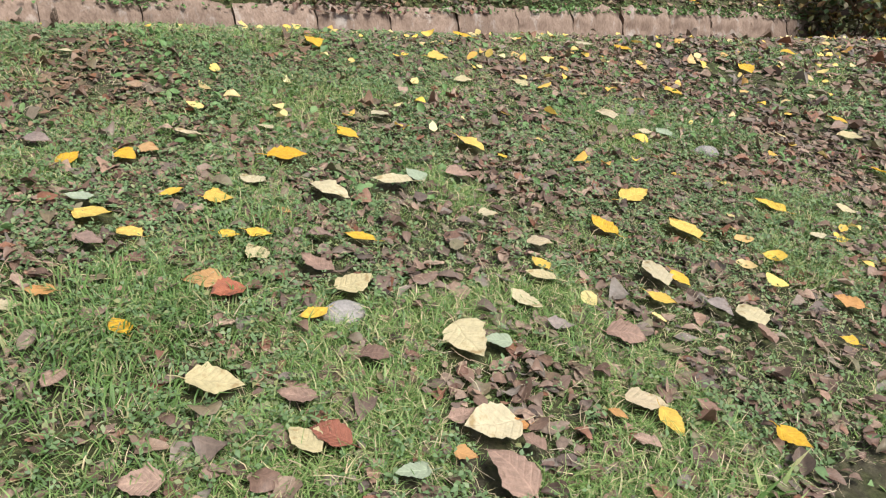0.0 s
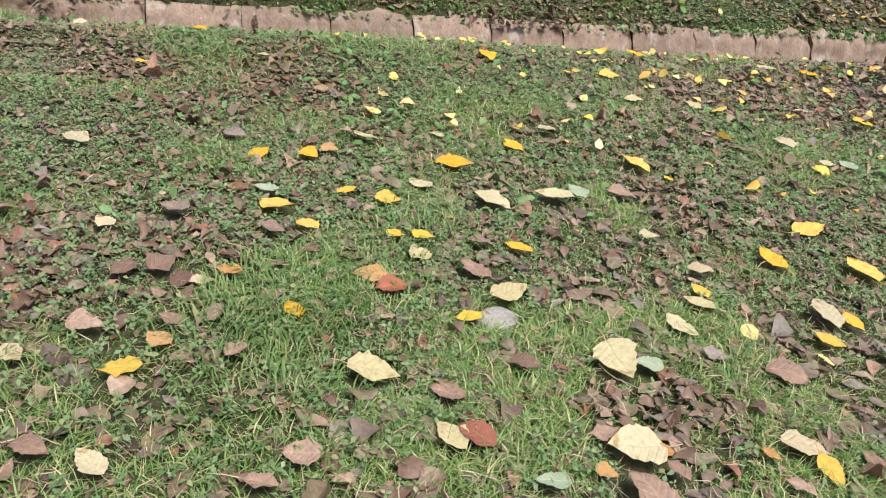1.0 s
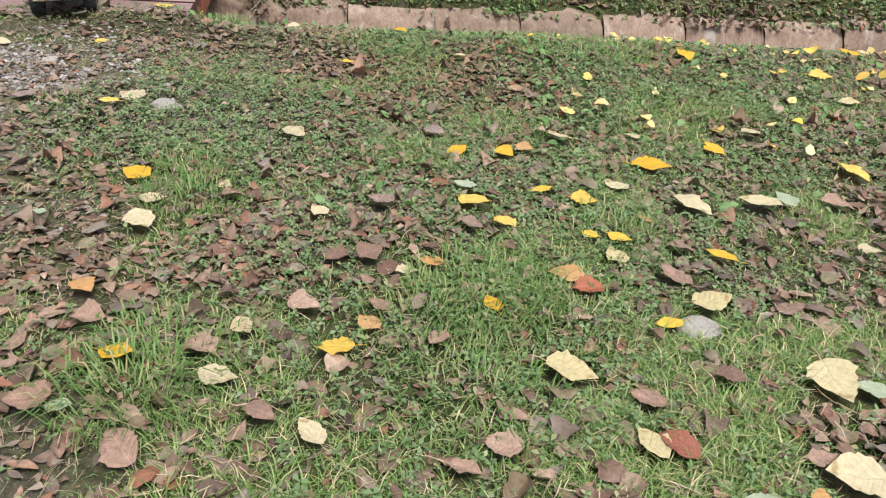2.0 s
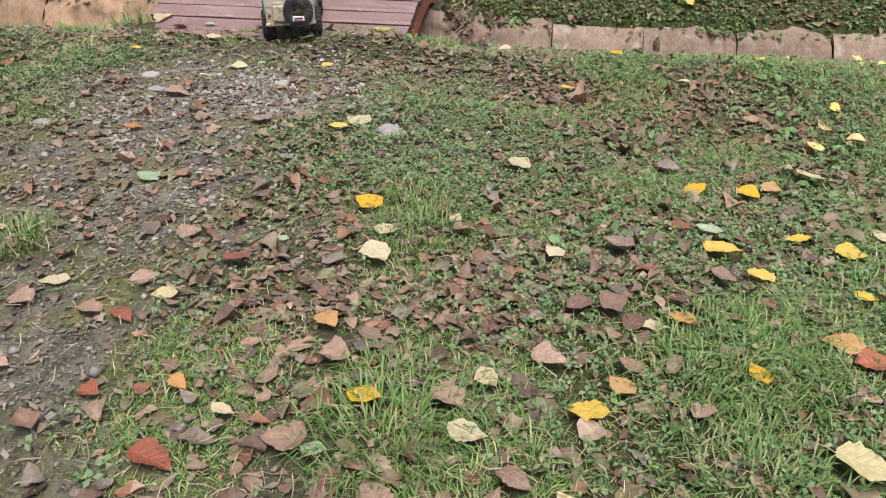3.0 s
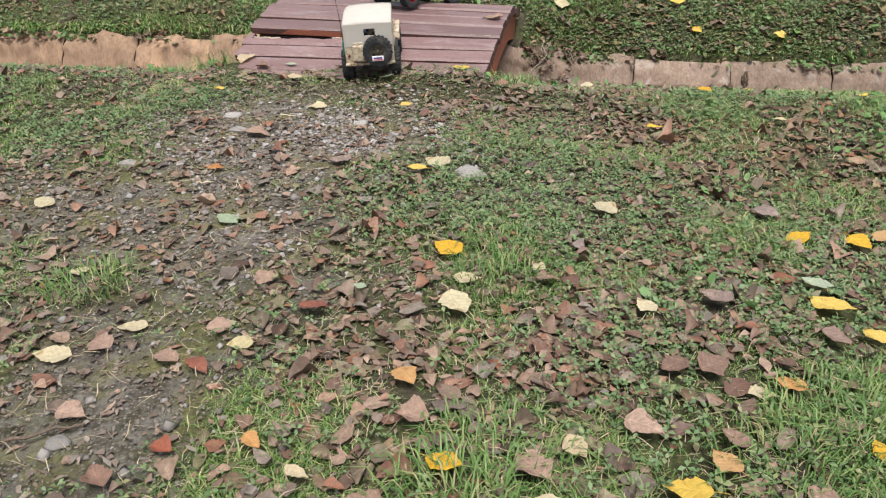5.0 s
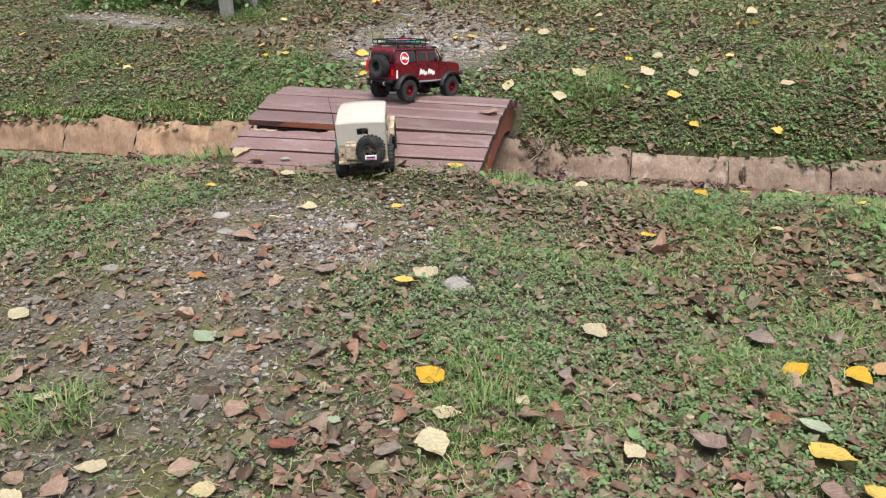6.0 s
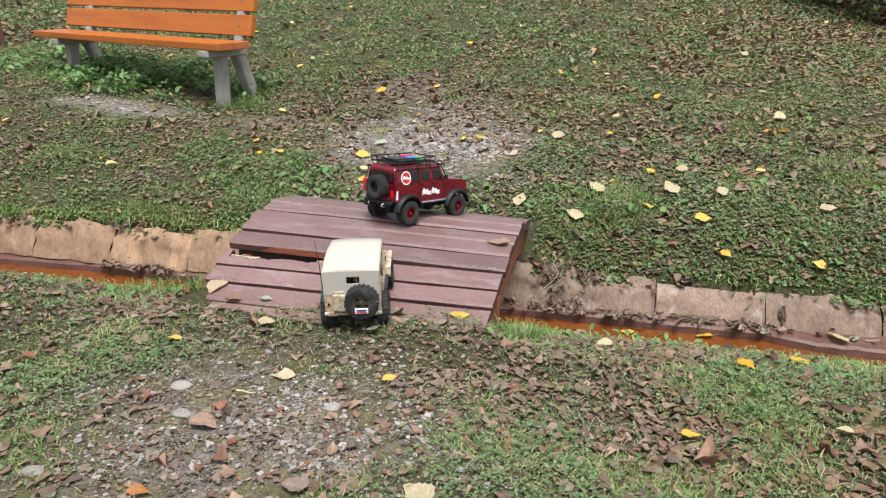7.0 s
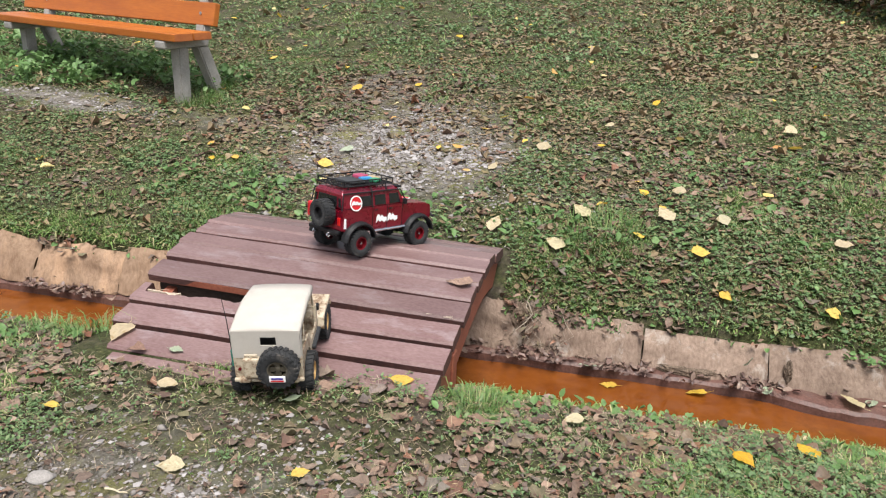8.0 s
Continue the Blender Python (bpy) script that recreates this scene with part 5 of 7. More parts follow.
fallen_leaf("brown", -0.308, 0.965, 0.059, -23)
fallen_leaf("yellow", -0.320, 2.836, 0.053, 11)
fallen_leaf("yellow", 0.386, 1.795, 0.071, -5)
fallen_leaf("yellow", 0.158, 1.646, 0.070, -52)
fallen_leaf("yellow", 0.374, 1.621, 0.048, -25)
fallen_leaf("yellow", 0.442, 1.610, 0.059, -29)
fallen_leaf("orange", 0.526, 1.706, 0.043, -43)
fallen_leaf("cream", 0.682, 1.799, 0.115, -54)
fallen_leaf("yellow", 0.662, 1.532, 0.075, -39)
fallen_leaf("cream", 0.412, 1.520, 0.067, -72)
fallen_leaf("brown", 0.525, 1.436, 0.088, -57)
fallen_leaf("green", 0.485, 0.811, 0.061, -11)
fallen_leaf("brown", -0.275, 1.270, 0.069, -18)
fallen_leaf("cream", -0.396, 1.053, 0.067, -5)
fallen_leaf("brown", -0.693, 0.981, 0.082, 3)
fallen_leaf("orange", -0.724, 1.309, 0.060, -43)
fallen_leaf("yellow", -0.787, 1.821, 0.084, -28)
fallen_leaf("green", -1.417, 1.830, 0.073, -21)
fallen_leaf("yellow", -0.588, 1.105, 0.066, -12)
fallen_leaf("russet", -1.120, 1.214, 0.058, -23)
fallen_leaf("cream", -0.818, 1.025, 0.046, -13)
fallen_leaf("brown", -0.508, 0.884, 0.085, -49)
fallen_leaf("cream", -0.695, 0.792, 0.041, 1)
fallen_leaf("orange", -0.767, 0.792, 0.044, -8)
fallen_leaf("cream", -0.693, 1.570, 0.092, -52)
fallen_leaf("yellow", -1.006, 2.252, 0.062, 9)
fallen_leaf("cream", -0.970, 2.354, 0.087, -16)
fallen_leaf("orange", -1.628, 2.134, 0.057, 13)
fallen_leaf("russet", -0.885, 0.899, 0.085, -16)
fallen_leaf("russet", -0.996, 1.472, 0.068, -2)
fallen_leaf("green", -0.634, 0.968, 0.044, -1)
fallen_leaf("cream", -0.697, 1.682, 0.063, 10)
fallen_leaf("green", -0.931, 1.592, 0.036, -12)
fallen_leaf("cream", -1.624, 1.487, 0.053, 45)
fallen_leaf("cream", -1.335, 1.305, 0.063, 20)
fallen_leaf("cream", -1.436, 1.181, 0.070, 21)
fallen_leaf("brown", -1.363, 1.235, 0.066, -18)
fallen_leaf("brown", -1.141, 1.349, 0.063, 32)
fallen_leaf("brown", -1.197, 1.221, 0.061, -13)
fallen_leaf("cream", -1.077, 1.303, 0.051, 35)
fallen_leaf("orange", -0.921, 1.066, 0.047, -32)
fallen_leaf("russet", -1.062, 1.006, 0.045, -3)
fallen_leaf("brown", -1.114, 0.915, 0.065, -34)
fallen_leaf("cream", -0.542, 1.761, 0.042, -32)
fallen_leaf("brown", -0.517, 1.720, 0.053, 2)
fallen_leaf("cream", -0.293, 1.655, 0.054, -45)
fallen_leaf("brown", -0.150, 1.726, 0.075, -28)
fallen_leaf("cream", -0.423, 2.118, 0.083, 62)
fallen_leaf("yellow", -1.235, 2.839, 0.046, 40)
fallen_leaf("yellow", -2.044, 2.858, 0.046, 12)
fallen_leaf("russet", -2.471, 2.621, 0.057, 33)
fallen_leaf("brown", -0.448, 1.133, 0.074, -40)
fallen_leaf("cream", -1.983, 1.793, 0.064, -1)
fallen_leaf("brown", -1.267, 1.038, 0.059, -0)
fallen_leaf("brown", -1.647, 2.438, 0.088, -2)
fallen_leaf("cream", -1.810, 3.071, 0.061, 16)
fallen_leaf("cream", -1.564, 2.751, 0.069, 23)
fallen_leaf("yellow", -0.145, 3.349, 0.070, -46)
fallen_leaf("cream", 0.095, 2.989, 0.048, 12)
fallen_leaf("brown", -1.271, 2.269, 0.075, 5)
fallen_leaf("brown", -0.310, 1.842, 0.039, -6)
fallen_leaf("yellow", -2.196, 4.855, 0.054, 15)
fallen_leaf("yellow", -2.336, 5.197, 0.088, 5)
fallen_leaf("cream", -2.029, 4.998, 0.096, 4)
fallen_leaf("cream", -1.414, 5.417, 0.066, 59)
fallen_leaf("cream", -0.853, 4.990, 0.111, -41)
fallen_leaf("cream", -0.458, 5.073, 0.103, -49)
fallen_leaf("cream", -0.412, 5.364, 0.067, 4)
fallen_leaf("yellow", -0.282, 4.801, 0.082, 14)
fallen_leaf("yellow", -0.164, 4.598, 0.062, -38)
fallen_leaf("cream", 0.325, 5.009, 0.079, 10)
fallen_leaf("cream", -0.924, 4.704, 0.094, -12)
fallen_leaf("yellow", 0.256, 4.612, 0.065, -15)
fallen_leaf("cream", -0.194, 5.105, 0.070, 23)
fallen_leaf("yellow", -0.877, 5.898, 0.047, -5)
fallen_leaf("orange", 0.100, 6.192, 0.050, 18)
fallen_leaf("cream", 0.189, 6.497, 0.088, 38)
fallen_leaf("cream", -1.195, 5.752, 0.086, -4)
fallen_leaf("yellow", -2.808, 6.659, 0.088, 37)
fallen_leaf("cream", -2.285, 6.969, 0.056, 19)
fallen_leaf("yellow", -2.387, 6.870, 0.063, 48)
fallen_leaf("yellow", -1.328, 8.493, 0.061, 19)
fallen_leaf("yellow", -3.825, 7.212, 0.071, 51)
fallen_leaf("yellow", -2.597, 8.589, 0.088, -54)
fallen_leaf("green", -2.320, 5.428, 0.084, 32)
fallen_leaf("yellow", -1.152, 3.341, 0.071, 16)
fallen_leaf("cream", -0.630, 3.426, 0.066, 31)
fallen_leaf("yellow", 0.040, 3.524, 0.088, -63)
fallen_leaf("green", -1.404, 3.108, 0.049, 30)
fallen_leaf("cream", -1.234, 4.783, 0.101, 82)
fallen_leaf("yellow", -0.636, 6.886, 0.064, 43)
fallen_leaf("cream", 0.047, 8.595, 0.081, -34)
fallen_leaf("yellow", -0.480, 5.140, 0.042, -46)
fallen_leaf("cream", -0.886, 6.292, 0.054, 19)
fallen_leaf("yellow", -3.020, 5.088, 0.043, -8)
fallen_leaf("brown", -0.157, 1.479, 0.070, 45)
fallen_leaf("brown", 1.650, 2.401, 0.060, -83)
fallen_leaf("brown", 0.578, 1.563, 0.060, -27)
fallen_leaf("brown", 1.414, 1.066, 0.070, -77)
fallen_leaf("brown", 1.118, 0.792, 0.050, -50)
fallen_leaf("cream", 3.377, 2.453, 0.060, 30)
fallen_leaf("cream", 2.331, 2.661, 0.060, -27)
fallen_leaf("cream", -0.075, 1.416, 0.050, 7)
fallen_leaf("brown", -0.233, 1.454, 0.060, 49)
fallen_leaf("brown", -0.465, 1.891, 0.050, -64)
fallen_leaf("brown", -0.012, 1.173, 0.050, 56)
fallen_leaf("brown", -1.086, 2.011, 0.050, -27)
fallen_leaf("brown", -1.156, 1.550, 0.060, -87)
fallen_leaf("brown", 0.080, 1.622, 0.060, -35)
fallen_leaf("brown", -0.679, 1.205, 0.060, 14)
# on the footing, the water and the deck
fallen_leaf("green", -0.679, 4.258, 0.075, 10, -0.318, (16, 0))
fallen_leaf("green", 0.024, 4.325, 0.06, 30, -0.325, (12, 0))
fallen_leaf("green", 0.402, 4.345, 0.055, 70, -0.318, (10, 0))
fallen_leaf("yellow", -0.586, 4.225, 0.07, 5, -0.374, (4, 2))
fallen_leaf("yellow", -0.238, 4.285, 0.085, 20, -0.370, (14, 3))
fallen_leaf("cream", 0.33, 4.335, 0.10, 130, -0.312, (14, 0))
fallen_leaf("green", -0.055, 4.360, 0.065, 60, -0.235, (64, 0))
fallen_leaf("green", -3.24, 4.14, 0.08, 15, -0.12, (25, 0))
fallen_leaf("cream", -2.17, 3.29, 0.11, 100, 0.026, (6, 4))
fallen_leaf("brown", -1.157, 3.945, 0.10, 10, 0.103, (0, 0))
fallen_leaf("green", -1.92, 3.26, 0.05, 0, 0.022, (0, 0))
fallen_leaf("brown", -1.35, 3.24, 0.07, 40, 0.012, (0, 0))
fallen_leaf("brown", -1.20, 3.27, 0.08, 80, 0.012, (0, 0))
fallen_leaf("brown", -2.05, 3.22, 0.06, 20, 0.016, (0, 0))

# ---- loose stones, twigs and the shrubs at the edge of the lawn ----
def stone(x, y, size, yaw):
    bm = bmesh.new()
    bmesh.ops.create_icosphere(bm, subdivisions=3, radius=0.5)
    for v in bm.verts:
        n = noise.noise(v.co * 2.3 + Vector((x * 9, y * 7, 0)))
        v.co = Vector((v.co.x, v.co.y * 0.72, v.co.z * 0.34)) * (1 + 0.35 * n)
    ob = part("stone", bm, STONE, None, smooth_shade=True)
    ob.matrix_world = pose(x, y, at_ground(x, y, 0.002), 0, 0, yaw) @ Matrix.Diagonal((size, size, size, 1))
    LEAF_SPOTS.append((x, y, size))
    return tagged(ob, "flat pale grey stone sunk into the ground", "stone", "stones")


stone(2.223, 1.959, 0.115, 20)
stone(0.534, 1.269, 0.1, 0)
stone(-1.850, 2.612, 0.075, 10)
stone(-1.743, 2.472, 0.06, 0)
stone(-0.858, 2.323, 0.1, -15)
stone(-1.345, 2.660, 0.06, 30)
stone(-1.246, 0.975, 0.05, 0)
stone(-1.957, 2.137, 0.06, 0)


def twig(x, y, length, yaw, material=BARK, r=0.004):
    d = random.Random(x * 31 + y)
    pts = [(length * (i / 6 - 0.5), d.uniform(-0.03, 0.03) * length * 2, 0.006 + d.uniform(0, 0.006)) for i in range(7)]
    bm = mk_tube(pts, r, 6, r * 0.5)
    tube(bm, [pts[3], (pts[3][0] + length * 0.2, pts[3][1] + length * 0.16, 0.012)], r * 0.6, 5, r * 0.3)
    ob = part("twig", bm, material)
    ob.matrix_world = pose(x, y, at_ground(x, y, 0.006), 0, 0, yaw)
    LEAF_SPOTS.append((x, y, length * 0.4))
    return tagged(ob, "thin dry twig lying among the leaves", "twig", "twigs")


for x, y, l, a in ((-1.28, 0.98, 0.14, 35), (-0.05, 1.10, 0.11, 20), (0.58, 1.42, 0.16, 10), (-1.72, 2.78, 0.07, 5), (-0.95, 2.22, 0.08, 110), (-0.22, 0.86, 0.12, 60)):
    twig(x, y, l, a)
twig(-1.62, 2.62, 0.06, 8, STRAW, 0.003)
twig(-1.60, 2.02, 0.05, 20, STRAW, 0.003)


def root_tangle(x0, x1, n):
    """Thin roots and soil hanging down the bank beside the bridge."""
    d = random.Random(8)
    roots = thing("root_tangle", "grey-brown fine roots hanging down the ditch bank", "roots")
    for _ in range(n):
        x = d.uniform(x0, x1)
        y = 4.38 + DITCH_TURN * (x + 1) + d.uniform(-0.01, 0.04)
        pts, p = [], Vector((x, y, -0.13 + d.uniform(-0.03, 0.03)))
        for _ in range(6):
            pts.append(p.copy())
            p += Vector((d.uniform(-0.05, 0.05), -0.018 + d.uniform(-0.016, 0.008), -0.034 + d.uniform(-0.01, 0.012)))
        part("root", mk_tube(pts, d.uniform(0.0012, 0.0035), 4, 0.0008), BARK if d.random() < 0.5 else STRAW_GREY, roots)


STRAW_GREY = surface("grey_root", (0.19, 0.155, 0.115), (0.36, 0.30, 0.235), scale=30, fine=200, rough=0.9)
root_tangle(-1.03, -0.80, 16)


def soil_clod(x, y, z, sx, sy, sz):
    """A lump of slumped earth against the slabs, crumbly and uneven."""
    bm = bmesh.new()
    bmesh.ops.create_icosphere(bm, subdivisions=5, radius=1.0)
    for v in bm.verts:
        p = v.co.copy()
        q = 1 + 0.30 * noise.noise(p * 1.6 + Vector((x, y, 3))) + 0.18 * noise.noise(p * 5 + Vector((1, x, y))) + 0.11 * noise.noise(p * 12) + 0.06 * noise.noise(p * 26)
        v.co = Vector((p.x * sx, p.y * sy, p.z * sz)) * q
    ob = part("soil_clod", bm, CLOD, None, smooth_shade=True)
    ob.matrix_world = pose(x, y, z, 0, 0, 4)
    return tagged(ob, "slumped lump of dark brown earth in the ditch bank", "soil", "slumped earth")


CLOD = surface("crumbly_earth", (0.060, 0.044, 0.032), (0.22, 0.165, 0.122), scale=22, fine=140, rough=0.95, bump=1.0, depth=0.012, specular=0.15)
soil_clod(-0.995, 4.395, -0.235, 0.075, 0.045, 0.10)
soil_clod(-0.88, 4.345, -0.315, 0.07, 0.035, 0.03)
soil_clod(-0.27, 4.365, -0.322, 0.14, 0.030, 0.026)
soil_clod(0.10, 4.405, -0.28, 0.018, 0.035, 0.055)

# ---- the sward: grass, herbs and leaf litter, too many to count ----
def stuff(name, verts, faces, material, label, category):
    me = bpy.data.meshes.new(name)
    nv, nf, k = len(verts), len(faces), faces.shape[1]
    me.vertices.add(nv)
    me.vertices.foreach_set("co", verts[:, :3].astype(np.float32).reshape(-1))
    me.loops.add(nf * k)
    me.loops.foreach_set("vertex_index", faces.astype(np.int32).reshape(-1))
    me.polygons.add(nf)
    me.polygons.foreach_set("loop_start", np.arange(0, nf * k, k, dtype=np.int32))
    me.polygons.foreach_set("use_smooth", np.ones(nf, dtype=bool))
    me.update(calc_edges=True)
    if verts.shape[1] == 5:
        leaf = np.concatenate([verts[:, 3:], np.zeros((nv, 1))], 1)
        me.attributes.new("leaf", "FLOAT_VECTOR", "POINT").data.foreach_set("vector", leaf.astype(np.float32).reshape(-1))
    me.materials.append(material)
    return tagged(new(name, me), label, category, kind="stuff")


def scatter(n, x0, x1, v0, v1):
    x = RNG.uniform(x0, x1, n)
    y = RNG.uniform(v0, v1, n) + DITCH_TURN * (x + 1)
    return x, y


def on_deck(x, y):
    """True under the bridge's planks."""
    c, s = math.cos(radians(BRIDGE_TURN)), math.sin(radians(BRIDGE_TURN))
    u, w = (x + 1.07) * c + (y - 3.6) * s, -(x + 1.07) * s + (y - 3.6) * c
    return (u < 0.03) & (u > -1.24 - 0.12 * (w + 0.4)) & (w > -0.37 + 0.17 * smooth(-0.95, -0.45, u)) & (w < 1.06)


def placed(template, faces, x, y, z, yaw, size, widen, bend, fold, pitch, roll):
    """Copies of a flat leaf (x along it, y across), bent along its length, folded along its midrib, tilted and turned; the place on the leaf goes with each point."""
    t = template[None, :, :]
    lx, ly = t[..., 0] * size[:, None], t[..., 1] * (size * widen)[:, None]
    lz = bend[:, None] * (t[..., 0] - 0.5) ** 2 * size[:, None] * 4 * 0.25 + fold[:, None] * (0.45 * np.abs(ly) + 1.6 * ly ** 2 / size[:, None]) + t[..., 2] * size[:, None]
    lx = lx - 0.5 * size[:, None]
    cp, sp = np.cos(pitch)[:, None], np.sin(pitch)[:, None]
    lx, lz = lx * cp - lz * sp, lx * sp + lz * cp
    cr, sr = np.cos(roll)[:, None], np.sin(roll)[:, None]
    ly, lz = ly * cr - lz * sr, ly * sr + lz * cr
    cy, sy = np.cos(yaw)[:, None], np.sin(yaw)[:, None]
    px, py = lx * cy - ly * sy + x[:, None], lx * sy + ly * cy + y[:, None]
    pz = lz - lz.min(1)[:, None] + z[:, None]
    whole = np.ones((len(x), 1))
    verts = np.stack([px, py, pz, t[..., 0] * whole, t[..., 1] * whole], -1).reshape(-1, 5)
    f = (faces[None] + (np.arange(len(x)) * template.shape[0])[:, None, None]).reshape(-1, faces.shape[1])
    return verts, f


def clear_of_leaves(x, y, share=0.42):
    """False where one of the fallen leaves lies."""
    free = np.ones(len(x), bool)
    for a, b, l in LEAF_SPOTS:
        near = np.abs(x - a) + np.abs(y - b) < 2 * l
        free[near] &= np.hypot(x[near] - a, y[near] - b) > share * l
    return free


def ovate(rows, power=0.75, width=0.34, tip=0.04, crumple=0.0, seed=0, cols=2, ragged_by=0.22):
    """A leaf in rows of points from edge to edge over the midrib."""
    r = np.random.default_rng(seed)
    pts, f, n = [], [], cols + 1
    for i in range(rows + 1):
        s = i / rows
        w = width * max(tip, math.sin(math.pi * min(1, max(0.015, s)) ** power)) ** 0.72 if i < rows else width * tip
        ragged = 1 + ragged_by * (r.random(2) - 0.5)
        for j in range(n):
            q = 1 - 2 * j / cols
            pts.append((s + 0.03 * (r.random() - 0.5) * (0 < i < rows), w * q * (ragged[0] if q > 0 else ragged[1]), crumple * (r.random() - 0.5) * (1 if q else 0.5)))
    for i in range(rows):
        for j in range(cols):
            a = n * i + j
            f.append((a, a + 1, a + n + 1, a + n))
    return np.array(pts), np.array(f)


def sward(x, y):
    """How thick the green stands, 0 to 1."""
    v = across(x, y)
    s = 1 - 1.05 * smooth(0.15, 0.75, bare(x, y))
    s = s * (0.35 + 0.9 * smooth(0.28, 0.62, lattice(x, y, 0.45, 21)))
    s = np.where(v > 4.4, s + 0.25 * (s > 0.2), s)
    s = np.where((v > 3.66) & (v < 4.40), 0, s)
    s = np.where(on_deck(x, y), 0, s)
    return np.clip(s, 0, 1)


def grass(n, x0, x1, v0, v1, tall, wide, simple=False, least=0.0):
    x, y = scatter(n, x0, x1, v0, v1)
    tuft = smooth(0.45, 0.75, lattice(x, y, 0.28, 31))
    keep = RNG.random(n) < np.clip(np.maximum(sward(x, y) * (0.45 + 0.8 * tuft), least * smooth(0.35, 0.6, lattice(x, y, 0.3, 33))), 0, 1) * ~on_deck(x, y)
    keep &= clear_of_leaves(x, y, 0.47)
    x, y, tuft = x[keep], y[keep], tuft[keep]
    k = len(x)
    lip = np.exp(-((across(x, y) - 4.47) / 0.07) ** 2)
    h = tall * RNG.uniform(0.4, 1.4, k) * (0.55 + 0.75 * tuft) * (1 + 0.10 * lip) * np.where(across(x, y) < 3.6, 0.66 + 0.34 * smooth(-0.9, 0.1, x), 1.0)
    w = wide * RNG.uniform(0.6, 1.3, k)
    z = height(x, y) - 0.004
    yaw = RNG.uniform(0, 2 * np.pi, k)
    lean = RNG.uniform(0.7, 1.56, k)
    dx, dy = np.cos(yaw), np.sin(yaw)
    sx, sy = -dy, dx
    base = np.stack([x, y, z], 1)
    side = np.stack([sx * w / 2, sy * w / 2, np.zeros(k)], 1)
    reach = np.stack([dx * h * np.sin(lean) * 0.35, dy * h * np.sin(lean) * 0.35, h * (0.35 + 0.25 * np.cos(lean))], 1)
    top = base + np.stack([dx * h * np.sin(lean), dy * h * np.sin(lean), h * (0.55 * np.cos(lean) + 0.28)], 1)
    if simple:
        return np.stack([base - side, base + side, top], 1).reshape(-1, 3), np.arange(k * 3).reshape(-1, 3)
    verts = np.stack([base - side, base + side, base + reach + side * 0.85, base + reach - side * 0.85, top], 1).reshape(-1, 3)
    i = np.arange(k) * 5
    tris = np.concatenate([np.stack([i, i + 1, i + 2], 1), np.stack([i, i + 2, i + 3], 1), np.stack([i + 3, i + 2, i + 4], 1)])
    return verts, tris


def joined(parts):
    vs, fs, o = [], [], 0
    for v, f in parts:
        vs.append(v)
        fs.append(f + o)
        o += len(v)
    return np.concatenate(vs), np.concatenate(fs)


# nearest to the path the blades are fine and many, further off broader and fewer
near_blades = [grass(90000, -2.7, -0.4, 0.5, 3.2, 0.014, 0.0019, True, 0.55), grass(120000, -2.0, 1.8, 0.45, 2.05, 0.040, 0.0024), grass(330000, -2.0, 1.8, 0.45, 2.05, 0.030, 0.0028, True), grass(70000, 1.8, 2.6, 0.45, 2.05, 0.04, 0.0045, True), grass(60000, -2.2, 2.6, 2.05, 3.66, 0.038, 0.0034), grass(240000, -2.2, 2.6, 2.05, 3.66, 0.032, 0.0042, True), grass(30000, -3.3, -2.2, 1.7, 3.66, 0.04, 0.0032), grass(55000, 2.6, 6.8, 0.4, 3.66, 0.04, 0.008, True), grass(60000, -7.5, -3.2, 1.6, 3.66, 0.042, 0.007, True)]
far_blades = [grass(380000, -7.5, 4.0, 4.41, 8.0, 0.025, 0.0078, True), grass(70000, -4.5, 3.8, 4.41, 5.5, 0.032, 0.0036), grass(90000, -4.5, 3.8, 4.41, 5.5, 0.024, 0.0042, True), grass(75000, -10.0, 5.0, 8.0, 13.5, 0.05, 0.013, True), grass(30000, 2.0, 7.0, 4.41, 6.5, 0.03, 0.008, True),
                        grass(80000, -7.5, 6.8, -6.0, 0.48, 0.055, 0.018, True), grass(30000, -7.5, -2.0, 0.45, 1.9, 0.045, 0.008, True), grass(22000, -12.0, 9.0, -11.0, -5.5, 0.05, 0.018, True)]
stuff("grass", *joined(near_blades + far_blades), GRASS, "short green lawn grass with straw-coloured blades", "grass")


def trefoil():
    """Three rounded leaflets on one stalk."""
    pts, f = [], []
    for i, turn in enumerate((0.0, 2.1, -2.0)):
        c, d = math.cos(turn), math.sin(turn)
        for u, w, h in ((0.02, 0.0, 0.0), (0.40, 0.20, 0.07), (0.66, 0.0, -0.08), (0.36, -0.19, 0.09)):
            pts.append((0.5 + u * c - w * d, u * d + w * c, h))
        f.append((4 * i, 4 * i + 3, 4 * i + 2, 4 * i + 1))
    return np.array(pts), np.array(f)


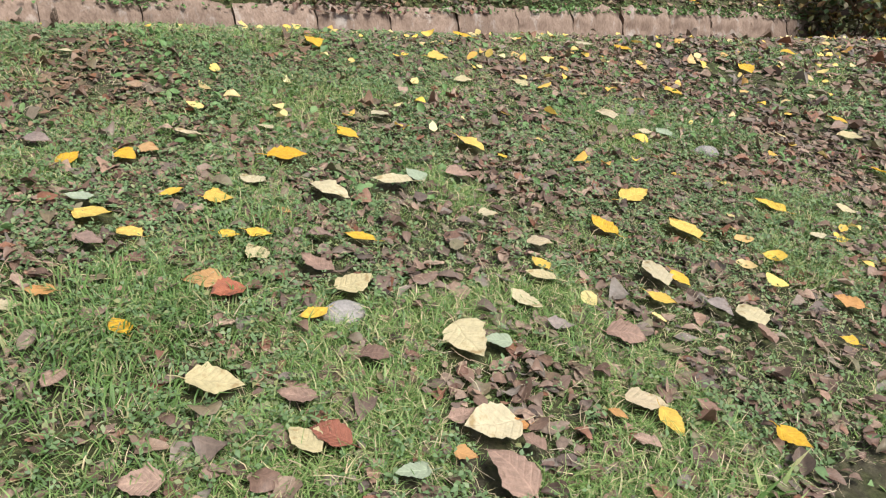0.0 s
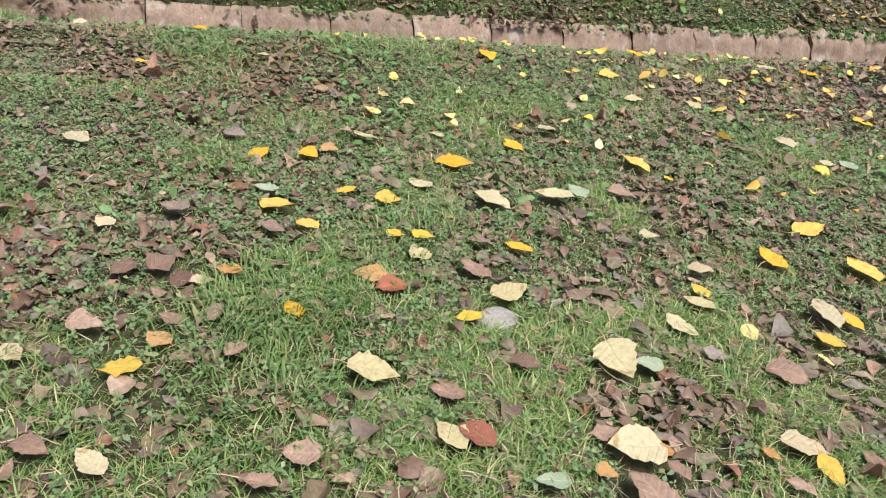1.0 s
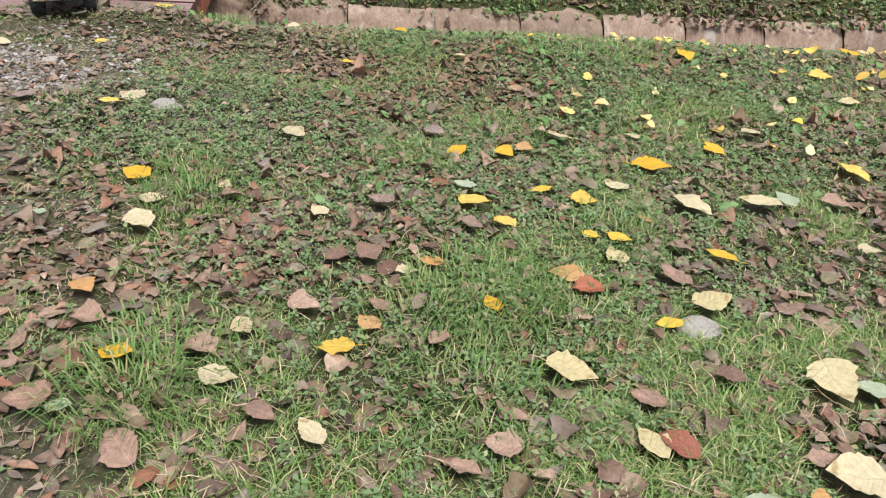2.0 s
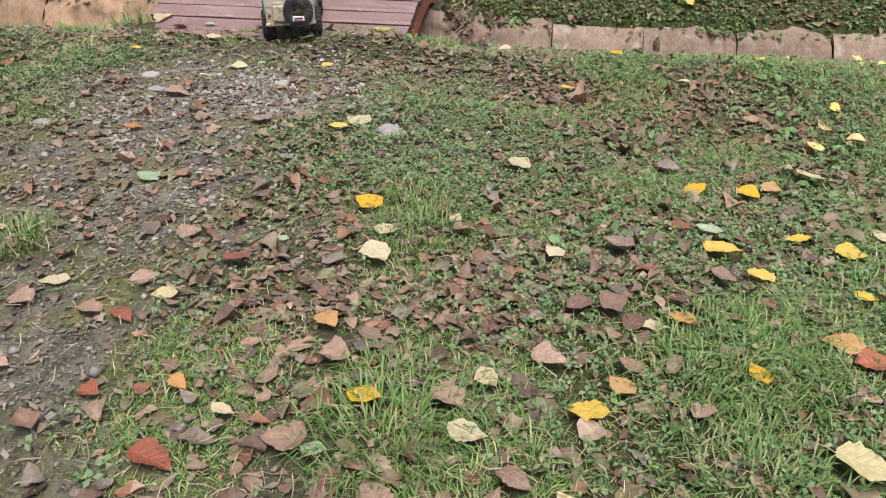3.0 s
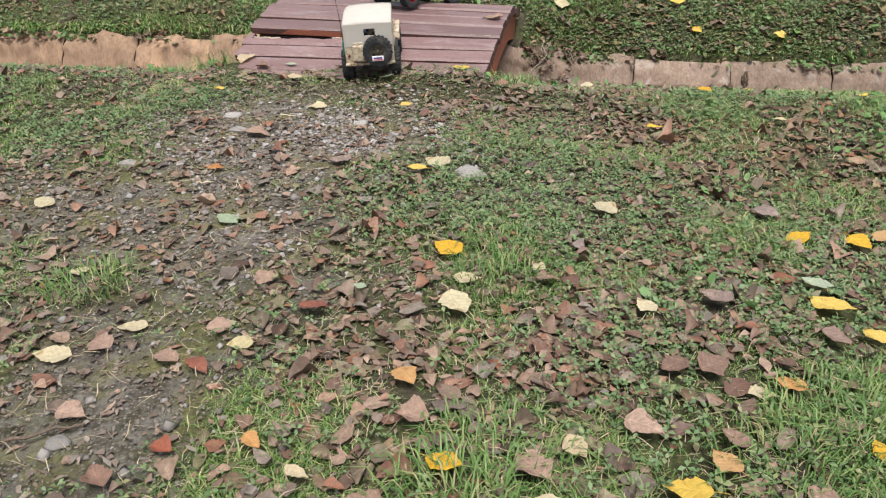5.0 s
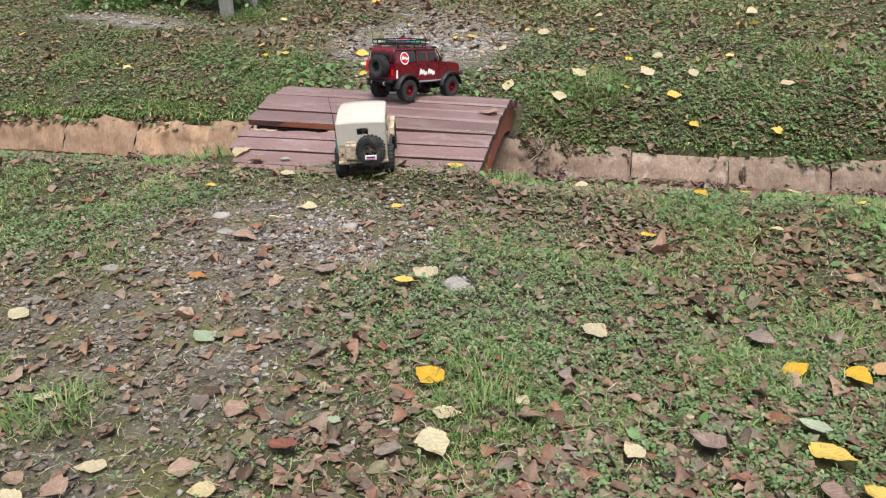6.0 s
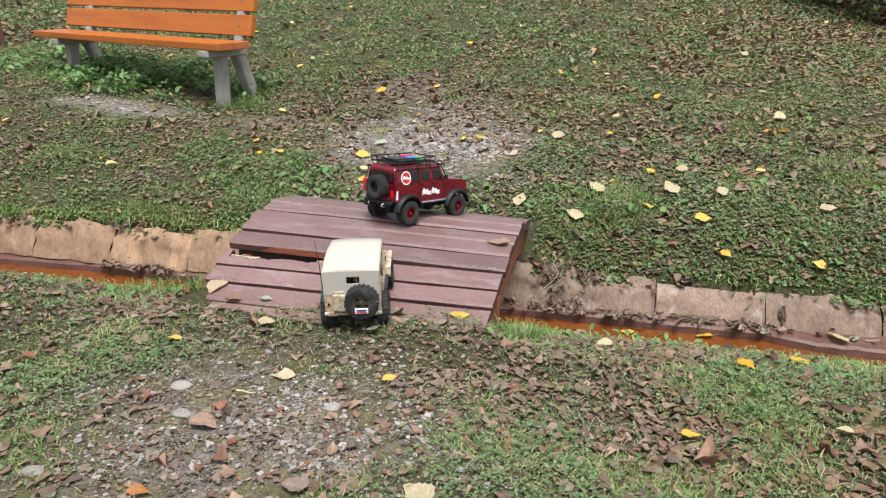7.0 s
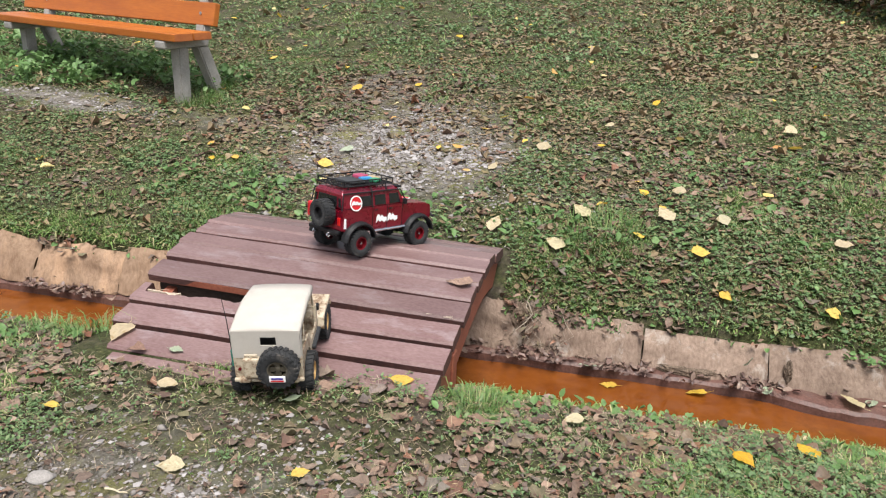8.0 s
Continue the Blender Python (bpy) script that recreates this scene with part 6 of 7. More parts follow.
def herbs(n, x0, x1, v0, v1, size, single=False):
    x, y = scatter(n, x0, x1, v0, v1)
    patch = smooth(0.38, 0.62, lattice(x, y, 0.33, 41))
    keep = (RNG.random(n) < sward(x, y) * (0.15 + 0.85 * patch)) & clear_of_leaves(x, y, 0.5)
    x, y = x[keep], y[keep]
    k = len(x)
    t, f = trefoil()
    if single:
        t, f = np.array([(0.0, 0.0, 0.0), (0.45, 0.30, 0.06), (1.0, 0.0, -0.05), (0.42, -0.30, 0.07)]), np.array([(0, 3, 2, 1)])
    s = size * RNG.uniform(0.5, 1.5, k)
    return placed(t, f, x, y, height(x, y) + RNG.uniform(0.004, 0.028, k), RNG.uniform(0, 6.283, k), s, RNG.uniform(0.7, 1.2, k), RNG.uniform(-0.5, 0.2, k), RNG.uniform(0.0, 0.5, k), RNG.normal(0, 0.26, k), RNG.normal(0, 0.26, k))


stuff("herbs", *joined([herbs(72000, -2.2, 2.6, 0.45, 3.63, 0.0165), herbs(34000, -2.2, 2.6, 1.6, 3.63, 0.014, True), herbs(7000, -3.3, -2.2, 1.7, 3.63, 0.021), herbs(24000, 3.0, 6.6, 0.4, 3.63, 0.024, True), herbs(20000, -7.5, -3.2, 1.6, 3.63, 0.024, True),
                        herbs(100000, -7.5, 4.0, 4.41, 8.0, 0.023, True), herbs(30000, -4.5, 4.5, 4.41, 5.4, 0.018, True), herbs(45000, -10.0, 5.0, 8.0, 13.5, 0.045, True), herbs(14000, 2.0, 7.0, 4.41, 6.5, 0.024, True), herbs(24000, -7.5, 6.8, -6.0, 0.48, 0.05, True), herbs(22000, -15.0, -7.0, 6.0, 14.0, 0.06, True)]),
      HERB, "low clover and ground ivy among the grass", "herbs")


def stalks(n, x0, x1, v0, v1, long):
    """Dead bents and midribs lying among the blades."""
    x, y = scatter(n, x0, x1, v0, v1)
    keep = ~((across(x, y) > 3.6) & (across(x, y) < 4.45)) & ~on_deck(x, y) & clear_of_leaves(x, y, 0.4) & (RNG.random(n) > 0.8 * bare(x, y))
    x, y = x[keep], y[keep]
    k = len(x)
    t = np.array([(0, 0.012, 0), (0, -0.012, 0), (0.5, 0.05, 0.02), (0.5, 0.026, 0.02), (1, 0.004, 0), (1, -0.004, 0)])
    f = np.array([(0, 1, 3, 2), (2, 3, 5, 4)])
    return placed(t, f, x, y, height(x, y) + RNG.uniform(0.004, 0.024, k), RNG.uniform(0, 6.283, k), long * RNG.uniform(0.4, 1.5, k), RNG.uniform(0.6, 1.6, k), RNG.normal(0, 0.5, k), np.zeros(k), RNG.normal(0, 0.12, k), RNG.normal(0, 0.2, k))


stuff("dry_stalks", *joined([stalks(30000, -2.6, 2.8, 0.4, 3.62, 0.036), stalks(17000, -6.0, 4.0, 4.42, 7.0, 0.042), stalks(4000, -1.0, 3.0, 4.42, 5.2, 0.036)]), DRY_STALK, "straw-coloured dead stalks lying in the grass", "dry grass")


def litter(n, x0, x1, v0, v1, size, rows=4, much=1.0, cols=2):
    x, y = scatter(n, x0, x1, v0, v1)
    v = across(x, y)
    drift = 0.52 + 0.46 * smooth(0.35, 0.65, lattice(x, y, 0.55, 51)) - 0.46 * smooth(0.2, 0.6, bare(x, y))
    keep = (RNG.random(n) < drift * much) & ~((v > 3.62) & (v < 4.42)) & ~on_deck(x, y) & clear_of_leaves(x, y, 0.62)
    x, y = x[keep], y[keep]
    k = len(x)
    out = []
    lift = height(x, y) + RNG.uniform(0.002, 0.016, k) * (0.4 + 0.6 * sward(x, y)) * np.where(across(x, y) > 4.4, 0.55, 1.0)
    kind = RNG.integers(0, 5, k)
    shapes = [ovate(rows, 0.75, 0.31, crumple=0.09, seed=1, cols=cols), ovate(rows, 0.85, 0.22, crumple=0.12, seed=5, cols=cols), ovate(rows, 0.62, 0.36, crumple=0.08, seed=7, cols=cols), ovate(rows, 0.95, 0.27, crumple=0.16, seed=9, cols=cols), ovate(rows + 1, 0.8, 0.36, crumple=0.14, seed=12, cols=cols, ragged_by=0.7)]
    for i, (t, f) in enumerate(shapes):
        q = kind == i
        m = int(q.sum())
        s = size * np.clip(RNG.lognormal(-0.1, 0.38, m), 0.35, 1.9)
        out.append(placed(t, f, x[q], y[q], lift[q], RNG.uniform(0, 6.283, m), s, RNG.uniform(0.7, 1.2, m), RNG.normal(0.05, 0.48, m), np.where(RNG.random(m) < 0.2, RNG.normal(1.0, 0.4, m), RNG.normal(0.10, 0.34, m)), RNG.normal(0, 0.09, m), RNG.normal(0, 0.12, m)))
    return joined(out)


stuff("leaf_litter", *joined([litter(1100, -3.3, -1.9, 5.7, 7.6, 0.046, 4, 2.0, 2), litter(500, -2.7, -1.3, 4.75, 6.2, 0.04, 4, 1.6, 2), litter(1500, -6.0, -3.0, 4.6, 6.2, 0.036, 3, 1.4, 2), litter(1300, -1.2, -0.1, 1.3, 3.0, 0.030, 4, 1.6, 2), litter(3400, -2.2, -0.3, 0.5, 1.7, 0.034, 5, 0.85, 4), litter(5800, -3.2, -0.3, 1.7, 3.63, 0.031, 5, 0.8, 2), litter(5600, -0.5, 3.0, 0.4, 1.5, 0.035, 5, 0.95, 4), litter(4800, -0.5, 3.0, 1.5, 2.2, 0.035, 5, 1.0, 2), litter(4600, 1.2, 3.0, 2.2, 3.63, 0.036, 5, 1.1, 2), litter(6500, -1.0, 6.5, 4.43, 6.2, 0.045, 4, 1.3, 2), litter(260, -1.03, -0.5, 4.43, 4.9, 0.042, 4, 2.0, 2), litter(9000, 3.0, 6.6, 0.4, 3.63, 0.055, 3), litter(5000, -7.5, -3.2, 1.6, 3.63, 0.05, 3),
                              litter(9000, -7.5, 6.8, -6.0, 0.4, 0.072, 2, 1.2), litter(2500, -7.0, -3.2, 0.1, 1.7, 0.055, 2), litter(15000, -2.4, 3.0, 0.4, 3.62, 0.018, 2), ]),
      LITTER, "withered brown fallen leaves, dry and curled", "leaf litter")
stuff("damp_leaf_litter", *litter(2900, -0.5, 1.2, 2.2, 3.63, 0.034, 5, 1.0, 2), DARK_LITTER, "damp dark brown fallen leaves along the ditch", "leaf litter")


def crumbs(n, x0, x1, v0, v1):
    """Broken bits of leaf and bark trodden into the worn ground."""
    x, y = scatter(n, x0, x1, v0, v1)
    keep = (RNG.random(n) < 0.12 + bare(x, y)) & ~on_deck(x, y) & clear_of_leaves(x, y, 0.4)
    x, y = x[keep], y[keep]
    k = len(x)
    t, f = np.array([(0.0, 0.12, 0.0), (0.62, 0.34, 0.10), (1.0, -0.12, -0.04), (0.22, -0.26, 0.12)]), np.array([(0, 3, 2, 1)])
    return placed(t, f, x, y, height(x, y) + RNG.uniform(0.0, 0.004, k), RNG.uniform(0, 6.283, k), 0.0085 * np.clip(RNG.lognormal(0, 0.55, k), 0.3, 3), RNG.uniform(0.5, 1.2, k), RNG.normal(0, 0.4, k), RNG.uniform(0, 0.5, k), RNG.normal(0, 0.25, k), RNG.normal(0, 0.3, k))


stuff("leaf_crumbs", *joined([crumbs(42000, -2.9, -0.2, 0.4, 3.2), crumbs(12000, -3.2, -0.9, 4.6, 7.2)]), CRUMB, "brown and grey crumbs of leaf and bark on worn earth", "leaf litter")
stuff("faded_leaf_litter", *joined([litter(24000, -7.5, 4.0, 4.43, 8.0, 0.038, 2, 1.1), litter(14000, -0.8, 4.5, 7.4, 13.0, 0.055, 2, 1.4), litter(5500, -15.0, -6.5, 6.5, 14.0, 0.08, 2, 1.2), litter(9000, -10.0, 5.0, 8.0, 13.5, 0.058, 2, 1.3), litter(11000, -2.5, 4.0, 6.0, 13.0, 0.048, 2, 1.3), litter(6000, -5.0, 3.6, 4.43, 7.0, 0.022, 2), litter(2200, 2.0, 7.0, 4.43, 6.5, 0.055)]),
      FADED_LITTER, "faded grey-brown fallen leaves beyond the ditch", "leaf litter")



def yellow_litter(n, x0, x1, v0, v1, size):
    x, y = scatter(n, x0, x1, v0, v1)
    keep = clear_of_leaves(x, y, 1.3)
    x, y = x[keep], y[keep]
    k = len(x)
    t, f = ovate(5, 0.75, 0.36, crumple=0.06, seed=3)
    return placed(t, f, x, y, height(x, y) + RNG.uniform(0.012, 0.03, k), RNG.uniform(0, 6.283, k), size * RNG.uniform(0.6, 1.3, k), RNG.uniform(0.7, 1.1, k), RNG.normal(0.1, 0.5, k), RNG.normal(0.2, 0.3, k), RNG.normal(0, 0.25, k), RNG.normal(0, 0.3, k))


stuff("yellow_leaf_litter", *joined([yellow_litter(330, 0.8, 6.4, 0.9, 3.5, 0.052), yellow_litter(60, 0.4, 3.0, 2.0, 3.5, 0.05), yellow_litter(300, 2.0, 7.0, 4.45, 6.3, 0.06), yellow_litter(130, -6.5, 3.5, 4.8, 11.0, 0.06)]),
      YELLOW_LITTER, "small yellow and cream fallen leaves", "leaf litter")


def hanging_grass(n, x0, x1, v, sign, long):
    """Blades that lean out over the ditch from a lip."""
    x = RNG.uniform(x0, x1, n)
    vv = v + sign * RNG.uniform(0, 0.07, n)
    y = vv + DITCH_TURN * (x + 1)
    keep = (RNG.random(n) < 0.30 + 0.7 * smooth(0.45, 0.7, lattice(x, y * 0, 0.21, 61))) & ~on_deck(x, y)
    x, y = x[keep], y[keep]
    k = len(x)
    z = height(x, y) - 0.003
    l = long * RNG.uniform(0.5, 1.4, k)
    yaw = -sign * np.pi / 2 + RNG.normal(0, 0.7, k)
    d = np.stack([np.cos(yaw), np.sin(yaw), np.zeros(k)], 1)
    sd = np.stack([-d[:, 1], d[:, 0], np.zeros(k)], 1) * (0.002 + 0.0022 * RNG.random(k))[:, None]
    up = np.array([0, 0, 1.0])
    base = np.stack([x, y, z], 1)
    mid = base + d * (l * 0.45)[:, None] + up * (l * RNG.uniform(0.0, 0.5, k))[:, None]
    tip = base + d * (l * 0.9)[:, None] + up * (l * RNG.uniform(-0.35, 0.45, k))[:, None]
    verts = np.stack([base - sd, base + sd, mid + sd, mid - sd, tip], 1).reshape(-1, 3)
    i = np.arange(k) * 5
    return verts, np.concatenate([np.stack([i, i + 1, i + 2], 1), np.stack([i, i + 2, i + 3], 1), np.stack([i + 3, i + 2, i + 4], 1)])


def tuft(cx, cy, r, n, tall):
    """A thick clump of long fine blades."""
    n = int(n * 1.4)
    a, q = RNG.uniform(0, 6.283, n), r * np.sqrt(RNG.random(n))
    x, y = cx + q * np.cos(a), cy + q * np.sin(a)
    z = height(x, y) - 0.005
    l = tall * RNG.uniform(0.5, 1.2, n)
    yaw = a + RNG.normal(0, 0.9, n)
    out = RNG.uniform(0.35, 1.15, n)
    d = np.stack([np.cos(yaw), np.sin(yaw), np.zeros(n)], 1)
    sd = np.stack([-d[:, 1], d[:, 0], np.zeros(n)], 1) * 0.0014
    base = np.stack([x, y, z], 1)
    mid = base + d * (l * out * 0.4)[:, None] + np.array([0, 0, 1.0]) * (l * 0.6)[:, None]
    tip = base + d * (l * out)[:, None] + np.array([0, 0, 1.0]) * (l * (1 - 0.62 * out))[:, None]
    verts = np.stack([base - sd, base + sd, mid + sd, mid - sd, tip], 1).reshape(-1, 3)
    i = np.arange(n) * 5
    return verts, np.concatenate([np.stack([i, i + 1, i + 2], 1), np.stack([i, i + 2, i + 3], 1), np.stack([i + 3, i + 2, i + 4], 1)])


stuff("lip_grass", *joined([hanging_grass(3000, -8.5, -2.2, 4.412, 1, 0.05), hanging_grass(900, -1.0, 6.5, 4.412, 1, 0.045), hanging_grass(2200, -6.5, -2.2, 4.42, 1, 0.06), hanging_grass(7000, -8.5, 6.5, 3.66, -1, 0.045)]), GRASS, "grass hanging over the lips of the ditch", "grass")
lawn_clumps = [tuft(-2.38, 3.40, 0.11, 120, 0.15), tuft(-2.62, 3.42, 0.12, 100, 0.09), tuft(0.09, 1.36, 0.16, 420, 0.075), tuft(-0.52, 1.13, 0.15, 320, 0.06), tuft(-0.66, 1.86, 0.13, 260, 0.055), tuft(-0.93, 3.42, 0.08, 160, 0.09), tuft(0.42, 1.62, 0.14, 260, 0.07), tuft(-0.02, 1.25, 0.15, 300, 0.065),
                              tuft(0.06, 1.05, 0.16, 300, 0.06), tuft(0.30, 1.30, 0.15, 240, 0.06), tuft(-0.62, 1.72, 0.12, 220, 0.07), tuft(-1.55, 1.45, 0.10, 160, 0.07)]
bank_clumps = [tuft(-0.90, 4.58, 0.13, 160, 0.06), tuft(-0.62, 4.56, 0.14, 160, 0.06), tuft(-0.2, 4.58, 0.2, 220, 0.055), tuft(0.35, 4.66, 0.2, 200, 0.055), tuft(-0.55, 1.02, 0.12, 220, 0.08), tuft(-0.72, 4.85, 0.2, 400, 0.10), tuft(0.5, 5.6, 0.25, 300, 0.07), tuft(-3.72, 6.0, 0.16, 300, 0.10), tuft(-3.80, 6.32, 0.16, 260, 0.10), tuft(-5.7, 6.5, 0.25, 300, 0.10), tuft(-6.9, 7.0, 0.3, 260, 0.10), tuft(-2.55, 4.46, 0.12, 120, 0.09), tuft(-2.8, 4.50, 0.14, 120, 0.08), tuft(-3.3, 4.46, 0.16, 110, 0.07), tuft(-2.95, 4.6, 0.3, 220, 0.055), tuft(-4.0, 4.55, 0.35, 220, 0.055)]
stuff("grass_tufts", *joined(lawn_clumps + bank_clumps),
      DEEP_GRASS, "thick clumps of long green grass", "grass")


def weeds(n, x0, x1, y0, y1, size, tall):
    """Taller broad-leaved weeds."""
    x, y = RNG.uniform(x0, x1, n), RNG.uniform(y0, y1, n)
    keep = RNG.random(n) < smooth(0.35, 0.6, lattice(x, y, 0.25, 71))
    x, y = x[keep], y[keep]
    k = len(x)
    t = np.array([(0, 0, 0), (1, 0, 0), (0.32, 0.36, 0), (0.72, 0.30, 0), (0.32, -0.36, 0), (0.72, -0.30, 0)])
    f = np.array([(0, 1, 3, 2), (0, 4, 5, 1)])
    return placed(t, f, x, y, height(x, y) + tall * RNG.random(k) ** 1.4, RNG.uniform(0, 6.283, k), size * RNG.uniform(0.5, 1.4, k), RNG.uniform(0.6, 1.0, k), RNG.uniform(-0.6, 0.1, k), RNG.uniform(0, 0.5, k), RNG.normal(0, 0.5, k), RNG.normal(0, 0.4, k))


def lip_herbs(n):
    """Small leaves that creep over the upper edge of the slabs."""
    x = RNG.uniform(-8, 6.5, n)
    v = RNG.uniform(4.355, 4.45, n)
    y = v + DITCH_TURN * (x + 1)
    keep = (RNG.random(n) < 0.1 + smooth(0.4, 0.65, lattice(x, y * 0, 0.3, 81))) & ~on_deck(x, y)
    x, y, v = x[keep], y[keep], v[keep]
    k = len(x)
    t = np.array([(0, 0, 0), (1, 0, 0), (0.32, 0.36, 0), (0.72, 0.30, 0), (0.32, -0.36, 0), (0.72, -0.30, 0)])
    f = np.array([(0, 1, 3, 2), (0, 4, 5, 1)])
    z = height(x, y + (4.45 - v)) - 0.02 - 0.5 * np.clip(4.43 - v, 0, 1)
    return placed(t, f, x, y, z, RNG.uniform(0, 6.283, k), 0.03 * RNG.uniform(0.4, 1.4, k), RNG.uniform(0.6, 1.0, k), RNG.uniform(-0.6, 0.1, k), RNG.uniform(0, 0.5, k), RNG.normal(0, 0.5, k), RNG.normal(0, 0.4, k))


stuff("weeds", *joined([weeds(3400, -5.5, -3.65, 5.9, 6.75, 0.052, 0.14), weeds(500, -6.6, -5.4, 6.4, 7.2, 0.07, 0.10), weeds(90, -1.05, -0.70, 3.22, 3.55, 0.028, 0.03), weeds(60, -2.7, -2.3, 3.2, 3.5, 0.04, 0.04), weeds(500, -3.2, -0.6, 4.62, 5.0, 0.045, 0.04), weeds(420, -0.95, 1.6, 3.60, 3.74, 0.030, 0.035), weeds(3400, -0.3, 3.0, 1.7, 3.5, 0.030, 0.025), weeds(900, -0.6, 3.5, 4.5, 6.5, 0.05, 0.03), lip_herbs(7000)]),
      WEED, "broad-leaved green weeds by the bench and bridge", "weeds")


def pebbles(n):
    """Loose grit where the sward is worn away."""
    pts = []
    while sum(len(p) for p in pts) < n:
        x, y = np.concatenate([RNG.uniform(-2.6, -0.6, 4000), RNG.uniform(-5.4, -1.2, 4000)]), np.concatenate([RNG.uniform(0.5, 3.1, 4000), RNG.uniform(4.8, 7.4, 4000)])
        keep = RNG.random(8000) < np.clip(bare(x, y) - 0.25, 0, 1) ** 1.5
        pts.append(np.stack([x[keep], y[keep]], 1))
    p = np.concatenate(pts)[:n]
    octa = np.array([(1, 0, 0), (-1, 0, 0), (0, 1, 0), (0, -1, 0), (0, 0, 1), (0, 0, -1)], float)
    tri = np.array([(0, 2, 4), (2, 1, 4), (1, 3, 4), (3, 0, 4), (2, 0, 5), (1, 2, 5), (3, 1, 5), (0, 3, 5)])
    s = 0.0040 * np.clip(RNG.lognormal(0, 0.6, n), 0.4, 5)
    v = octa[None] * s[:, None, None] * RNG.uniform(0.6, 1.3, (n, 6, 1)) * np.array([1, 1, 0.6])
    a = RNG.uniform(0, 6.283, n)
    c, d = np.cos(a)[:, None], np.sin(a)[:, None]
    v = np.stack([v[..., 0] * c - v[..., 1] * d + p[:, :1], v[..., 0] * d + v[..., 1] * c + p[:, 1:], v[..., 2] + (height(p[:, 0], p[:, 1]) + s * 0.2)[:, None]], -1)
    return v.reshape(-1, 3), (tri[None] + (np.arange(n) * 6)[:, None, None]).reshape(-1, 3)


GRIT = foliage("grit", [(0.15, 0.135, 0.12), (0.21, 0.195, 0.18), (0.12, 0.105, 0.09), (0.28, 0.265, 0.25), (0.18, 0.155, 0.135)], through_light=0.0, rough=0.85)
def gravel_patch(n):
    """Pale broken stone spread where the path leaves the bridge and below the bench."""
    x = np.concatenate([RNG.normal(-1.95, 0.42, n), RNG.normal(-4.6, 0.40, n // 9)])
    y = np.concatenate([RNG.normal(5.52, 0.42, n), RNG.normal(5.66, 0.10, n // 9)])
    keep = (RNG.random(len(x)) < smooth(0.35, 0.6, lattice(x, y, 0.16, 91)) + 0.25) & (across(x, y) > 4.62) & clear_of_leaves(x, y, 0.4)
    return np.stack([x[keep], y[keep]], 1)


def worn_grit(n):
    """Grit trodden into the path before the bridge."""
    x, y = RNG.normal(-1.42, 0.42, n), RNG.normal(2.42, 0.36, n)
    keep = (RNG.random(n) < smooth(0.3, 0.6, lattice(x, y, 0.2, 93)) + 0.15) & clear_of_leaves(x, y, 0.4) & (y < 3.1)
    return np.stack([x[keep], y[keep]], 1)


def chips(p, size):
    n = len(p)
    octa = np.array([(1, 0, 0), (-1, 0, 0), (0, 1, 0), (0, -1, 0), (0, 0, 1), (0, 0, -1)], float)
    tri = np.array([(0, 2, 4), (2, 1, 4), (1, 3, 4), (3, 0, 4)])
    s = size * np.clip(RNG.lognormal(-0.1, 0.5, n), 0.3, 3) * np.where(p[:, 1] < 4, 0.62, 1.0)
    v = octa[None] * s[:, None, None] * RNG.uniform(0.55, 1.3, (n, 6, 1)) * np.array([1, 1, 0.55])
    a = RNG.uniform(0, 6.283, n)
    c, d = np.cos(a)[:, None], np.sin(a)[:, None]
    v = np.stack([v[..., 0] * c - v[..., 1] * d + p[:, :1], v[..., 0] * d + v[..., 1] * c + p[:, 1:], v[..., 2] + (height(p[:, 0], p[:, 1]) + 0.002)[:, None]], -1)
    return v.reshape(-1, 3), (tri[None] + (np.arange(n) * 6)[:, None, None]).reshape(-1, 3)


PALE_GRIT = foliage("broken_stone", [(0.17, 0.155, 0.145), (0.27, 0.25, 0.24), (0.13, 0.115, 0.108), (0.36, 0.34, 0.33), (0.20, 0.178, 0.165)], through_light=0.0, rough=0.85)
stuff("broken_stone", *chips(np.concatenate([gravel_patch(7000), worn_grit(7500)]), 0.0085), PALE_GRIT, "pale grey broken stone trodden into the path", "gravel")
stuff("gravel", *pebbles(4000), GRIT, "loose pale grey grit on the worn path", "gravel")


WET_LITTER = foliage("wet_leaf", [(0.070, 0.042, 0.036), (0.17, 0.105, 0.085), (0.11, 0.072, 0.060), (0.24, 0.170, 0.130), (0.085, 0.056, 0.048)], through_light=0.05, rough=0.4)


def ledge_litter(n):
    """Dead leaves and crumbs washed along the footing and caught on the slabs."""
    x = RNG.uniform(-3.5, 5.5, n)
    keep = RNG.random(n) < 0.08 + smooth(0.45, 0.7, lattice(x, x * 0, 0.17, 95))
    x = x[keep]
    n = len(x)
    y = 4.318 - 0.11 * RNG.random(n) ** 1.6 + DITCH_TURN * (x + 1)
    t, f = ovate(4, 0.8, 0.3, crumple=0.15, seed=6)
    k = n
    return placed(t, f, x, y, -0.326 + 0.02 * RNG.random(k) ** 2, RNG.uniform(0, 6.283, k), 0.036 * RNG.uniform(0.4, 1.4, k), RNG.uniform(0.5, 1.1, k), RNG.normal(0.2, 0.8, k), RNG.normal(0.3, 0.6, k), RNG.normal(0, 0.2, k), RNG.normal(0, 0.3, k))


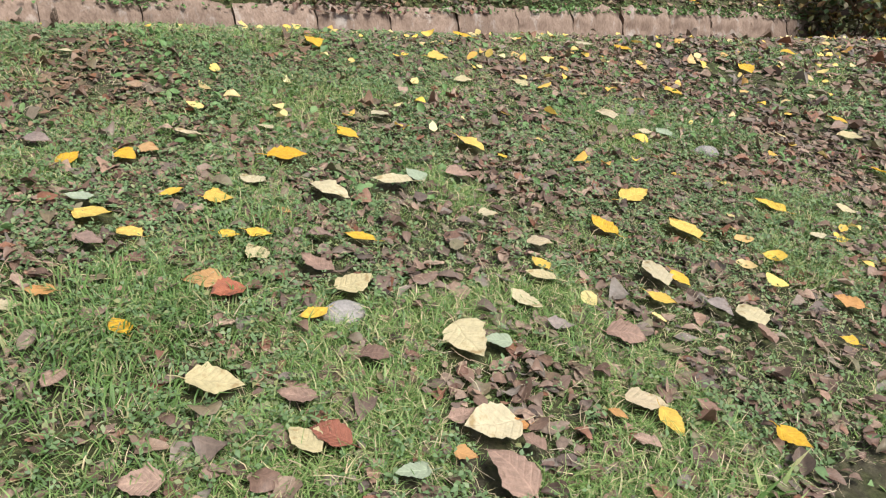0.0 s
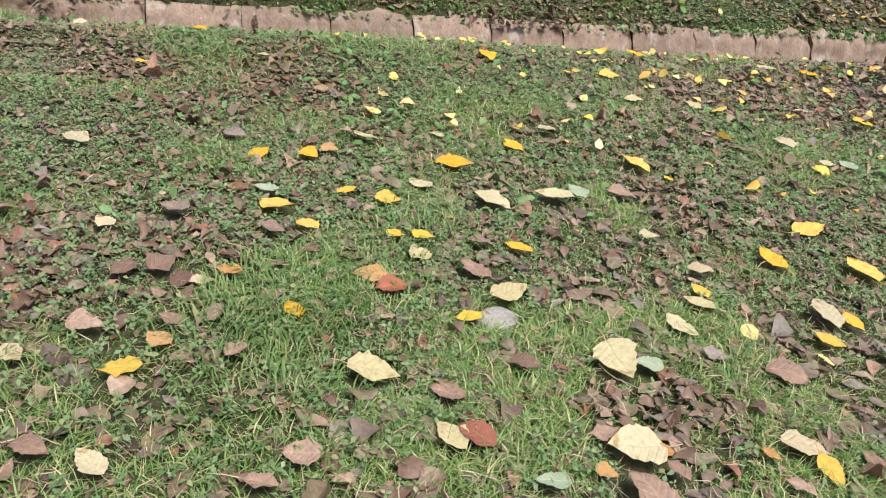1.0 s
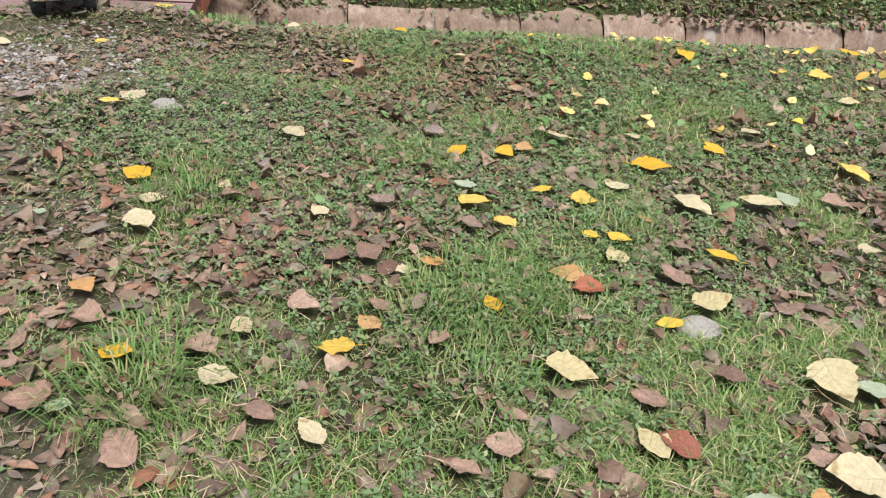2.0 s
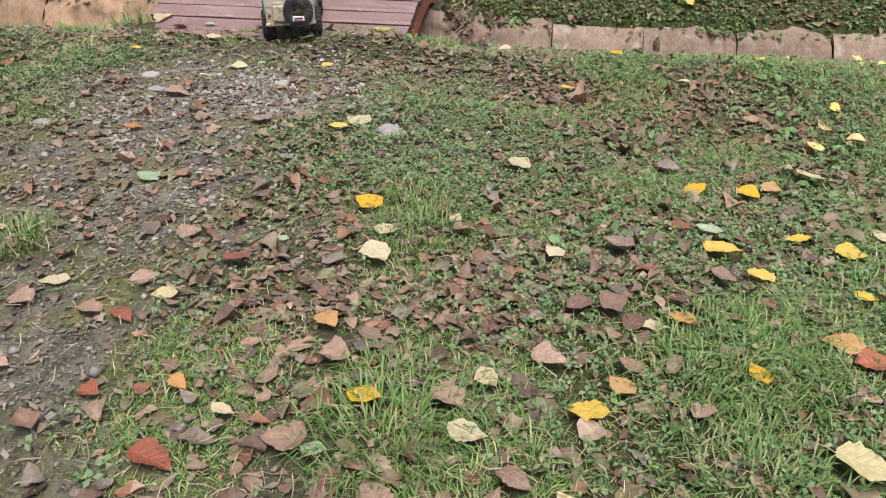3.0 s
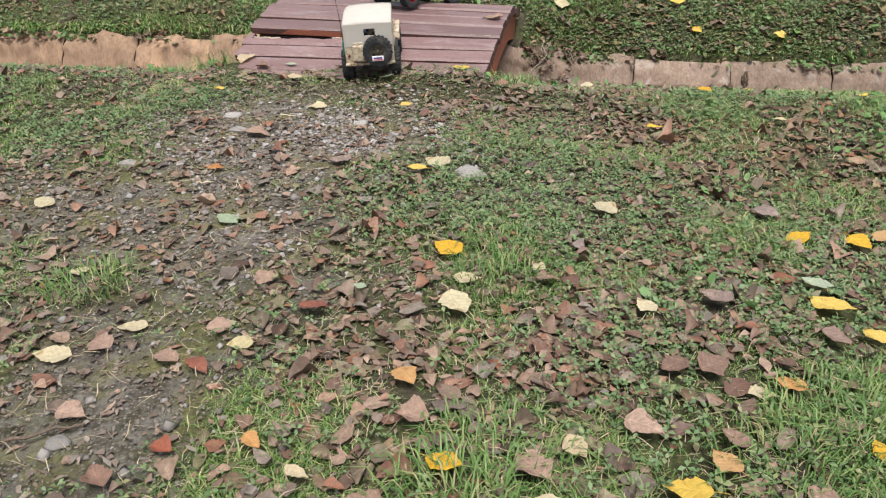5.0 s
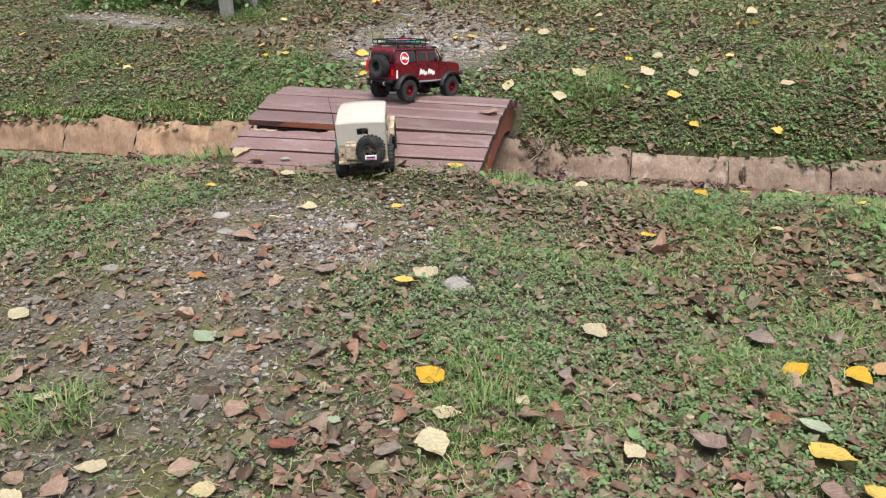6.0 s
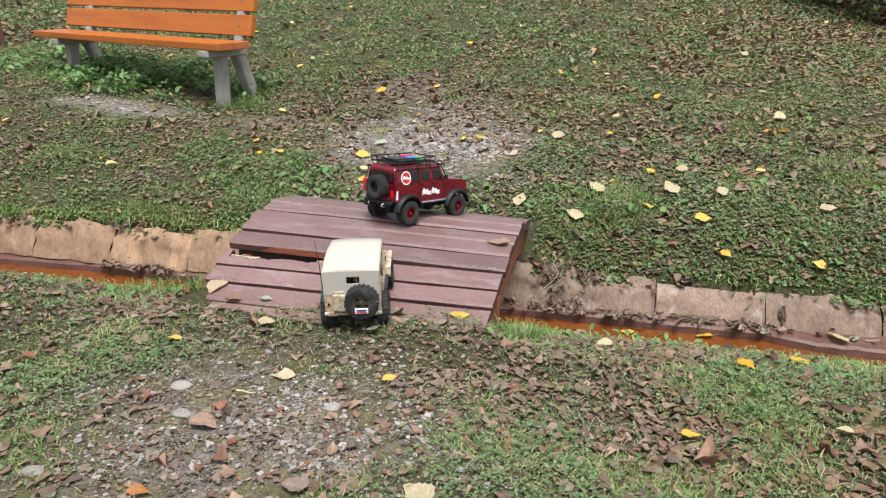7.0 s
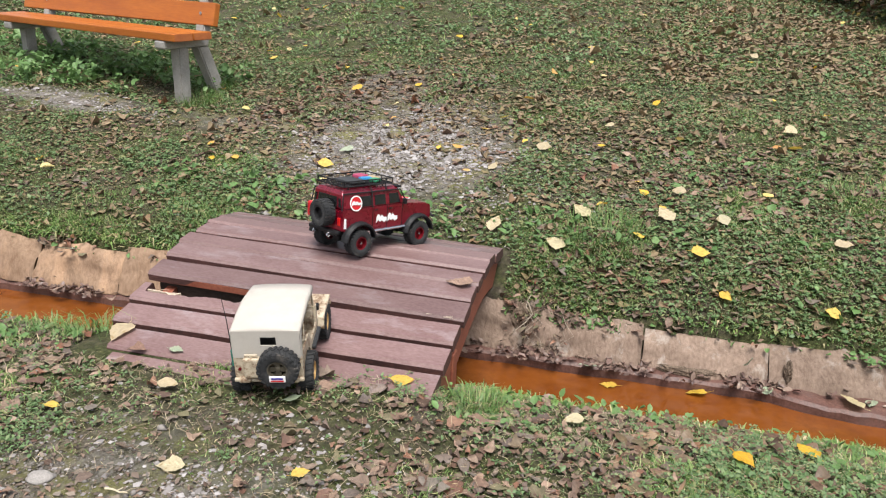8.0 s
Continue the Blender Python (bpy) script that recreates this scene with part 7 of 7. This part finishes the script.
def lip_litter(n):
    """Dead leaves slipping over the upper edge of the slabs."""
    x = RNG.uniform(-8, 6.5, n)
    v = RNG.uniform(4.335, 4.46, n)
    y = v + DITCH_TURN * (x + 1)
    keep = (RNG.random(n) < 0.10 + smooth(0.45, 0.65, lattice(x, y * 0, 0.4, 83))) & ~on_deck(x, y)
    x, y, v = x[keep], y[keep], v[keep]
    k = len(x)
    t, f = ovate(4, 0.8, 0.32, crumple=0.12, seed=8)
    z = height(x, y + (4.45 - v)) - 0.012 - 0.5 * np.clip(4.43 - v, 0, 1)
    return placed(t, f, x, y, z, RNG.uniform(0, 6.283, k), 0.042 * RNG.uniform(0.5, 1.4, k), RNG.uniform(0.6, 1.1, k), RNG.normal(0.1, 0.6, k), RNG.normal(0.3, 0.5, k), RNG.normal(0, 0.35, k), RNG.normal(0, 0.35, k))


def caught_litter(n):
    """Leaf bits and straw caught among the roots beside the bridge."""
    x, v = RNG.uniform(-1.06, -0.74, n), RNG.uniform(4.30, 4.42, n)
    t, f = ovate(4, 0.85, 0.22, crumple=0.14, seed=11)
    return placed(t, f, x, v - 0.02 + DITCH_TURN * (x + 1), -0.31 + 1.6 * (v - 4.30) + RNG.uniform(0, 0.02, n), RNG.uniform(0, 6.283, n), 0.034 * RNG.uniform(0.5, 1.5, n), RNG.uniform(0.4, 1.1, n), RNG.normal(0.1, 0.6, n), RNG.normal(0.3, 0.5, n), RNG.normal(0.3, 0.5, n), RNG.normal(0, 0.5, n))


stuff("lip_leaf_litter", *joined([lip_litter(2600), caught_litter(60)]), LITTER, "brown leaves slipping over the edge of the ditch", "leaf litter")
stuff("ledge_leaf_litter", *ledge_litter(3600), WET_LITTER, "wet brown leaves caught along the ditch footing", "leaf litter")


def shrub(x, y, radius, tall, seed, label):
    """A low shrub: a few stems from one base, forked, with loose leaves at their ends."""
    r = np.random.default_rng(seed)
    bush = thing("shrub", label, "shrub", "shrubs", pose(x, y, at_ground(x, y)))
    tips = []
    for s in range(9):
        a, lean = r.uniform(0, 6.283), r.uniform(0.2, 0.9)
        top = Vector((math.cos(a) * lean * radius, math.sin(a) * lean * radius, tall * r.uniform(0.6, 1.0)))
        mid = top * 0.5 + Vector((r.normal(0, 0.05), r.normal(0, 0.05), tall * 0.08))
        bm = mk_tube([(0, 0, -0.05), mid * 0.5, mid, top], 0.018, 6, 0.004)
        for _ in range(5):
            q = mid.lerp(top, r.uniform(0, 0.9))
            e = q + Vector((r.normal(0, 0.2), r.normal(0, 0.2), r.uniform(0.0, 0.22))) * radius
            tube(bm, [q, q.lerp(e, 0.5) + Vector((0, 0, 0.02)), e], 0.007, 5, 0.002)
            tips += [q.lerp(e, 0.6), e, q.lerp(e, 0.3)]
        part("stem", bm, BARK, bush)
        tips += [top, mid.lerp(top, 0.6), mid]
    c = np.array([tuple(t) for t in tips])
    n = 2600
    p = c[r.integers(0, len(c), n)] + r.normal(0, 0.11, (n, 3)) * radius
    p[: n // 3, 2] *= r.uniform(0.05, 0.6, n // 3)
    t, f = ovate(2, 0.8, 0.34, seed=4)
    v, faces = placed(t, f, p[:, 0], p[:, 1], np.maximum(p[:, 2], 0.01), r.uniform(0, 6.283, n), 0.07 * r.uniform(0.5, 1.4, n), r.uniform(0.7, 1.1, n), r.normal(0, 0.5, n), r.uniform(0, 0.5, n), r.normal(0, 0.6, n), r.normal(0, 0.6, n))
    ob = stuff("foliage", v, faces, SHRUB_LEAF, "", "")
    ob.parent = bush


SHRUB_LEAF = foliage("shrub_leaf", [(0.03, 0.055, 0.02), (0.06, 0.10, 0.03), (0.10, 0.08, 0.035), (0.045, 0.075, 0.025), (0.26, 0.19, 0.04), (0.12, 0.06, 0.03), (0.05, 0.03, 0.02), (0.08, 0.05, 0.03)], through_light=0.2)
shrub(1.95, 10.9, 1.0, 0.9, 1, "dark shrub with yellowing leaves at the lawn's edge")
shrub(1.50, 12.1, 1.0, 0.9, 2, "dark shrub with yellowing leaves at the lawn's edge")
shrub(1.15, 13.4, 0.9, 0.6, 3, "low dark green shrub at the lawn's edge")
shrub(6.6, 4.55, 0.75, 0.7, 4, "dark shrub overhanging the end of the ditch")
shrub(7.4, 5.6, 1.0, 0.9, 5, "dark shrub overhanging the end of the ditch")
